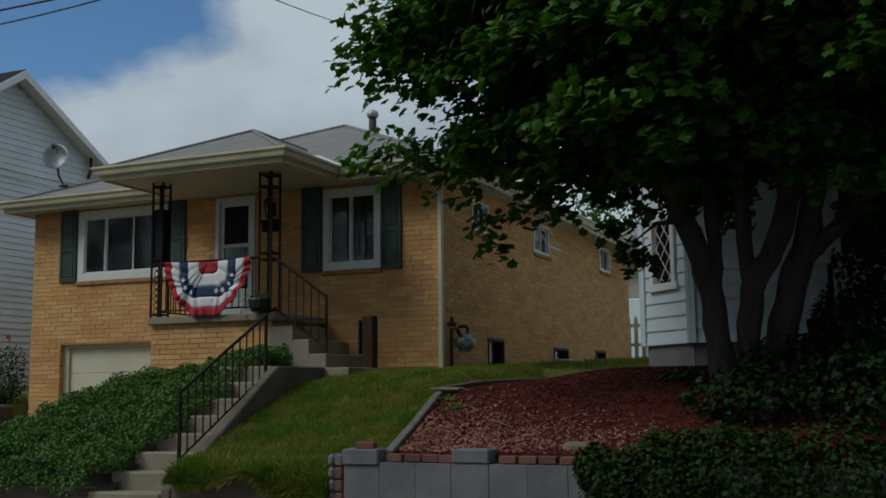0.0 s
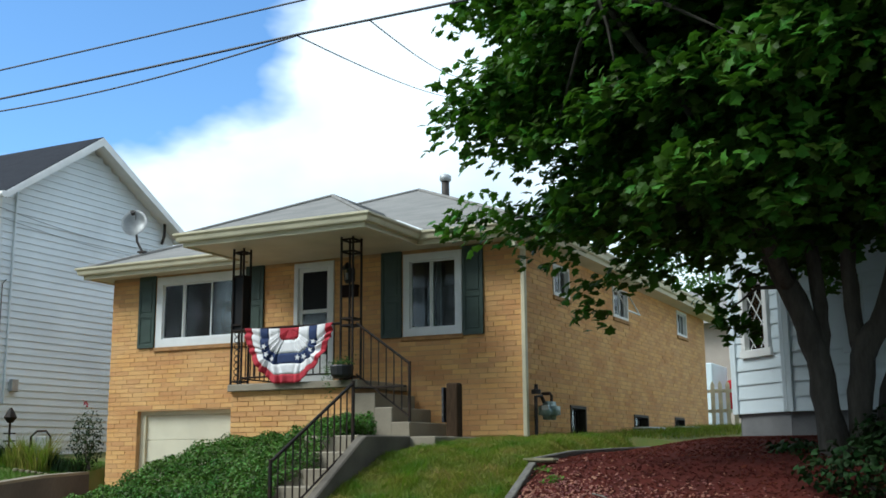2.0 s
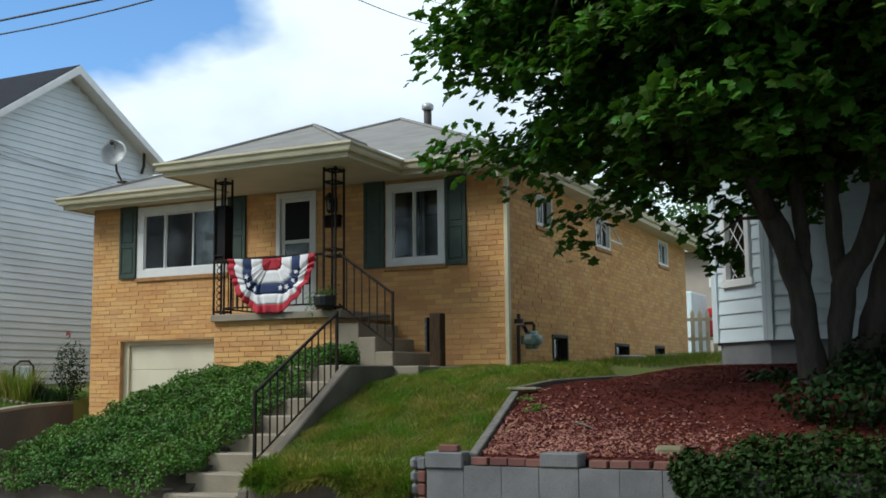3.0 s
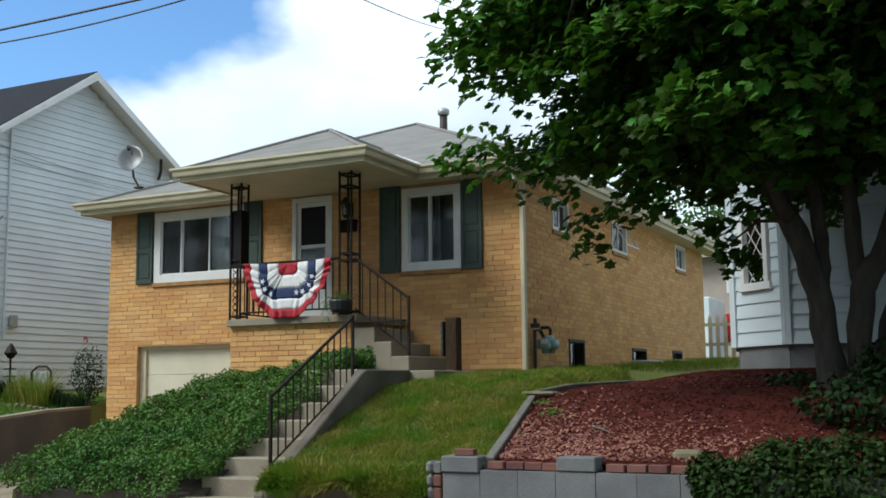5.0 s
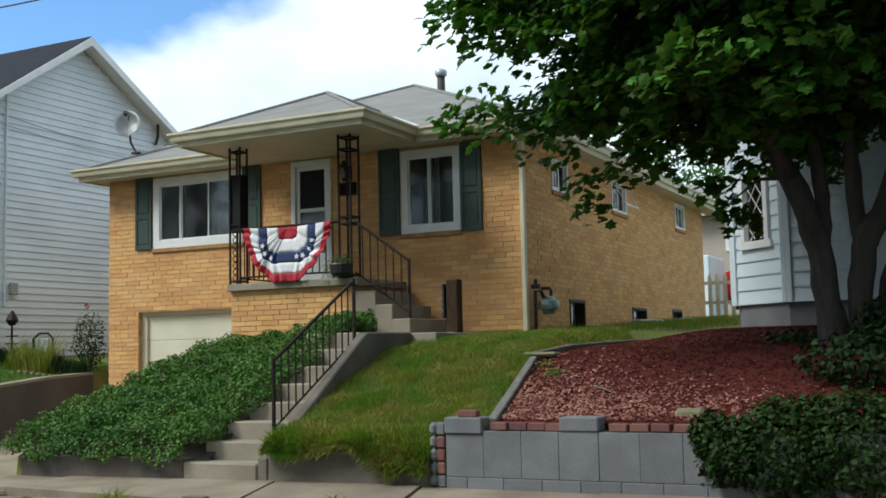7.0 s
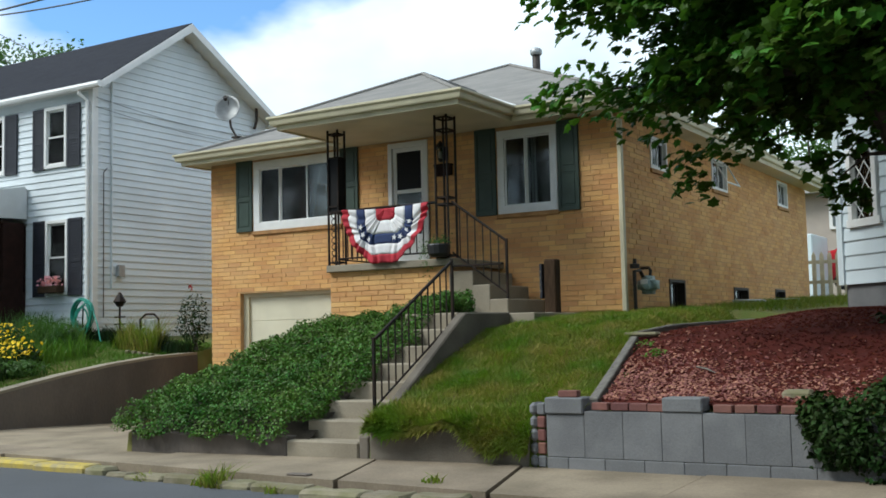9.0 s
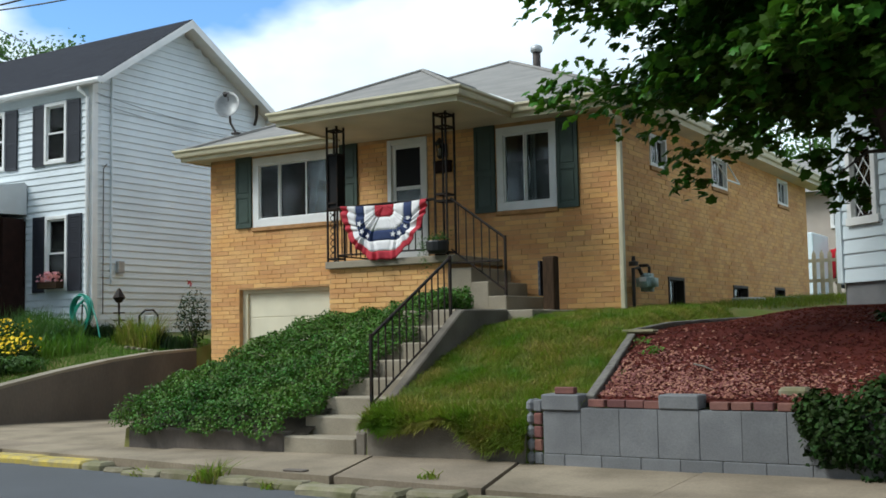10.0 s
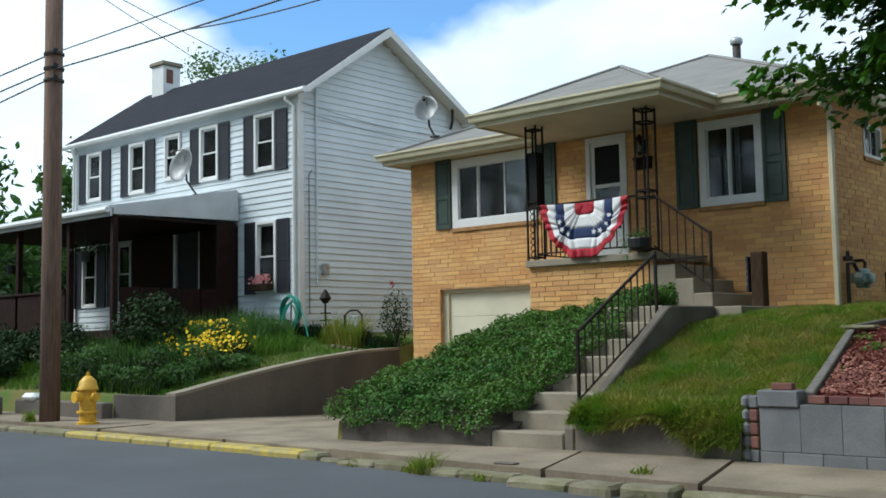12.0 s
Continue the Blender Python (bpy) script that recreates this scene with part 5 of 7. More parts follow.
# near-black sheets stand in for the unlit rooms
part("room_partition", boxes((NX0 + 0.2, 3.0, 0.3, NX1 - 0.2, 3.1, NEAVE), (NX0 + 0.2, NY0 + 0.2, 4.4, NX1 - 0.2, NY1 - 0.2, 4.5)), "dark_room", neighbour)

PITCH = 0.145


def board_mesh(length):
    """One lapped clapboard, thick at its foot, running along x from 0."""
    bm = prism(bmesh.new(), [(0.0, 0.0), (-0.025, 0.0), (-0.025, 0.012), (-0.004, PITCH + 0.01), (0.0, PITCH + 0.01)], "x", 0.0, length)
    return bm


def clapboards(parent, at_m, u0, u1, v0, v1, holes, mat, clip=None, pitch=PITCH):
    """Rows of boards between u0 and u1, cut at the openings and, where given, by the gable's slope."""
    row, v = 0, v0
    while v < v1 - 0.02:
        mid = v + pitch / 2
        lo_u, hi_u = clip(mid) if clip else (u0, u1)
        gaps = sorted((h[0] - 0.02, h[1] + 0.02) for h in holes if h[2] < mid < h[3])
        a = lo_u
        for lo, hi in [*gaps, (hi_u, hi_u)]:
            if lo - a > 0.06:
                bm = board_mesh(lo - a)
                if pitch != PITCH:
                    bm.transform(Matrix.Diagonal((1, 1, pitch / PITCH, 1)))
                bm.transform(at_m @ Matrix.Translation((a, 0, v)))
                part("clapboard", bm, mat, parent)
            a = max(a, hi)
        v += pitch


n_face = part("front_boards", bmesh.new(), "siding", neighbour)
clapboards(n_face, pose(0, NY0 + 0.02, 0), NX0 + 0.02, NX1 - 0.10, 1.2, NEAVE - 0.15, N_HOLES, "siding")
n_gable = part("gable_boards", bmesh.new(), "siding", neighbour)


def gable_clip(v):
    cut = max(0.0, (v - NEAVE) / (NPZ - 0.12 - NEAVE))
    return NY0 + 0.12 + (NPY - NY0 - 0.12) * cut, NY1 - (NY1 - NPY) * cut


clapboards(n_gable, pose(NX1 - 0.02, 0, 0, 0, 0, 90), NY0, NY1, 1.2, NPZ - 0.2, [], "siding", gable_clip)
part("corner_board", boxes((NX1 - 0.11, NY0 - 0.03, 1.1, NX1 + 0.025, NY0 + 0.11, NEAVE)), "white", neighbour)
part("corner_board", boxes((NX0 - 0.02, NY0 - 0.03, 1.1, NX0 + 0.10, NY0 + 0.1, NEAVE)), "white", neighbour)
part("frieze", boxes((NX0, NY0 - 0.015, NEAVE - 0.16, NX1, NY0 + 0.02, NEAVE)), "white", neighbour)
part("foundation", boxes((NX0 + 0.02, NY0 + 0.04, 0.2, NX1 - 0.03, NY1, 1.2)), "old_concrete", neighbour)
# roof slabs
RAKE = 0.38
for y_out in (NY0 - 0.13, NY1 + 0.13):
    s = (NPZ - NEAVE) / abs(NPY - (NY0 if y_out < NPY else NY1))
    z_out = NPZ - s * abs(NPY - y_out)
    bm = prism(bmesh.new(), [(NPY, NPZ), (NPY, NPZ + 0.07), (y_out, z_out + 0.07), (y_out, z_out)], "x", NX0 - RAKE, NX1 + RAKE)
    part("roof", bm, "shingle_dark", neighbour, "charcoal shingle roof")
    bm = prism(bmesh.new(), [(NPY, NPZ - 0.14), (NPY, NPZ + 0.05), (y_out, z_out + 0.05), (y_out, z_out - 0.10)], "x", NX1 + RAKE + 0.002, NX1 + RAKE + 0.03)
    part("bargeboard", bm, "white", neighbour)
    bm = prism(bmesh.new(), [(NPY, NPZ - 0.03), (NPY, NPZ - 0.005), (y_out, z_out - 0.005), (y_out, z_out - 0.03)], "x", NX0 - RAKE, NX1 + RAKE)
    part("soffit", bm, "white", neighbour)
    part("gutter", tube(bmesh.new(), [(NX0 - RAKE, y_out - 0.05, z_out - 0.02), (NX1 + RAKE + 0.03, y_out - 0.05, z_out - 0.02)], 0.07, 8), "white", neighbour)
part("downspout", tube(bmesh.new(), [(NX1 - 0.22, NY0 - 0.18, NEAVE - 0.14), (NX1 - 0.22, NY0 - 0.18, NEAVE - 0.24), (NX1 - 0.08, NY0 - 0.08, NEAVE - 0.40), (NX1 - 0.08, NY0 - 0.08, 1.3)], 0.04, 8), "white", neighbour, "white downspout")
part("downspout", tube(bmesh.new(), [(NX0 + 0.1, NY0 - 0.18, NEAVE - 0.14), (NX0 + 0.1, NY0 - 0.1, NEAVE - 0.40), (NX0 + 0.1, NY0 - 0.1, 1.3)], 0.04, 8), "white", neighbour)
for a, b in N_UP:
    sash_window(neighbour, n_front, a, b, 5.08, 6.38)
    shutter(neighbour, n_front, a - 0.38, a - 0.01, 5.06, 6.38, "shutter_dark", True)
    shutter(neighbour, n_front, b + 0.02, b + 0.40, 5.06, 6.38, "shutter_dark", True)
sash_window(neighbour, n_front, -16.51, -15.84, 5.27, 6.38)
sash_window(neighbour, n_front, -13.0, -12.31, 2.40, 3.97)
shutter(neighbour, n_front, -13.40, -13.02, 2.38, 3.98, "shutter_dark", True)
shutter(neighbour, n_front, -12.29, -11.89, 2.38, 3.98, "shutter_dark", True)
for a in (-18.6, -20.2):
    sash_window(neighbour, n_front, a, a + 0.7, 2.3, 3.9)
    shutter(neighbour, n_front, a - 0.4, a - 0.02, 2.3, 3.9, "shutter_dark", True)
    shutter(neighbour, n_front, a + 0.72, a + 1.1, 2.3, 3.9, "shutter_dark", True)
n_door = part("door", boxes((-16.0, NY0 + 0.05, 1.7, -15.1, NY0 + 0.09, 4.0)), "dark_room", neighbour, "dark front door in white frame")
part("door_frame", boxes((-16.1, NY0 - 0.04, 1.6, -16.0, NY0 + 0.1, 4.1), (-15.1, NY0 - 0.04, 1.6, -14.85, NY0 + 0.1, 4.1), (-16.0, NY0 - 0.04, 4.0, -15.1, NY0 + 0.1, 4.1)), "white", n_door)
# conduit, meter box and cables on the gable wall
part("conduit", tube(bmesh.new(), [(NX1 + 0.03, 0.72, 2.5), (NX1 + 0.03, 0.72, 6.9)], 0.022, 6), "siding", neighbour)
part("conduit", tube(bmesh.new(), [(NX1 + 0.03, 0.50, 1.9), (NX1 + 0.03, 0.50, 4.9), (NX1 + 0.02, 0.6, 5.0)], 0.010, 5), "pipe", neighbour)
part("meter_box", boxes((NX1 + 0.01, 0.85, 2.75, NX1 + 0.10, 1.02, 3.0), bevel=0.01), "grey_metal", neighbour, "grey meter box on siding")
for z0, z1, sag in ((6.45, 6.35, 0.14), (6.25, 6.1, 0.10)):
    part("cable", tube(bmesh.new(), [(NX1 + 0.03, NY0 + 0.05 + (5.2 * k / 8), z0 + (z1 - z0) * k / 8 - sag * math.sin(math.pi * k / 8)) for k in range(9)], 0.005, 4), "wire", neighbour)
part("bracket", tube(bmesh.new(), [(NX1 + 0.05, 5.15, 6.50), (NX1 + 0.12, 5.15, 6.70), (NX1 + 0.12, 5.15, 7.0)], 0.035, 6), "pipe", neighbour, "dark service bracket")

# chimney at the far gable
chimney = part("chimney", boxes((-20.32, 2.40, 6.5, -19.76, 2.96, 9.15)), "white", neighbour, "white painted chimney with rusty patch")
part("chimney_cap", boxes((-20.38, 2.34, 9.15, -19.70, 3.02, 9.27), bevel=0.02), "concrete", chimney)
part("stain", boxes((-19.762, 2.5, 8.65, -19.755, 2.72, 9.05)), "red_brick", chimney, "bare brick patch")

# porch of the neighbour house; its inner shade is put into a near-black red
n_porch = thing("neighbour_porch", "dark covered wooden porch with white roof edge", "porch")
NPX1, NPX0, NPF = -13.62, -20.6, -2.95
bm = prism(bmesh.new(), [(NY0 - 0.06, 4.70), (NPF - 0.1, 4.08), (NPF - 0.1, 4.14), (NY0 - 0.06, 4.76)], "x", NPX0, NPX1)
part("roof", bm, "roof_white", n_porch, "pale metal porch roof")
bm = prism(bmesh.new(), [(NY0 - 0.03, 4.06), (NPF, 3.98), (NPF, 4.10), (NY0 - 0.03, 4.72)], "x", NPX1 - 0.03, NPX1 + 0.015)
part("side_panel", bm, "roof_white", n_porch, "white triangular end panel")
part("fascia", boxes((NPX0, NPF - 0.08, 3.93, NPX1 + 0.02, NPF - 0.03, 4.09)), "roof_white", n_porch)
part("gutter", tube(bmesh.new(), [(NPX0, NPF - 0.15, 4.05), (NPX1 + 0.03, NPF - 0.15, 4.05)], 0.06, 8), "white", n_porch)
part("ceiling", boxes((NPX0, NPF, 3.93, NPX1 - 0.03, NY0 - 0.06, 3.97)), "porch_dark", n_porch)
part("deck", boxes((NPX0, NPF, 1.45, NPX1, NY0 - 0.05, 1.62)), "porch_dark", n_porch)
for px_ in (NPX1 - 0.08, -15.4, -17.6, -20.4):
    part("post", boxes((px_ - 0.06, NPF + 0.02, 1.3, px_ + 0.06, NPF + 0.14, 3.95), bevel=0.01), "porch_dark", n_porch)
for k in range(6):
    yy = NPF + 0.2 + k * 0.5
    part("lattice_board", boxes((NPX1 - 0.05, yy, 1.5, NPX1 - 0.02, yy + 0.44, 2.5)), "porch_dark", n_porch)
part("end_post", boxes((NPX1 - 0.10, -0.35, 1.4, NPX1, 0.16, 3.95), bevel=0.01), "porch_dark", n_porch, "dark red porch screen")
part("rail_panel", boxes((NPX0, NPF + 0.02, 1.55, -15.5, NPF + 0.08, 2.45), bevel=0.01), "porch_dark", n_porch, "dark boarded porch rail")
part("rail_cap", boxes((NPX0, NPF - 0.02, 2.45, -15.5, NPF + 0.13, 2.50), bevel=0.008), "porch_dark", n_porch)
for px_, zt in ((-15.0, 3.2), (-16.6, 3.0), (-18.2, 3.1)):
    hb = thing("hanging_basket", "trailing plant in a hanging porch basket", "plant", "hanging baskets")
    part("pot", tube(bmesh.new(), [(px_, NPF + 0.2, zt - 0.1), (px_, NPF + 0.2, zt + 0.1)], [0.10, 0.15], 10), "black", hb)
    part("chain", tube(bmesh.new(), [(px_, NPF + 0.2, zt + 0.1), (px_, NPF + 0.2, 3.93)], 0.006, 4), "wire", hb)
    pts = np.stack([px_ + rng.normal(0, 0.14, 160), NPF + 0.2 + rng.normal(0, 0.14, 160), zt + 0.12 + rng.normal(0, 0.10, 160)], 1)
    o = new("foliage", leaves("foliage", pts, rng.normal(size=(160, 3)) + (0, 0, 1), rng.uniform(0.05, 0.09, 160), "oval", "dark_leaf"))
    o.parent = hb
# panels over the white siding, added to paint in the porch's shade
part("shade_panel", boxes((-15.05, NY0 - 0.045, 1.62, -13.66, NY0 - 0.012, 3.93), (-17.85, NY0 - 0.045, 1.62, -16.12, NY0 - 0.012, 3.93)), "porch_dark", n_porch, "near-black panels standing in for shade inside the porch")
satellite_dish(-14.30, -0.75, 5.27, (-13.98, -0.65, 4.60), 0.36, (-12.0, -22.0, 10.5), "grey satellite dish on a porch roof")

# ---- blue-white house beside the tree ----
right_house = thing("side_house", "pale blue-white clapboard house with bay window", "house")
A, B, C = (2.88, 0.95), (3.72, 0.18), (9.0, 0.18)
B2 = (5.6, 0.18)


def wall_frame(p, q):
    d = Vector((q[0] - p[0], q[1] - p[1], 0))
    return Matrix.Translation((p[0], p[1], 0)) @ Matrix.Rotation(math.atan2(d.y, d.x), 4, "Z"), d.length


for p, q, holes in (((2.88, 9.0), A, []), (A, B, [(0.30, 0.80, 2.82, 3.75)]), (B, B2, [(1.50, 1.84, 3.05, 3.95)]), (B2, C, [(0.10, 1.60, 3.05, 3.95)])):
    m, ln = wall_frame(p, q)
    bm = pierced(0, ln, 1.96, 5.6, holes, lambda u, d, v: (u, d, v), 0.02, 0.16)
    bm.transform(m)
    part("wall", bm, "siding_blue", right_house)
    bm = boxes((0.03, 0.05, 0.8, ln - 0.01, 0.2, 1.96))
    bm.transform(m)
    part("foundation", bm, "block", right_house, "grey block foundation")
    for c0, c1 in ((-0.05, 0.07), (ln - 0.07, ln + 0.02)):
        bm = boxes((c0, -0.03, 1.96, c1, 0.03, 5.6))
        bm.transform(m)
        part("corner_board", bm, "siding_blue", right_house)
    if ln < 6:
        clapboards(right_house, m @ pose(0, 0.02, 0), 0.07, ln - 0.07, 1.96, 5.5, [(h[0] - 0.06, h[1] + 0.06, h[2] - 0.1, h[3] + 0.06) for h in holes], "siding_blue", pitch=0.20)
    for a, b, lo, hi in holes:
        w = part("window", bmesh.new(), "white", right_house, "white window with leaded diamond glass" if p is A else "white porch window with a deep ledge")
        for nm, rows in (("window_frame", ((a - 0.06, a + 0.03, lo, hi), (b - 0.03, b + 0.06, lo, hi), (a - 0.06, b + 0.06, hi, hi + 0.06))), ("window_sill", ((a - 0.1, b + 0.1, lo - 0.09, lo + 0.02),))):
            bm = bmesh.new()
            for r in rows:
                box(bm, r[0], -0.045, r[2], r[1], 0.06, r[3], 0.005)
            bm.transform(m)
            part(nm, bm, "white", w)
        bm = boxes((a, 0.065, lo, b, 0.07, hi))
        bm.transform(m)
        part("blind", bm, "blind", w)
        bm = boxes((a, 0.03, lo, b, 0.035, hi))
        bm.transform(m)
        part("pane", bm, "glass", w).visible_shadow = False
        bm = bmesh.new()
        for k in range(-3, 5) if p is A else ():
            for sgn in (1, -1):
                pts = []
                for s in np.linspace(0, 1, 9):
                    u, v = a + (b - a) * s, lo + (hi - lo) * 0.3 * k + sgn * (b - a) * 1.3 * (s - 0.5) + 0.25
                    if lo < v < hi:
                        pts.append((u, 0.025, v))
                if len(pts) > 1:
                    tube(bm, pts, 0.006, 4)
        bm.transform(m)
        if p is A:
            part("lead", bm, "white", w)
part("soffit", boxes((2.5, -0.2, 5.6, 9.4, 9.2, 5.7)), "white", right_house)
part("roof", prism(bmesh.new(), [(2.4, 5.7), (9.5, 5.7), (5.9, 7.6)], "y", -0.3, 9.3), "shingle_dark", right_house, "dark shingle roof")
part("wall", boxes((8.9, 0.3, 0.8, 9.0, 9.0, 5.6)), "siding_blue", right_house)
part("porch_panel", boxes((4.55, -0.55, 2.65, 4.82, -0.40, 3.55)), "siding_blue", right_house, "pale porch rail end")

grill = thing("kettle_grill", "black domed kettle grill beside the pale house", "grill")
gz = mulch_height(5.45, -0.5)
part("lid", tube(bmesh.new(), [(5.45, -0.5, gz + v) for v in (0.22, 0.24, 0.29, 0.33, 0.35)], [0.27, 0.265, 0.20, 0.11, 0.03], 24), "black", grill, smooth=True)
part("bowl", tube(bmesh.new(), [(5.45, -0.5, gz + v) for v in (0.06, 0.09, 0.15, 0.215)], [0.08, 0.17, 0.24, 0.265], 24), "black", grill, smooth=True)
part("rim", tube(bmesh.new(), [(5.45 + 0.272 * math.cos(a), -0.5 + 0.272 * math.sin(a), gz + 0.218) for a in np.linspace(0, math.tau, 25)], 0.008, 6), "grey_metal", grill, "pale metal rim")
for a in (0.5, 2.6, 4.7):
    part("leg", tube(bmesh.new(), [(5.45 + 0.13 * math.cos(a), -0.5 + 0.13 * math.sin(a), gz + 0.12), (5.45 + 0.20 * math.cos(a), -0.5 + 0.20 * math.sin(a), gz - 0.03)], 0.012, 6), "grey_metal", grill)

# ---- fence, tan house and red car in the gap behind ----
fence = thing("picket_fence", "pale picket fence between the houses", "fence")
for k in range(12):
    xx = -1.6 + 0.19 * k
    bm = prism(bmesh.new(), [(xx, 2.1), (xx + 0.10, 2.1), (xx + 0.10, 3.15), (xx + 0.05, 3.25), (xx, 3.15)], "y", 13.0, 13.02)
    part("picket", bm, "fence", fence)
part("rail", boxes((-1.7, 13.02, 2.45, 0.9, 13.06, 2.53)), "fence", fence)
part("rail", boxes((-1.7, 13.02, 2.95, 0.9, 13.06, 3.03)), "fence", fence)
far_house = thing("tan_house", "tan sided house with white window far behind", "house")
part("wall", boxes((-9.0, 34, 2.0, 2.0, 42, 7.2)), "tan_wall", far_house)
part("roof", prism(bmesh.new(), [(33.3, 7.15), (42.7, 7.15), (38, 9.3)], "x", -9.5, 2.5), "shingle", far_house)
fw = part("window", boxes((-4.2, 33.9, 5.55, -2.9, 34.0, 7.0), bevel=0.02), "white", far_house)
part("pane", boxes((-4.05, 33.88, 5.7, -3.05, 33.905, 6.85)), "glass", fw)
shed = solid("shed", boxes((-5.5, 25.0, 2.2, -2.95, 27.5, 4.7), bevel=0.03), "siding_blue", "small pale blue garden shed", "shed")

car = thing("red_car", "red parked car behind a fence", "car")
bm = prism(bmesh.new(), [(-4.3, 2.95), (-4.3, 4.0), (-3.6, 4.15), (-3.0, 4.55), (-1.2, 4.6), (-0.4, 4.2), (0.2, 4.05), (0.3, 2.95)], "y", 28.0, 29.7)
bmesh.ops.bevel(bm, geom=bm.edges[:], offset=0.08, segments=2, affect="EDGES")
part("body", bm, "car_red", car)
part("window", prism(bmesh.new(), [(-2.9, 4.18), (-2.6, 4.48), (-1.3, 4.5), (-0.8, 4.2)], "y", 27.98, 28.0), "glass", car)
for xx in (-3.4, -0.6):
    wh = part("wheel", bmesh.new(), "rubber", car)
    part("tyre", tube(bmesh.new(), [(xx, 27.95, 2.93), (xx, 28.2, 2.93)], 0.33, 16), "rubber", wh)
    part("rim", tube(bmesh.new(), [(xx, 27.94, 2.93), (xx, 27.96, 2.93)], 0.20, 12), "grey_metal", wh)
car.location = (0.85, 0.0, 0.15)

# ---- the maple ----
maple = thing("maple_tree", "dark leafy maple with several leaning stems", "tree")
BY = -3.1
STEMS = [
    [(4.76, BY, 1.0, 0.23), (4.71, BY, 1.29, 0.17), (4.65, BY, 1.84, 0.135), (4.60, BY, 2.36, 0.13), (4.51, BY, 2.70, 0.128), (4.34, BY, 3.15, 0.12), (4.24, -3.12, 3.4, 0.115), (3.9, -3.3, 4.1, 0.10), (3.3, -3.7, 4.9, 0.07), (2.7, -4.2, 5.6, 0.02)],
    [(4.97, -3.05, 1.0, 0.19), (4.96, -3.06, 1.27, 0.14), (4.965, -3.08, 1.82, 0.125), (5.03, BY, 2.37, 0.13), (5.08, BY, 2.5, 0.125), (5.22, BY, 2.68, 0.12), (5.40, BY, 3.13, 0.12), (5.57, BY, 3.68, 0.11), (5.75, -3.2, 5.0, 0.10), (5.9, -3.6, 7.0, 0.06), (5.9, -3.8, 8.6, 0.02)],
    [(5.22, -2.86, 0.95, 0.24), (5.21, -2.86, 1.21, 0.185), (5.26, -2.86, 1.8, 0.16), (5.42, -2.88, 2.43, 0.155), (5.57, -2.88, 2.8, 0.145), (5.70, -2.88, 3.43, 0.12), (5.95, -2.9, 5.0, 0.10), (6.1, -3.0, 7.0, 0.05), (6.1, -3.1, 8.2, 0.02)],
    [(4.61, -3.06, 2.35, 0.085), (4.65, -3.04, 2.62, 0.08), (4.625, -3.02, 3.08, 0.075), (4.55, -3.0, 4.2, 0.06), (4.4, -3.0, 6.0, 0.02)],
    [(5.03, -3.06, 2.35, 0.09), (4.96, -3.04, 2.9, 0.085), (4.96, -3.02, 3.52, 0.08), (4.9, -2.9, 5.0, 0.07), (4.6, -3.0, 7.4, 0.04), (4.4, -3.2, 8.8, 0.02)],
    [(5.50, -2.88, 2.62, 0.10), (5.80, -2.9, 2.92, 0.085), (6.13, -3.0, 3.17, 0.08), (6.6, -3.2, 3.8, 0.07), (7.2, -3.8, 4.8, 0.06), (7.8, -4.2, 5.6, 0.02)],
    [(4.36, -3.1, 3.1, 0.08), (4.2, -3.9, 3.8, 0.07), (3.8, -5.0, 4.7, 0.05), (3.3, -6.0, 5.5, 0.02)],
    [(5.42, -3.1, 3.2, 0.09), (5.5, -4.2, 4.2, 0.07), (5.7, -5.6, 5.2, 0.04), (5.8, -6.6, 5.8, 0.02)],
    [(3.95, -3.28, 4.0, 0.06), (3.0, -3.5, 4.1, 0.045), (2.2, -4.2, 3.95, 0.02), (1.75, -4.7, 3.85, 0.006)],
]
for i, stem in enumerate(STEMS):
    pts, fine = [], []
    for (p, q) in zip(stem, stem[1:]):
        for s in (0, 0.34, 0.67):
            v = [p[k] + (q[k] - p[k]) * s for k in range(4)]
            wob = 0.014 if s else 0.0
            pts.append((v[0] + wob * math.sin(9 * v[2]), v[1] + wob * math.cos(7 * v[2]), v[2]))
            fine.append(v[3] * (1 + 0.06 * math.sin(13 * v[2])))
    pts.append(stem[-1][:3])
    fine.append(stem[-1][3])
    part("trunk" if i < 3 else "limb", tube(bmesh.new(), pts, fine, 12), "bark", maple, smooth=True)
# crown: clumps through an uneven ellipsoid, thick outside, with gaps; its unseen top and right are enlarged to cast
# shade
CC, CR = np.array((5.5, -3.5, 6.6)), np.array((4.6, 3.3, 4.3))
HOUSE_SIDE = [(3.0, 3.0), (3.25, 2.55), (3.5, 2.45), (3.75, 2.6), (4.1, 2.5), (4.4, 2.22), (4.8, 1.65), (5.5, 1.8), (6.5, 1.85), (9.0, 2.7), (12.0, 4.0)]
clumps = []
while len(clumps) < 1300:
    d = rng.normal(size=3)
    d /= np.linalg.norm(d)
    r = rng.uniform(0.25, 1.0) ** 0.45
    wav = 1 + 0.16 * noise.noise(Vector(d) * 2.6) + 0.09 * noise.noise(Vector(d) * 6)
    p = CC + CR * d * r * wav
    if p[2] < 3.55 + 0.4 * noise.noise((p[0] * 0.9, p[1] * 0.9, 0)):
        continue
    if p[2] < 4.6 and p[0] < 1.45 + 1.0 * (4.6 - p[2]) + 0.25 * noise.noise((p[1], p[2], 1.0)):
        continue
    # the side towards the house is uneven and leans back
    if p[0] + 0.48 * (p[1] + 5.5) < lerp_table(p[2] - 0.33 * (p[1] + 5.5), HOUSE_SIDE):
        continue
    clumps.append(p)
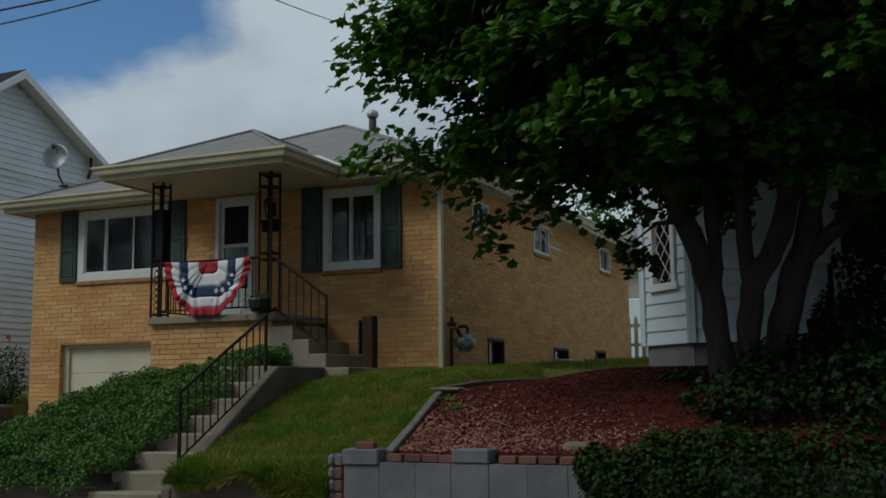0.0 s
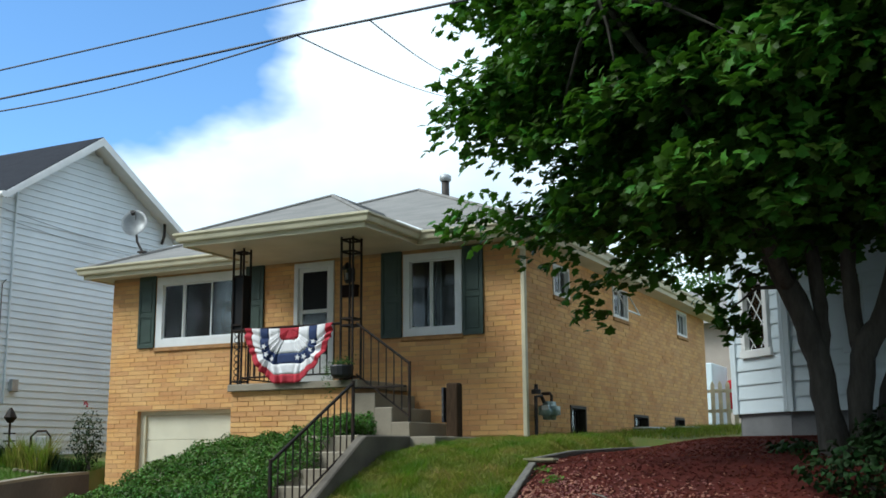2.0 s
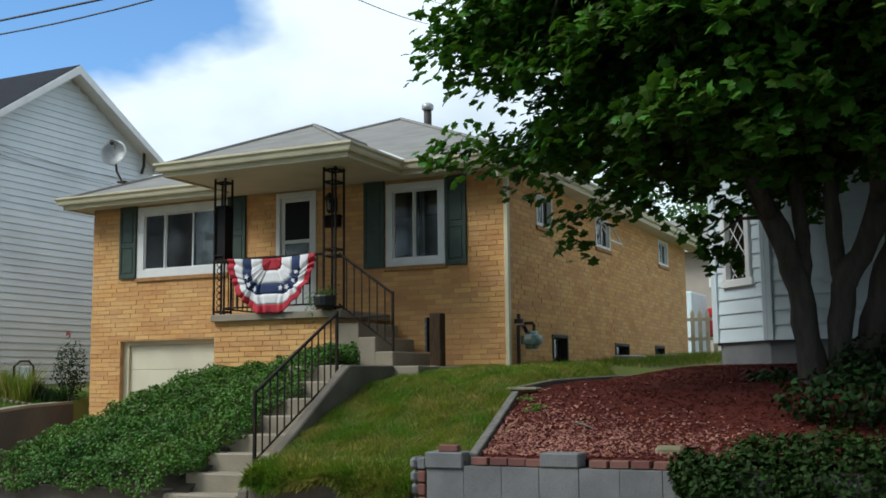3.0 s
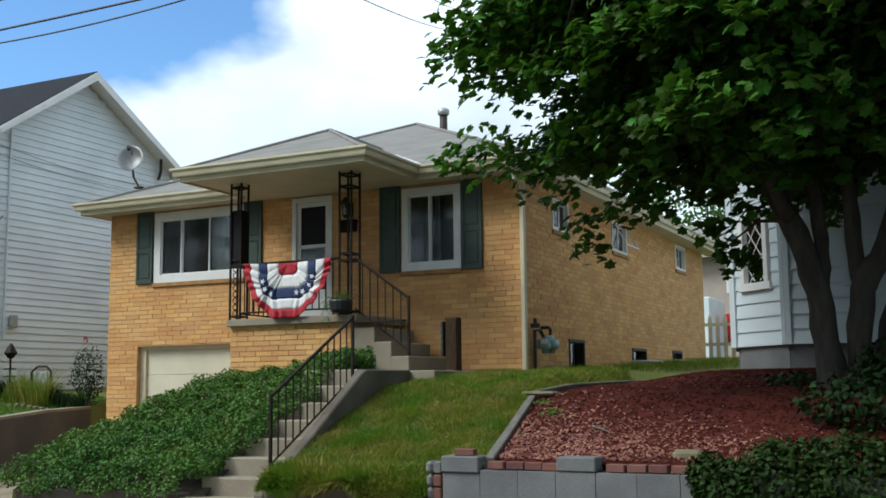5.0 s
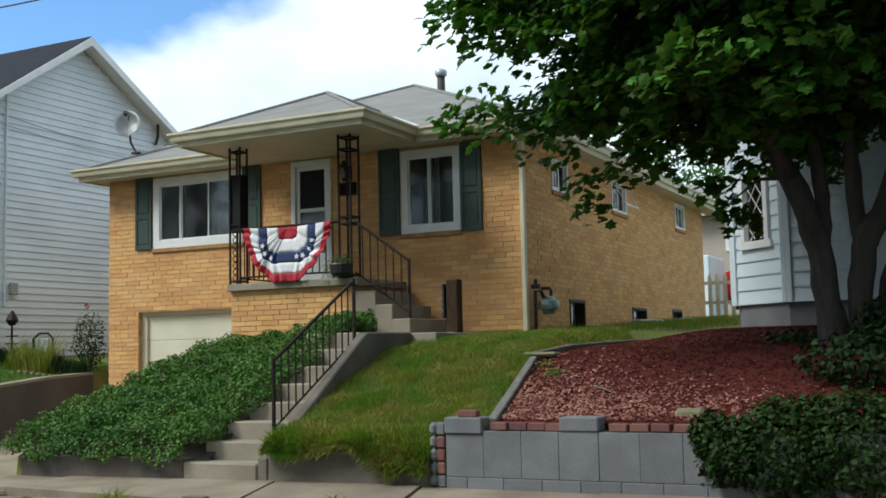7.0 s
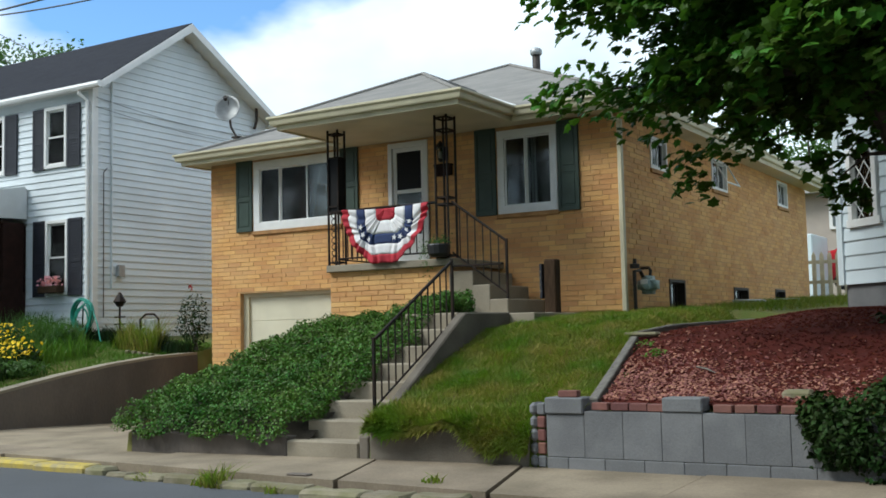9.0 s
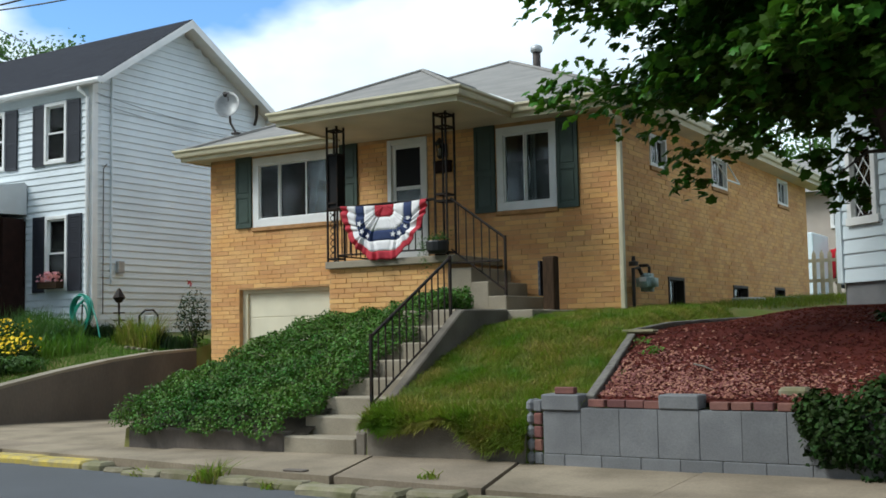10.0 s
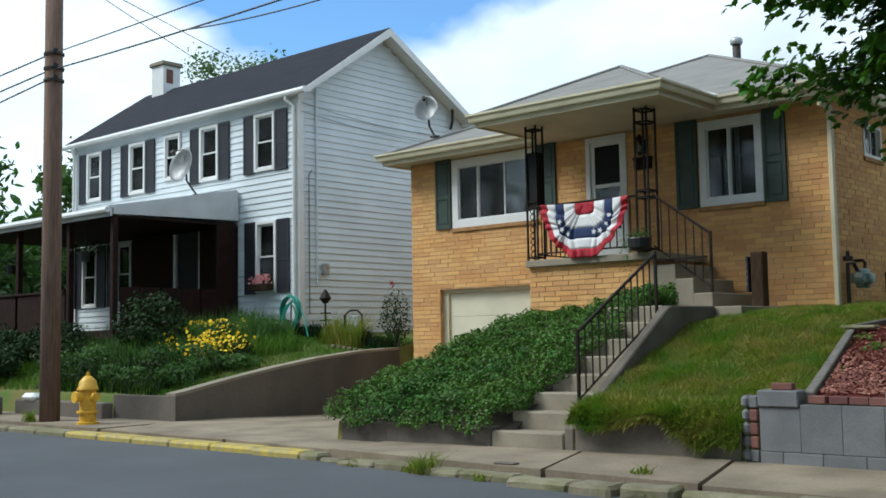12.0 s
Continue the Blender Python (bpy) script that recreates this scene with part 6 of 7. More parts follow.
# inner clumps, added to block light through the heart of the crown
while len(clumps) < 1750:
    d = rng.normal(size=3)
    d /= np.linalg.norm(d)
    p = CC + (0.7, 0.5, 0.0) + CR * d * rng.uniform(0.0, 0.75)
    if p[2] > 4.2 + 0.4 * noise.noise((p[0] * 0.9, p[1] * 0.9, 0)) and p[0] > 3.2:
        clumps.append(p)
# unseen boughs out over the street, added to shade the crown's right side
while len(clumps) < 2050:
    d = rng.normal(size=3)
    d /= np.linalg.norm(d)
    p = np.array((6.5, -6.9, 7.5)) + np.array((2.9, 1.7, 1.3)) * d * rng.uniform(0.2, 1.0)
    if p[2] > 6.3:
        clumps.append(p)
# drooping sprays along the lower edge
for q in ((1.72, -5.4, 4.80), (1.75, -5.2, 5.0), (1.75, -5.3, 5.25), (2.05, -5.1, 4.75), (2.1, -5.2, 5.0), (2.1, -5.3, 4.62), (2.4, -5.0, 4.5), (1.28, -4.95, 3.86), (1.42, -4.92, 3.82), (1.62, -4.9, 3.72), (1.9, -4.7, 3.70), (2.3, -4.4, 3.45), (2.42, -4.2, 3.15), (2.47, -4.18, 2.92), (2.0, -4.5, 3.5), (2.15, -4.5, 3.65), (1.6, -4.8, 4.0), (2.7, -3.9, 3.3), (3.1, -3.6, 3.35), (3.5, -3.0, 3.2), (3.6, -2.6, 3.0), (3.7, -2.5, 2.85), (2.9, -3.9, 3.55), (3.9, -3.0, 3.4), (4.4, -4.0, 3.5), (5.6, -4.2, 3.5), (6.4, -4.3, 3.3), (7.0, -4.0, 3.2), (6.6, -3.4, 3.0), (7.3, -3.2, 2.9), (7.8, -3.8, 3.0), (6.1, -3.0, 3.2), (8.3, -3.4, 3.1), (7.6, -4.6, 3.2), (6.8, -4.8, 3.3), (6.0, -4.6, 3.3), (3.3, -5.0, 3.6), (4.6, -5.2, 3.6), (5.6, -5.4, 3.55), (2.5, -4.6, 3.75), (2.8, -4.8, 3.7), (3.1, -4.4, 3.6), (4.0, -4.6, 3.55)):
    clumps.append(np.array(q))
pts, nrm, siz = [], [], []
for c in clumps:
    small = c[2] < 3.95
    k = (16 if c[0] < 2.35 else 36) if small else (120 if c[0] < 2.8 else 96) if c[2] < 6.8 else 44
    out = (c - CC) / CR
    far = np.linalg.norm(out)
    sp = np.array((0.15, 0.15, 0.10)) if small else np.array((0.31, 0.31, 0.13))
    o = np.clip(rng.normal(size=(k, 3)), -1.2, 1.2) * sp
    # each clump hangs as a shallow roof of leaves
    o[:, 2] -= 0.35 * (o[:, 0] ** 2 + o[:, 1] ** 2) / sp[0]
    pts.append(c + o)
    nrm.append(rng.normal(size=(k, 3)) * 0.45 + out * (0.45, 0.45, 0.1) + (-0.12, 0.0, 0.95))
    siz.append(rng.uniform(0.20, 0.30, k) if c[2] > 6.8 else rng.uniform(0.085, 0.145, k) if c[0] < 2.8 else rng.uniform(0.09, 0.17, k) if far > 0.7 else rng.uniform(0.15, 0.24, k))
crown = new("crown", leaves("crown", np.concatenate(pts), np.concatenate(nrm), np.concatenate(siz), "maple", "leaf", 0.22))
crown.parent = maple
for c in clumps[::6]:
    best = min(((np.linalg.norm(np.array(q[:3]) - c), q) for st in STEMS for q in st[3:]), key=lambda e: e[0])[1]
    a, b = Vector(best[:3]), Vector(c)
    if (b - a).length > 2.0 or c[0] < 2.4:
        continue
    part("twig", tube(bmesh.new(), [a, a.lerp(b, 0.5) + Vector((0, 0, 0.12)), b], [0.03, 0.02, 0.006], 5, False), "bark", maple)


def shrub(name, label, centre, size, n, leaf, mat, shape="oval", category="shrub", stems=True, kind=""):
    """A loose shrub: a few stems and leaves in an uneven mound."""
    s = thing(name, label, category, kind=kind)
    cx_, cy_, cz_ = centre
    d = rng.normal(size=(n, 3))
    d /= np.linalg.norm(d, axis=1, keepdims=True)
    r = rng.uniform(0.3, 1.0, n) ** 0.5
    lump = np.array([1 + 0.28 * noise.noise(Vector(v) * 2.5 + Vector((cx_, cy_, 0))) for v in d])
    p = d * (r * lump)[:, None] * np.array(size) + (cx_, cy_, cz_ + size[2] * 0.9)
    p[:, 2] = np.maximum(p[:, 2], cz_ + 0.02)
    o = new("foliage", leaves("foliage", p, d * 0.6 + rng.normal(size=(n, 3)) * 0.5 + (0, 0, 0.5), rng.uniform(0.6, 1.3, n) * leaf, shape, mat))
    o.parent = s
    if stems:
        bm = bmesh.new()
        for k in range(5):
            a = k * 1.3
            tube(bm, [(cx_ + 0.03 * k, cy_, cz_ - 0.05), (cx_ + size[0] * 0.5 * math.cos(a), cy_ + size[1] * 0.5 * math.sin(a), cz_ + size[2] * 1.1)], [0.015, 0.006], 5)
        part("stem", bm, "bark", s)
    return s


# shrubs and ivy at the end of the block wall and under the maple; tree shade is partly put into their near-black greens
for c, sz, n in (((3.98, -5.62, 0.48), (0.22, 0.16, 0.20), 900), ((4.12, -5.62, 0.22), (0.30, 0.24, 0.30), 1500), ((4.55, -5.60, 0.12), (0.50, 0.34, 0.44), 3000), ((5.2, -5.55, 0.10), (0.62, 0.42, 0.50), 3600), ((6.0, -5.5, 0.10), (0.7, 0.45, 0.52), 3600), ((6.9, -5.5, 0.10), (0.8, 0.5, 0.55), 3000), ((8.0, -5.5, 0.10), (0.8, 0.5, 0.55), 2400), ((4.9, -5.0, 0.55), (0.9, 0.45, 0.22), 1800)):
    shrub("shrub", "dark green spreading shrub over a block wall", c, sz, n, 0.06, "hedge_leaf", "ivy")
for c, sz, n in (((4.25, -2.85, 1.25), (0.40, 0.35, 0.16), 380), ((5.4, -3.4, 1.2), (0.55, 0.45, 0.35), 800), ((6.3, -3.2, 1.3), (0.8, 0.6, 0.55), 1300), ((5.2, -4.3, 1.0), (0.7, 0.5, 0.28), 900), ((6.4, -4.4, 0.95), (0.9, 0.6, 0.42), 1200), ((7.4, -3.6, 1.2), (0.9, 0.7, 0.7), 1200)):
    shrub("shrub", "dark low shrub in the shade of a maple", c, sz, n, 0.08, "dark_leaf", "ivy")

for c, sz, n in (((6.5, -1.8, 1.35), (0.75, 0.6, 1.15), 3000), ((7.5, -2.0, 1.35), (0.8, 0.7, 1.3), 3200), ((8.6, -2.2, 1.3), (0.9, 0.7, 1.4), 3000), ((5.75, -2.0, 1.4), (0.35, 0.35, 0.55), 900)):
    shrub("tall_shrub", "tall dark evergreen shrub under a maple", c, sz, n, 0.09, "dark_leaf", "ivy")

# ---- street things ----
pole = thing("utility_pole", "weathered brown wooden utility pole by the curb", "pole")
PXY = (-10.68, -5.9)
part("shaft", tube(bmesh.new(), [(*PXY, -0.1), (*PXY, 3.0), (PXY[0] - 0.02, PXY[1], 9.6)], [0.165, 0.155, 0.135], 16), "pole", pole, smooth=True)
for z in (5.71, 5.91, 6.16):
    part("clamp", tube(bmesh.new(), [(*PXY, z - 0.02), (*PXY, z + 0.02)], 0.168, 16), "pipe", pole)
    part("insulator", tube(bmesh.new(), [(PXY[0] + 0.15, PXY[1] - 0.1, z), (PXY[0] + 0.27, PXY[1] - 0.12, z)], [0.03, 0.045], 8), "black", pole)

hyd = thing("fire_hydrant", "yellow fire hydrant on the sidewalk", "fire hydrant")
hx, hy = -9.44, -5.95
part("barrel", tube(bmesh.new(), [(hx, hy, 0.08), (hx, hy, 0.13), (hx, hy, 0.14), (hx, hy, 0.26), (hx, hy, 0.27), (hx, hy, 0.30), (hx, hy, 0.31), (hx, hy, 0.62)], [0.17, 0.17, 0.125, 0.125, 0.165, 0.165, 0.125, 0.125], 20), "hydrant", hyd)
part("bonnet", tube(bmesh.new(), [(hx, hy, 0.62), (hx, hy, 0.64), (hx, hy, 0.67), (hx, hy, 0.76), (hx, hy, 0.82), (hx, hy, 0.845)], [0.165, 0.165, 0.145, 0.125, 0.07, 0.035], 20), "hydrant", hyd, smooth=True)
part("operating_nut", tube(bmesh.new(), [(hx, hy, 0.84), (hx, hy, 0.90)], 0.03, 5), "hydrant", hyd)
for d, r_ in (((-1, 0), 0.055), ((1, 0), 0.055), ((0, -1), 0.075)):
    part("outlet", tube(bmesh.new(), [(hx + 0.1 * d[0], hy + 0.1 * d[1], 0.52), (hx + 0.19 * d[0], hy + 0.19 * d[1], 0.52), (hx + 0.20 * d[0], hy + 0.20 * d[1], 0.52), (hx + 0.235 * d[0], hy + 0.235 * d[1], 0.52)], [r_, r_, r_ * 1.25, r_ * 1.2], 10), "hydrant", hyd)


def span(a, b, sag, r=0.014):
    a, b = Vector(a), Vector(b)
    bm = tube(bmesh.new(), [a.lerp(b, k / 16) - Vector((0, 0, sag * 4 * (k / 16) * (1 - k / 16))) for k in range(17)], r, 5)
    return solid("overhead_wire", bm, "wire", "thin black overhead wire against the sky", "wire", group="overhead wires")


span((-10.5, -6.0, 6.13), (24.0, -6.6, 6.25), 0.15, 0.011)
span((-10.5, -6.0, 5.86), (0.25, -6.4, 5.57), 0.06, 0.014)
span((0.25, -6.4, 5.57), (24.0, -6.6, 5.9), 0.15, 0.014)
span((-6.4, -6.37, 5.60), (0.25, -6.4, 5.56), 0.19, 0.010)
span((0.25, -6.4, 5.57), (-7.6, 14.0, 12.2), 0.15, 0.008)
span((1.1, -6.4, 5.57), (-7.6, 14.0, 12.9), 0.15, 0.008)
span((-13.3, -4.0, 8.5), (-23.0, 7.0, 10.1), 0.0, 0.010)
span((-12.8, -4.0, 8.35), (-21.8, 7.0, 10.3), 0.0, 0.010)
span((-10.8, -6.0, 6.13), (-60.0, -3.0, 8.0), 0.5)
span((-10.8, -6.0, 5.86), (-60.0, -3.0, 7.6), 0.6)
span((-10.8, -6.0, 5.71), (-60.0, -3.0, 7.3), 0.9)

# ---- small things on the porch ----
bunting = thing("bunting", "red white and blue pleated fan bunting on a porch railing", "bunting")
BXC, BZC, BYC, BW, BH = -3.15, 3.32, -1.475, 0.79, 0.84
BANDS = [(0.0, 0.22, "red"), (0.22, 0.46, "white_cloth"), (0.46, 0.65, "navy"), (0.65, 0.84, "white_cloth"), (0.84, 1.0, "red")]


def fan(r, a, lift=0.0):
    """A point of the pleated half-round cloth: r from the middle of its top edge, a along its sweep."""
    fold = 0.055 * r * math.sin(a * 13 + 1.4 * math.sin(a * 3) + 0.7 * r) + 0.030 * r * math.sin(a * 5 + 1) + 0.018 * r * math.sin(a * 29 + 4 * r)
    c, s = math.cos(a), max(0.0, math.sin(a))
    # the inner bands are nearly square, the rim is round
    square = 0.42 + 0.58 * smoothstep(0.45, 1.0, r)
    across = math.copysign(abs(c) ** square, c)
    top = 0.035 * (across * r) ** 2
    return Vector((BXC + BW * r * across, BYC - 0.015 - abs(fold) - 0.05 * r * s - lift, BZC - 0.012 + top - BH * r * s ** ((0.9 + 0.30 * smoothstep(0.5, 1.0, r)) * square) * (1 + 0.02 * math.sin(a * 11))))


for r0, r1, mat in BANDS:
    bm = bmesh.new()
    n_a, n_r = 150, 4
    grid = [[bm.verts.new(fan(r0 + (r1 - r0) * i / n_r, math.pi * k / n_a)) for k in range(n_a + 1)] for i in range(n_r + 1)]
    for i in range(n_r):
        for k in range(n_a):
            bm.faces.new((grid[i][k], grid[i][k + 1], grid[i + 1][k + 1], grid[i + 1][k]))
    bmesh.ops.remove_doubles(bm, verts=bm.verts, dist=0.0005)
    bmesh.ops.solidify(bm, geom=bm.faces[:], thickness=0.003)
    part("cloth_band", bm, mat, bunting, {"red": "red cloth band", "navy": "navy cloth band"}.get(mat, "white cloth band"), True)
for a, r_, turn in ((0.20, 0.555, 0.2), (0.62, 0.54, 0.9), (1.10, 0.57, 0.4), (1.40, 0.54, 0.1), (1.95, 0.56, 1.1), (2.45, 0.55, 0.5), (2.85, 0.56, 0.3)):
    c = fan(r_, a, 0.012)
    bm = bmesh.new()
    pts = [(c.x + (0.052 if j % 2 == 0 else 0.021) * math.sin(turn + j * math.pi / 5), c.z + (0.052 if j % 2 == 0 else 0.021) * math.cos(turn + j * math.pi / 5)) for j in range(10)]
    prism(bm, pts, "y", c.y - 0.004, c.y)
    part("star", bm, "white_cloth", bunting, "white star")

lamp = thing("porch_lamp", "black lantern on the wall beside the door", "wall lamp")
part("backplate", boxes((-3.06, -0.03, 4.20, -2.92, 0.0, 4.42), bevel=0.008), "black", lamp)
part("arm", tube(bmesh.new(), [(-2.99, -0.02, 4.40), (-2.99, -0.12, 4.50), (-2.99, -0.14, 4.44)], 0.010, 6), "black", lamp)
part("hood", tube(bmesh.new(), [(-2.99, -0.14, 4.50), (-2.99, -0.14, 4.44), (-2.99, -0.14, 4.40)], [0.015, 0.06, 0.085], 6), "black", lamp)
part("glass_body", tube(bmesh.new(), [(-2.99, -0.14, 4.21), (-2.99, -0.14, 4.40)], [0.045, 0.068], 6), "glass", lamp, "clear lantern glass")
part("candle", tube(bmesh.new(), [(-2.99, -0.14, 4.22), (-2.99, -0.14, 4.33)], 0.018, 8), "white", lamp, "white candle bulb")
part("base", tube(bmesh.new(), [(-2.99, -0.14, 4.16), (-2.99, -0.14, 4.21)], [0.02, 0.055], 6), "black", lamp)
for k in range(6):
    a = k * math.pi / 3
    part("bar", tube(bmesh.new(), [(-2.99 + 0.046 * math.cos(a), -0.14 + 0.046 * math.sin(a), 4.21), (-2.99 + 0.069 * math.cos(a), -0.14 + 0.069 * math.sin(a), 4.40)], 0.005, 4), "black", lamp)
mailbox = thing("mailbox", "dark metal mailbox on the brick wall", "mailbox")
part("body", boxes((-3.14, -0.10, 3.95, -2.84, -0.002, 4.11), bevel=0.015), "porch_dark", mailbox)
part("lid", boxes((-3.15, -0.115, 4.10, -2.83, -0.002, 4.14), bevel=0.01), "porch_dark", mailbox)

planter = thing("planter", "black hanging planter with trailing pale plant", "planter")
part("pot", tube(bmesh.new(), [(-2.17, -1.58, 2.515), (-2.17, -1.58, 2.56), (-2.17, -1.58, 2.68), (-2.17, -1.58, 2.70)], [0.12, 0.16, 0.175, 0.165], 14), "black", planter)
part("bracket", boxes((-2.20, -1.60, 2.50, -2.14, -1.45, 2.516)), "iron", planter)
pp = np.concatenate([np.stack([-2.17 + rng.normal(0, 0.10, 220), -1.60 + rng.normal(0, 0.07, 220), 2.72 + np.abs(rng.normal(0, 0.04, 220))], 1), np.stack([-2.36 + rng.normal(0, 0.045, 150), -1.66 + rng.normal(0, 0.03, 150), 2.70 - np.abs(rng.normal(0, 0.22, 150))], 1)])
o = new("foliage", leaves("foliage", pp, rng.normal(size=(len(pp), 3)) + (0, -0.8, 0.5), rng.uniform(0.02, 0.045, len(pp)), "oval", "far_leaf"))
o.parent = planter

post = thing("wooden_post", "dark weathered timber post with a sign board", "post")
part("timber", boxes((-0.585, -1.42, 1.55, -0.40, -1.26, 2.40), bevel=0.018), "dark_wood", post)
part("sign_board", boxes((-0.64, -1.44, 1.86, -0.605, -1.26, 2.34), bevel=0.005), "shutter_dark", post, "dark narrow sign board")
for k in range(4):
    part("bar", boxes((-0.636, -1.445, 1.95 + 0.09 * k, -0.614, -1.441, 1.98 + 0.09 * k)), "timber", post)
part("foot_plate", boxes((-0.50, -1.46, 1.60, -0.32, -1.26, 1.66), bevel=0.01), "dark_wood", post)

meter = thing("gas_meter", "grey-green gas meter with dark pipes on brick", "gas meter")
bm = boxes((0.08, 0.28, 1.93, 0.34, 0.66, 2.20))
bmesh.ops.bevel(bm, geom=bm.edges[:], offset=0.07, segments=3, affect="EDGES")
part("body", bm, "meter", meter, smooth=True)
part("index_window", boxes((0.16, 0.272, 2.07, 0.27, 0.285, 2.14), bevel=0.006), "white", meter, "white index window")
part("pipe", tube(bmesh.new(), [(0.15, 0.08, 1.55), (0.15, 0.08, 2.26), (0.15, 0.30, 2.28), (0.18, 0.34, 2.18)], 0.028, 8), "pipe", meter)
part("pipe", tube(bmesh.new(), [(0.20, 0.58, 2.18), (0.20, 0.60, 2.29), (0.15, 0.66, 2.33), (0.02, 0.66, 2.33)], 0.024, 8), "pipe", meter)
part("regulator", tube(bmesh.new(), [(0.15, 0.10, 2.30), (0.15, 0.10, 2.36), (0.15, 0.10, 2.37), (0.15, 0.10, 2.44)], [0.07, 0.07, 0.03, 0.025], 12), "pipe", meter)

# ---- garden of the white house ----
hose = thing("garden_hose", "coiled green garden hose hung on the corner", "hose")
for k in range(7):
    r_ = 0.27 + 0.012 * math.sin(k * 2.1)
    part("coil", tube(bmesh.new(), [(-11.38 + r_ * math.cos(a), -0.12 - 0.02 * k, 1.96 + 0.01 * math.sin(5 * k) + 1.12 * r_ * math.sin(a)) for a in np.linspace(0, math.tau, 25)], 0.014, 6), "hose", hose)
for k in range(3):
    part("coil", tube(bmesh.new(), [(-11.30 + 0.05 * k + (0.20 + 0.03 * k) * math.cos(a), -0.28 - 0.03 * k, 1.80 + (0.30 + 0.04 * k) * math.sin(a + 0.3 * k)) for a in np.linspace(0, math.tau, 25)], 0.014, 6), "hose", hose)
part("tail", tube(bmesh.new(), [(-11.1, -0.2, 2.0), (-10.95, -0.3, 2.05), (-10.75, -0.35, 1.75), (-10.6, -0.4, 1.42)], 0.014, 6), "hose", hose)
part("hanger", tube(bmesh.new(), [(-11.38, -0.2, 1.2), (-11.38, -0.16, 2.16), (-11.38, -0.05, 2.2)], 0.015, 6), "iron", hose)
chair = thing("garden_obelisk", "dark metal garden ornament by the wall", "ornament")
part("post", tube(bmesh.new(), [(-10.35, -0.15, 1.2), (-10.35, -0.15, 2.25)], 0.02, 6), "iron", chair)
part("figure_head", tube(bmesh.new(), [(-10.35, -0.15, 2.08), (-10.35, -0.15, 2.18), (-10.35, -0.15, 2.28), (-10.35, -0.15, 2.36)], [0.05, 0.12, 0.07, 0.02], 8), "iron", chair)
for k in range(4):
    part("cross_bar", boxes((-10.50, -0.16, 1.45 + 0.14 * k, -10.20, -0.14, 1.475 + 0.14 * k)), "iron", chair)
back = thing("garden_bench", "dark grey metal bench end beside the siding", "bench")
part("frame", tube(bmesh.new(), [(-9.95, 0.0, 1.3), (-9.95, 0.0, 1.82), (-9.85, 0.05, 1.92), (-9.68, 0.1, 1.92), (-9.58, 0.12, 1.82), (-9.58, 0.12, 1.3)], 0.022, 6), "iron", back)
part("backrest", boxes((-9.90, 0.06, 1.42, -9.62, 0.09, 1.82), bevel=0.01), "grey_metal", back)
part("seat", boxes((-9.98, -0.20, 1.38, -9.55, 0.10, 1.43), bevel=0.01), "grey_metal", back)

shrub("rose_bush", "tall thin rose bush with a red bloom", (-8.80, 0.25, 1.25), (0.36, 0.28, 0.56), 1000, 0.06, "dark_leaf")
o = new("rose_bloom", leaves("rose_bloom", np.array((-8.72, 0.1, 2.40)) + rng.normal(size=(20, 3)) * 0.03, rng.normal(size=(20, 3)), np.full(20, 0.05), "oval", "red"))
tagged(o, "red rose bloom on a thin stem", "flower")
shrub("rose_bush", "pale grey-green rose bush under a window", (-12.4, -0.45, 1.3), (0.62, 0.35, 0.40), 900, 0.05, "far_leaf")
shrub("rose_bush", "pale grey-green rose bush under a window", (-11.75, -0.35, 1.3), (0.30, 0.3, 0.34), 400, 0.05, "far_leaf")
pink = thing("window_box", "window box with pink flowers", "flower box")
part("box", boxes((-12.95, -0.02, 2.44, -12.35, 0.18, 2.58), bevel=0.01), "dark_wood", pink)
pp = np.stack([rng.uniform(-12.93, -12.37, 110), rng.uniform(-0.04, 0.14, 110), rng.uniform(2.60, 2.78, 110)], 1)
o = new("blossom", leaves("blossom", pp, rng.normal(size=(110, 3)) + (0, -0.7, 0.7), rng.uniform(0.05, 0.09, 110), "ivy", "pink"))
o.parent = pink


def clump_of_blades(name, label, x0, x1, y0, y1, n, height, mat="grass"):
    a, b = rng.uniform(x0, x1, n), rng.uniform(y0, y1, n)
    z = np.array([land(u, v) for u, v in zip(a, b)])
    return tagged(new(name, blades(name, np.stack([a, b, z], 1), height, 0.011, 0.28, mat)), label, "plants", kind="stuff")


clump_of_blades("iris_leaves", "upright iris leaves along the foundation", -10.25, -9.2, -0.45, 0.0, 700, 0.42)
clump_of_blades("border_plants", "tall green border plants", -12.9, -10.5, -2.2, -0.7, 3000, 0.48, "far_leaf")
clump_of_blades("border_plants", "tall green border plants", -14.8, -10.2, -3.9, -2.2, 3600, 0.40, "far_leaf")
clump_of_blades("border_plants", "tall green border plants", -13.2, -9.5, -4.7, -2.7, 5000, 0.27, "hedge_leaf")
clump_of_blades("border_plants", "tall green border plants", -11.4, -9.8, -2.7, -1.2, 1500, 0.30, "lush_grass")
for u, v, r_, mat in ((-11.9, -4.45, 0.30, "hedge_leaf"), (-11.1, -4.5, 0.24, "far_leaf"), (-10.3, -4.0, 0.30, "hedge_leaf"), (-9.7, -3.7, 0.22, "far_leaf"), (-12.9, -4.4, 0.34, "far_leaf"), (-10.7, -2.4, 0.30, "hedge_leaf"), (-11.9, -1.2, 0.32, "hedge_leaf"), (-9.9, -2.6, 0.2, "hedge_leaf")):
    shrub("border_plant", "leafy green border plant on a bank", (u, v, land(u, v)), (r_ * 1.3, r_, r_), 500, 0.06, mat, category="plant", stems=False)
clump_of_blades("bank_grass", "rough grass on a garden bank", -20.0, -9.6, -4.7, -3.4, 6000, 0.16, "lush_grass")
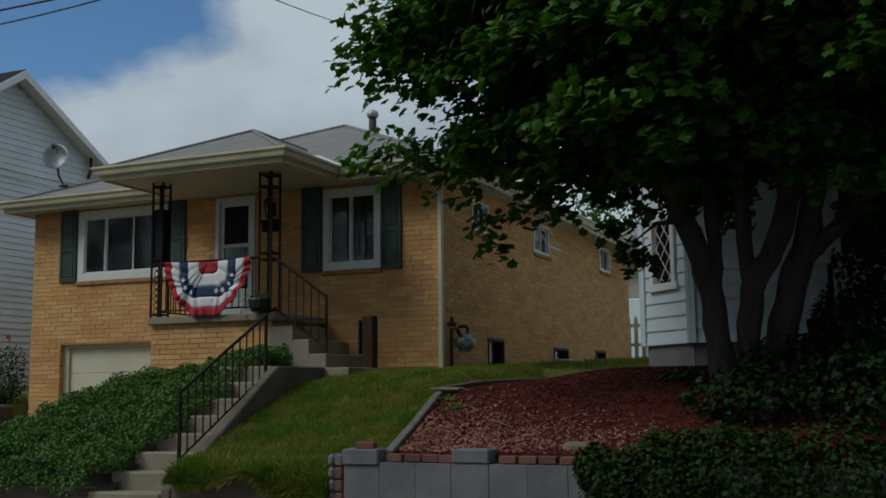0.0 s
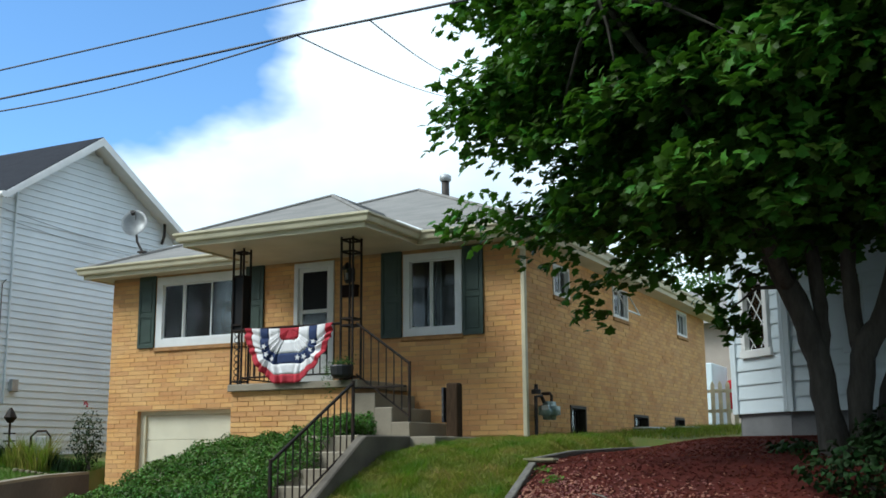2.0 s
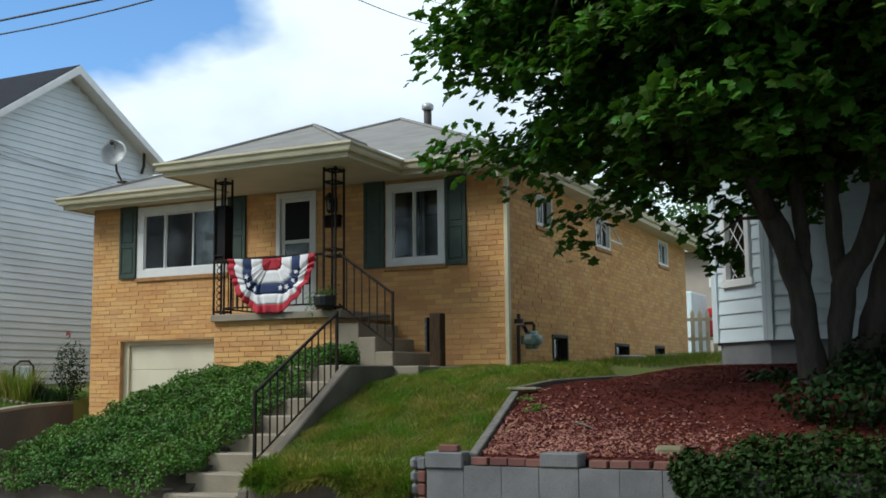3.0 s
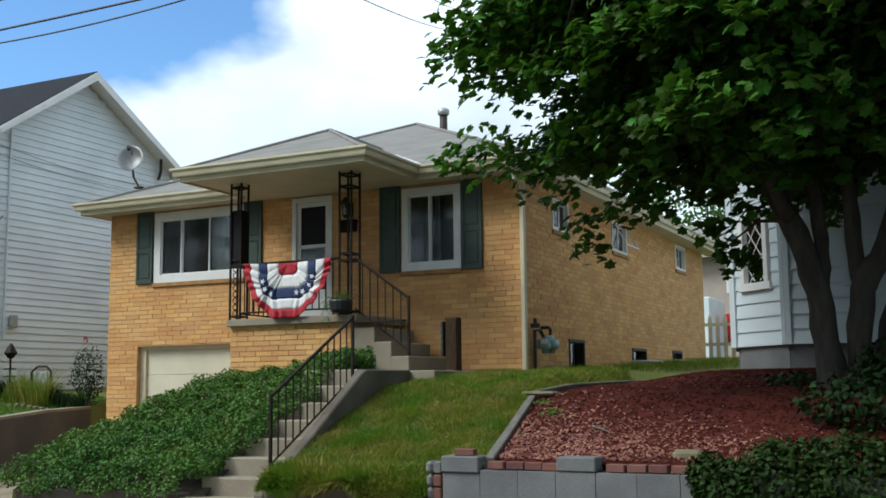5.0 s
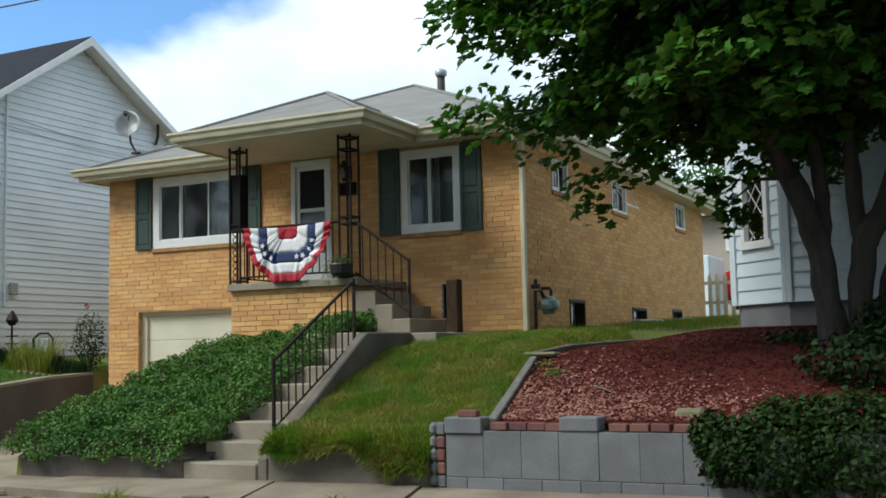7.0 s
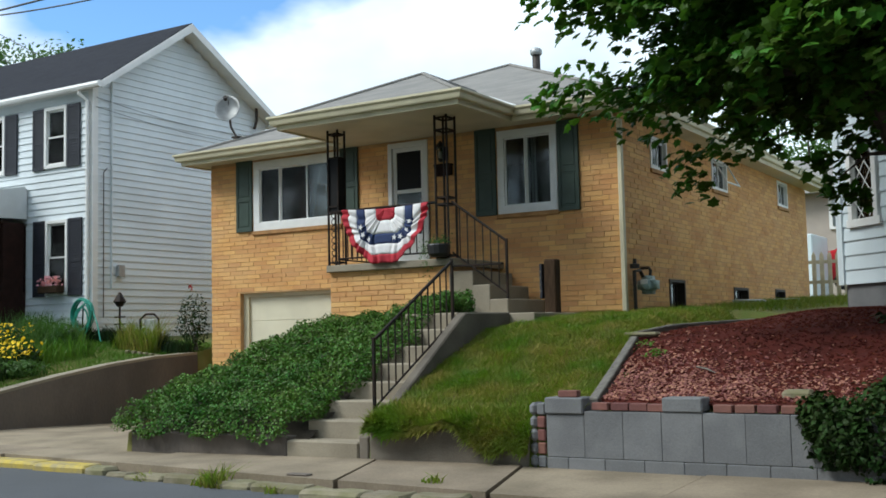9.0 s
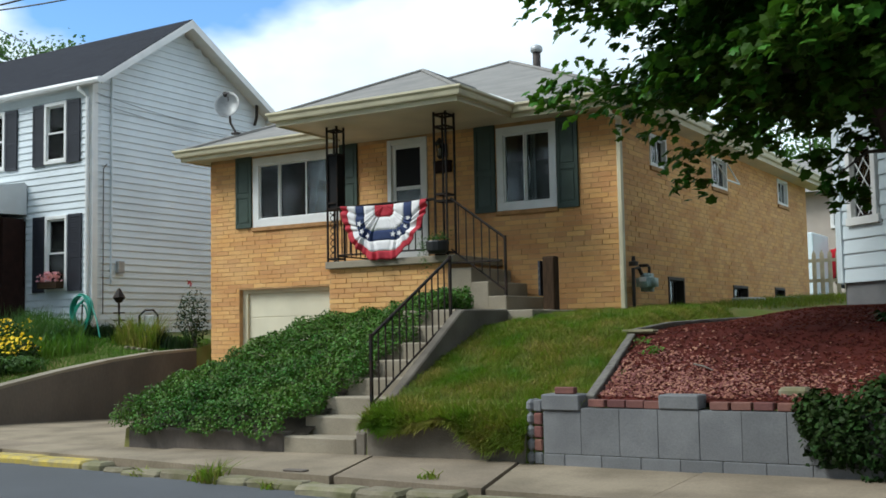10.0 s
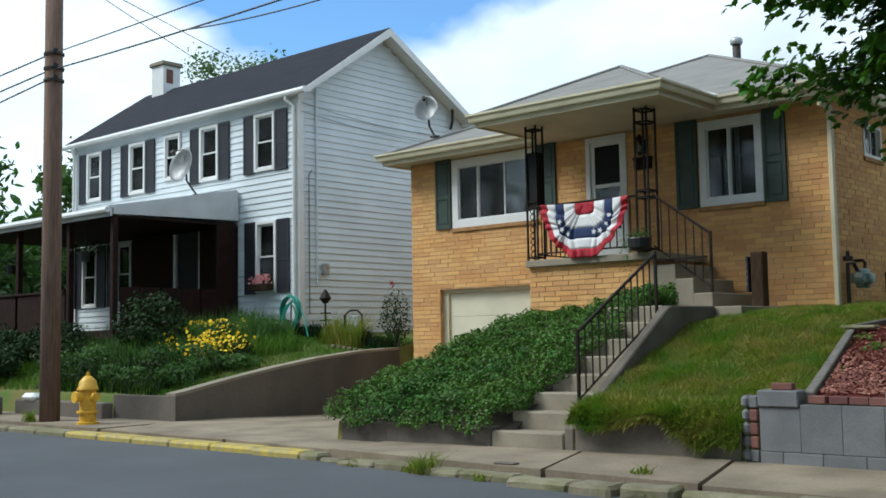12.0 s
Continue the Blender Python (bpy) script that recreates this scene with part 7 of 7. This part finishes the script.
clump_of_blades("foundation_plants", "low dark plants along the white house", -11.6, -8.65, -0.2, 0.15, 2600, 0.26, "dark_leaf")
for k in range(9):
    u = -9.7 + 0.12 * k
    solid("edge_stone", boxes((u, -0.62 + 0.05 * k * 0.6, land(u, -0.5) - 0.02, u + 0.10, -0.54 + 0.05 * k * 0.6, land(u, -0.5) + 0.05), bevel=0.015), "curb", "small pale border stone on grass", "stone", group="border stones")
for x0, x1, y0, y1, n in ((-10.75, -9.65, -3.3, -2.4, 190), (-12.4, -10.9, -2.2, -1.5, 150), (-11.4, -10.0, -3.7, -2.8, 90)):
    a, b = rng.uniform(x0, x1, n), rng.uniform(y0, y1, n)
    z = np.array([land(u, v) for u, v in zip(a, b)]) + rng.uniform(0.22, 0.50, n)
    tagged(new("yellow_flowers", leaves("yellow_flowers", np.stack([a, b, z], 1), rng.normal(size=(n, 3)) * 0.5 + (0.2, -0.5, 0.8), rng.uniform(0.05, 0.085, n), "ivy", "flower")), "bright yellow daylily blossoms", "flowers", kind="stuff")
shrub("bush", "round dark green bush before the porch", (-12.0, -3.1, 1.15), (0.75, 0.65, 0.62), 2600, 0.10, "dark_leaf")
shrub("bush", "low green bush on a garden bank", (-14.6, -3.6, 1.0), (1.0, 0.6, 0.45), 1500, 0.10, "dark_leaf")
shrub("bush", "low green bush on a garden bank", (-17.0, -3.8, 0.9), (1.4, 0.6, 0.5), 1700, 0.10, "dark_leaf")
shrub("bush", "low green bush on a garden bank", (-10.6, -4.35, 0.55), (0.4, 0.3, 0.22), 500, 0.07, "far_leaf")
for c, sz in (((-10.3, -3.3, 0.95), (0.5, 0.4, 0.2)), ((-11.0, -3.6, 0.85), (0.5, 0.4, 0.24)), ((-9.5, -3.0, 0.85), (0.45, 0.4, 0.16)), ((-11.6, -2.2, 1.25), (0.7, 0.4, 0.22)), ((-10.9, -1.2, 1.3), (0.5, 0.35, 0.26)), ((-12.6, -3.9, 0.85), (0.6, 0.35, 0.26))):
    shrub("border_plant", "leafy green border plant on a bank", c, sz, 700, 0.075, "far_leaf", category="plant", stems=False)
for c, sz, mat in (((-15.4, -4.5, 0.65), (0.9, 0.4, 0.42), "dark_leaf"), ((-17.6, -4.6, 0.6), (1.1, 0.4, 0.45), "hedge_leaf"), ((-19.6, -4.6, 0.6), (1.1, 0.4, 0.5), "dark_leaf"), ((-13.9, -3.9, 0.8), (0.7, 0.4, 0.32), "hedge_leaf"), ((-21.8, -4.6, 0.6), (1.2, 0.4, 0.5), "hedge_leaf"), ((-16.4, -3.6, 1.0), (0.8, 0.4, 0.36), "hedge_leaf")):
    shrub("bush", "dark green bush above a low garden wall", c, sz, 1500, 0.10, mat, stems=False)
shrub("bush", "low green bush on a garden bank", (-9.6, -4.2, 0.55), (0.5, 0.35, 0.25), 600, 0.07, "far_leaf")
for k, (u, z) in enumerate(((-13.0, 0.60), (-12.8, 0.78), (-12.6, 0.96))):
    solid("garden_step", boxes((u - 0.6, -4.6 + 0.35 * k, z - 0.35, u + 0.5, -4.2 + 0.35 * k, z), bevel=0.02), "old_concrete", "worn stone garden step on a bank", "step", group="garden steps")
solid("white_rock", boxes((-12.9, -5.25, 0.34, -12.45, -5.0, 0.48), bevel=0.06), "white", "whitewashed rock on a low garden wall", "rock")

# weeds in the broken curb
for u, v, n, hgt in ((-1.43, -7.02, 110, 0.17), (-1.64, -6.98, 40, 0.11), (0.9, -6.75, 40, 0.08), (-0.6, -7.1, 30, 0.06), (-2.5, -6.90, 50, 0.06), (1.3, -7.28, 60, 0.06), (-10.9, -6.12, 90, 0.2)):
    a, b = rng.normal(u, 0.06, n), rng.normal(v, 0.035, n)
    tagged(new("weeds", blades("weeds", np.stack([a, b, np.full(n, 0.10 if v > -6.8 else -0.03)], 1), hgt, 0.010, 0.7, "grass")), "green weeds growing from pavement cracks", "weeds", kind="stuff")
solid("pavement_stain", boxes((-0.7, -6.82, 0.10, -0.45, -6.72, 0.118), bevel=0.008), "old_concrete", "dark patch of tar on the sidewalk", "patch")


# ---- trees and woods beyond ----
def far_tree(x, y, z, height, spread, n, leaf, label="green tree behind the houses"):
    t = thing("tree", label, "tree")
    part("trunk", tube(bmesh.new(), [(x, y, z - 0.3), (x + 0.1, y, z + height * 0.4), (x, y, z + height * 0.75)], [0.05 * height * 0.5, 0.03 * height * 0.5, 0.04], 8), "bark", t)
    cl = []
    for _ in range(26):
        d = rng.normal(size=3)
        d /= np.linalg.norm(d)
        cl.append(np.array((x, y, z + height * 0.64)) + d * np.array((spread, spread, height * 0.34)) * rng.uniform(0.5, 1.0))
    p = np.concatenate([c + rng.normal(size=(n // 26, 3)) * spread * 0.15 for c in cl])
    o = new("crown", leaves("crown", p, rng.normal(size=(len(p), 3)) + (0, 0, 0.8), rng.uniform(0.6, 1.3, len(p)) * leaf, "oval", "far_leaf"))
    o.parent = t


far_tree(-31.0, 14.0, 1.8, 11.9, 2.9, 13000, 0.20)
far_tree(-36.5, 19.0, 1.8, 13.8, 3.0, 13000, 0.22)
far_tree(-24.6, 3.0, 1.4, 6.0, 1.8, 1500, 0.32, "green tree beside the white house")
far_tree(-28.0, 1.0, 1.2, 7.0, 2.4, 1700, 0.36, "green tree beside the white house")
far_tree(-33.0, -2.0, 1.0, 8.0, 3.0, 1700, 0.4, "green tree beside the white house")
far_tree(-9.0, 52.0, 3.0, 13.0, 4.5, 3600, 0.45)
far_tree(-3.0, 50.0, 3.0, 12.5, 4.5, 3600, 0.45)
far_tree(3.0, 52.0, 3.0, 13.0, 4.5, 3000, 0.45)
far_tree(6.0, 30.0, 2.6, 10.0, 4.0, 1700, 0.5)
# unseen tree off to the right; it screens the sky there
far_tree(12.5, -2.0, 1.2, 8.0, 3.0, 1700, 0.4)

for c, sz, n_ in (((-23.2, -1.0, 1.0), (1.6, 1.2, 1.1), 1800), ((-25.5, -2.0, 0.9), (1.8, 1.2, 1.2), 1800), ((-28.5, -2.6, 0.8), (2.0, 1.3, 1.3), 1800), ((-21.6, 0.5, 1.2), (0.8, 0.8, 1.2), 1500), ((-20.5, -4.0, 0.7), (1.3, 0.6, 0.45), 1300), ((-23.5, -4.2, 0.6), (1.5, 0.6, 0.45), 1300)):
    shrub("bush", "tall green bush beside the white house", c, sz, n_, 0.20, "dark_leaf", stems=False)
n = 8000
p = np.stack([rng.uniform(-36, -30, n), rng.uniform(-8, 12, n), rng.uniform(0, 1, n) ** 0.8 * 5.2 + 0.6], 1)
tagged(new("side_hedge", leaves("side_hedge", p, rng.normal(size=(n, 3)) + (0.8, -0.3, 0.6), rng.uniform(0.5, 1.0, n), "oval", "far_leaf")), "tall green hedge beyond the white house", "hedge", kind="stuff")
n = 3200
p = np.stack([-48 + rng.normal(0, 1.5, n), rng.uniform(-25, 60, n), rng.uniform(0, 1, n) ** 0.8 * 8.0], 1)
p[:, 2] *= np.array([1 + 0.35 * noise.noise((b * 0.15, 2.0, 0)) for b in p[:, 1]])
tagged(new("hill_woods", leaves("hill_woods", p, rng.normal(size=(n, 3)) + (0.8, -0.3, 0.6), rng.uniform(0.7, 1.5, n), "oval", "far_leaf")), "green woods at the end of the street", "woods", kind="stuff")

# the far side of the street: unseen woods behind the eye, added to darken reflections and sky light
n = 30000
wx, wz = rng.uniform(-70, 70, n), rng.uniform(0, 1, n) ** 0.8
top_h = np.array([21.0 + 4.0 * noise.noise((a * 0.13, 0, 0)) + 1.5 * noise.noise((a * 0.5, 3, 0)) for a in wx])
p = np.stack([wx, -30 + rng.normal(0, 1.4, n), wz * top_h], 1)
tagged(new("far_woods", leaves("far_woods", p, rng.normal(size=(n, 3)) + (0, 0.8, 0.5), rng.uniform(0.5, 1.0, n), "oval", "dark_leaf")), "unseen screen of dense green trees across the street", "woods", kind="stuff")

# ---- bricks of the house, last ----
brick_meshes = {}


def brick_mesh(length, side):
    key = (round(length, 3), side)
    if key not in brick_meshes:
        h2, d = COURSE - 0.010, 0.03
        bm = boxes((0.0045, 0.0, 0.0, length - 0.0045, d, h2)) if not side else boxes((-d, 0.0045, 0.0, 0.0, length - 0.0045, h2))
        brick_meshes[key] = mesh_from(bm, "brick", "brick")
    return brick_meshes[key]


singles = 0
rest = []
for a, b, z in brick_rows(HX0, HX1, 0.0, SOFFIT, FRONT_HOLES):
    off = float(rng.uniform(-0.0035, 0.0025))
    if a > -2.05 and 1.6 < z < 3.22 and singles < 295:
        o = new("brick", brick_mesh(b - a, False))
        o.parent = front_wall
        o.location = (a, off, z)
        singles += 1
    else:
        rest.append((a + 0.0045, off, z, b - 0.0045, 0.03, z + COURSE - 0.010))


def joined(name, rows, parent, label):
    """Many small boxes in one mesh, by lists."""
    v, f = [], []
    for x0, y0, z0, x1, y1, z1 in rows:
        k = len(v)
        v += [(x0, y0, z0), (x1, y0, z0), (x1, y1, z0), (x0, y1, z0), (x0, y0, z1), (x1, y0, z1), (x1, y1, z1), (x0, y1, z1)]
        f += [(k + 3, k + 2, k + 1, k), (k + 4, k + 5, k + 6, k + 7), (k, k + 1, k + 5, k + 4), (k + 1, k + 2, k + 6, k + 5), (k + 2, k + 3, k + 7, k + 6), (k + 3, k, k + 4, k + 7)]
    o = new(name, raw(name, v, f, "brick_joined"))
    o.parent = parent
    return tagged(o, label, kind="stuff")


joined("bricks", rest, front_wall, "buff bricks of the front wall")
rest = []
for a, b, z in brick_rows(0.0, HY1, 1.3, SOFFIT, SIDE_HOLES):
    off = float(rng.uniform(-0.0035, 0.0025))
    rest.append((-0.03, a + 0.0045, z, off, b - 0.0045, z + COURSE - 0.010))
joined("bricks", rest, side_wall, "buff bricks of the side wall")
rest = [(a + 0.0045, -1.432 + float(rng.uniform(-0.003, 0.003)), z, b - 0.0045, -1.40, z + COURSE - 0.010) for a, b, z in brick_rows(-4.25, -2.055, 0.0, 2.39, [])]
rest += [(-4.253, a + 0.0045, z, -4.22, b - 0.0045, z + COURSE - 0.010) for a, b, z in brick_rows(-1.43, 0.0, 0.0, 2.39, [])]
joined("bricks", rest, porch, "buff bricks of the porch base")
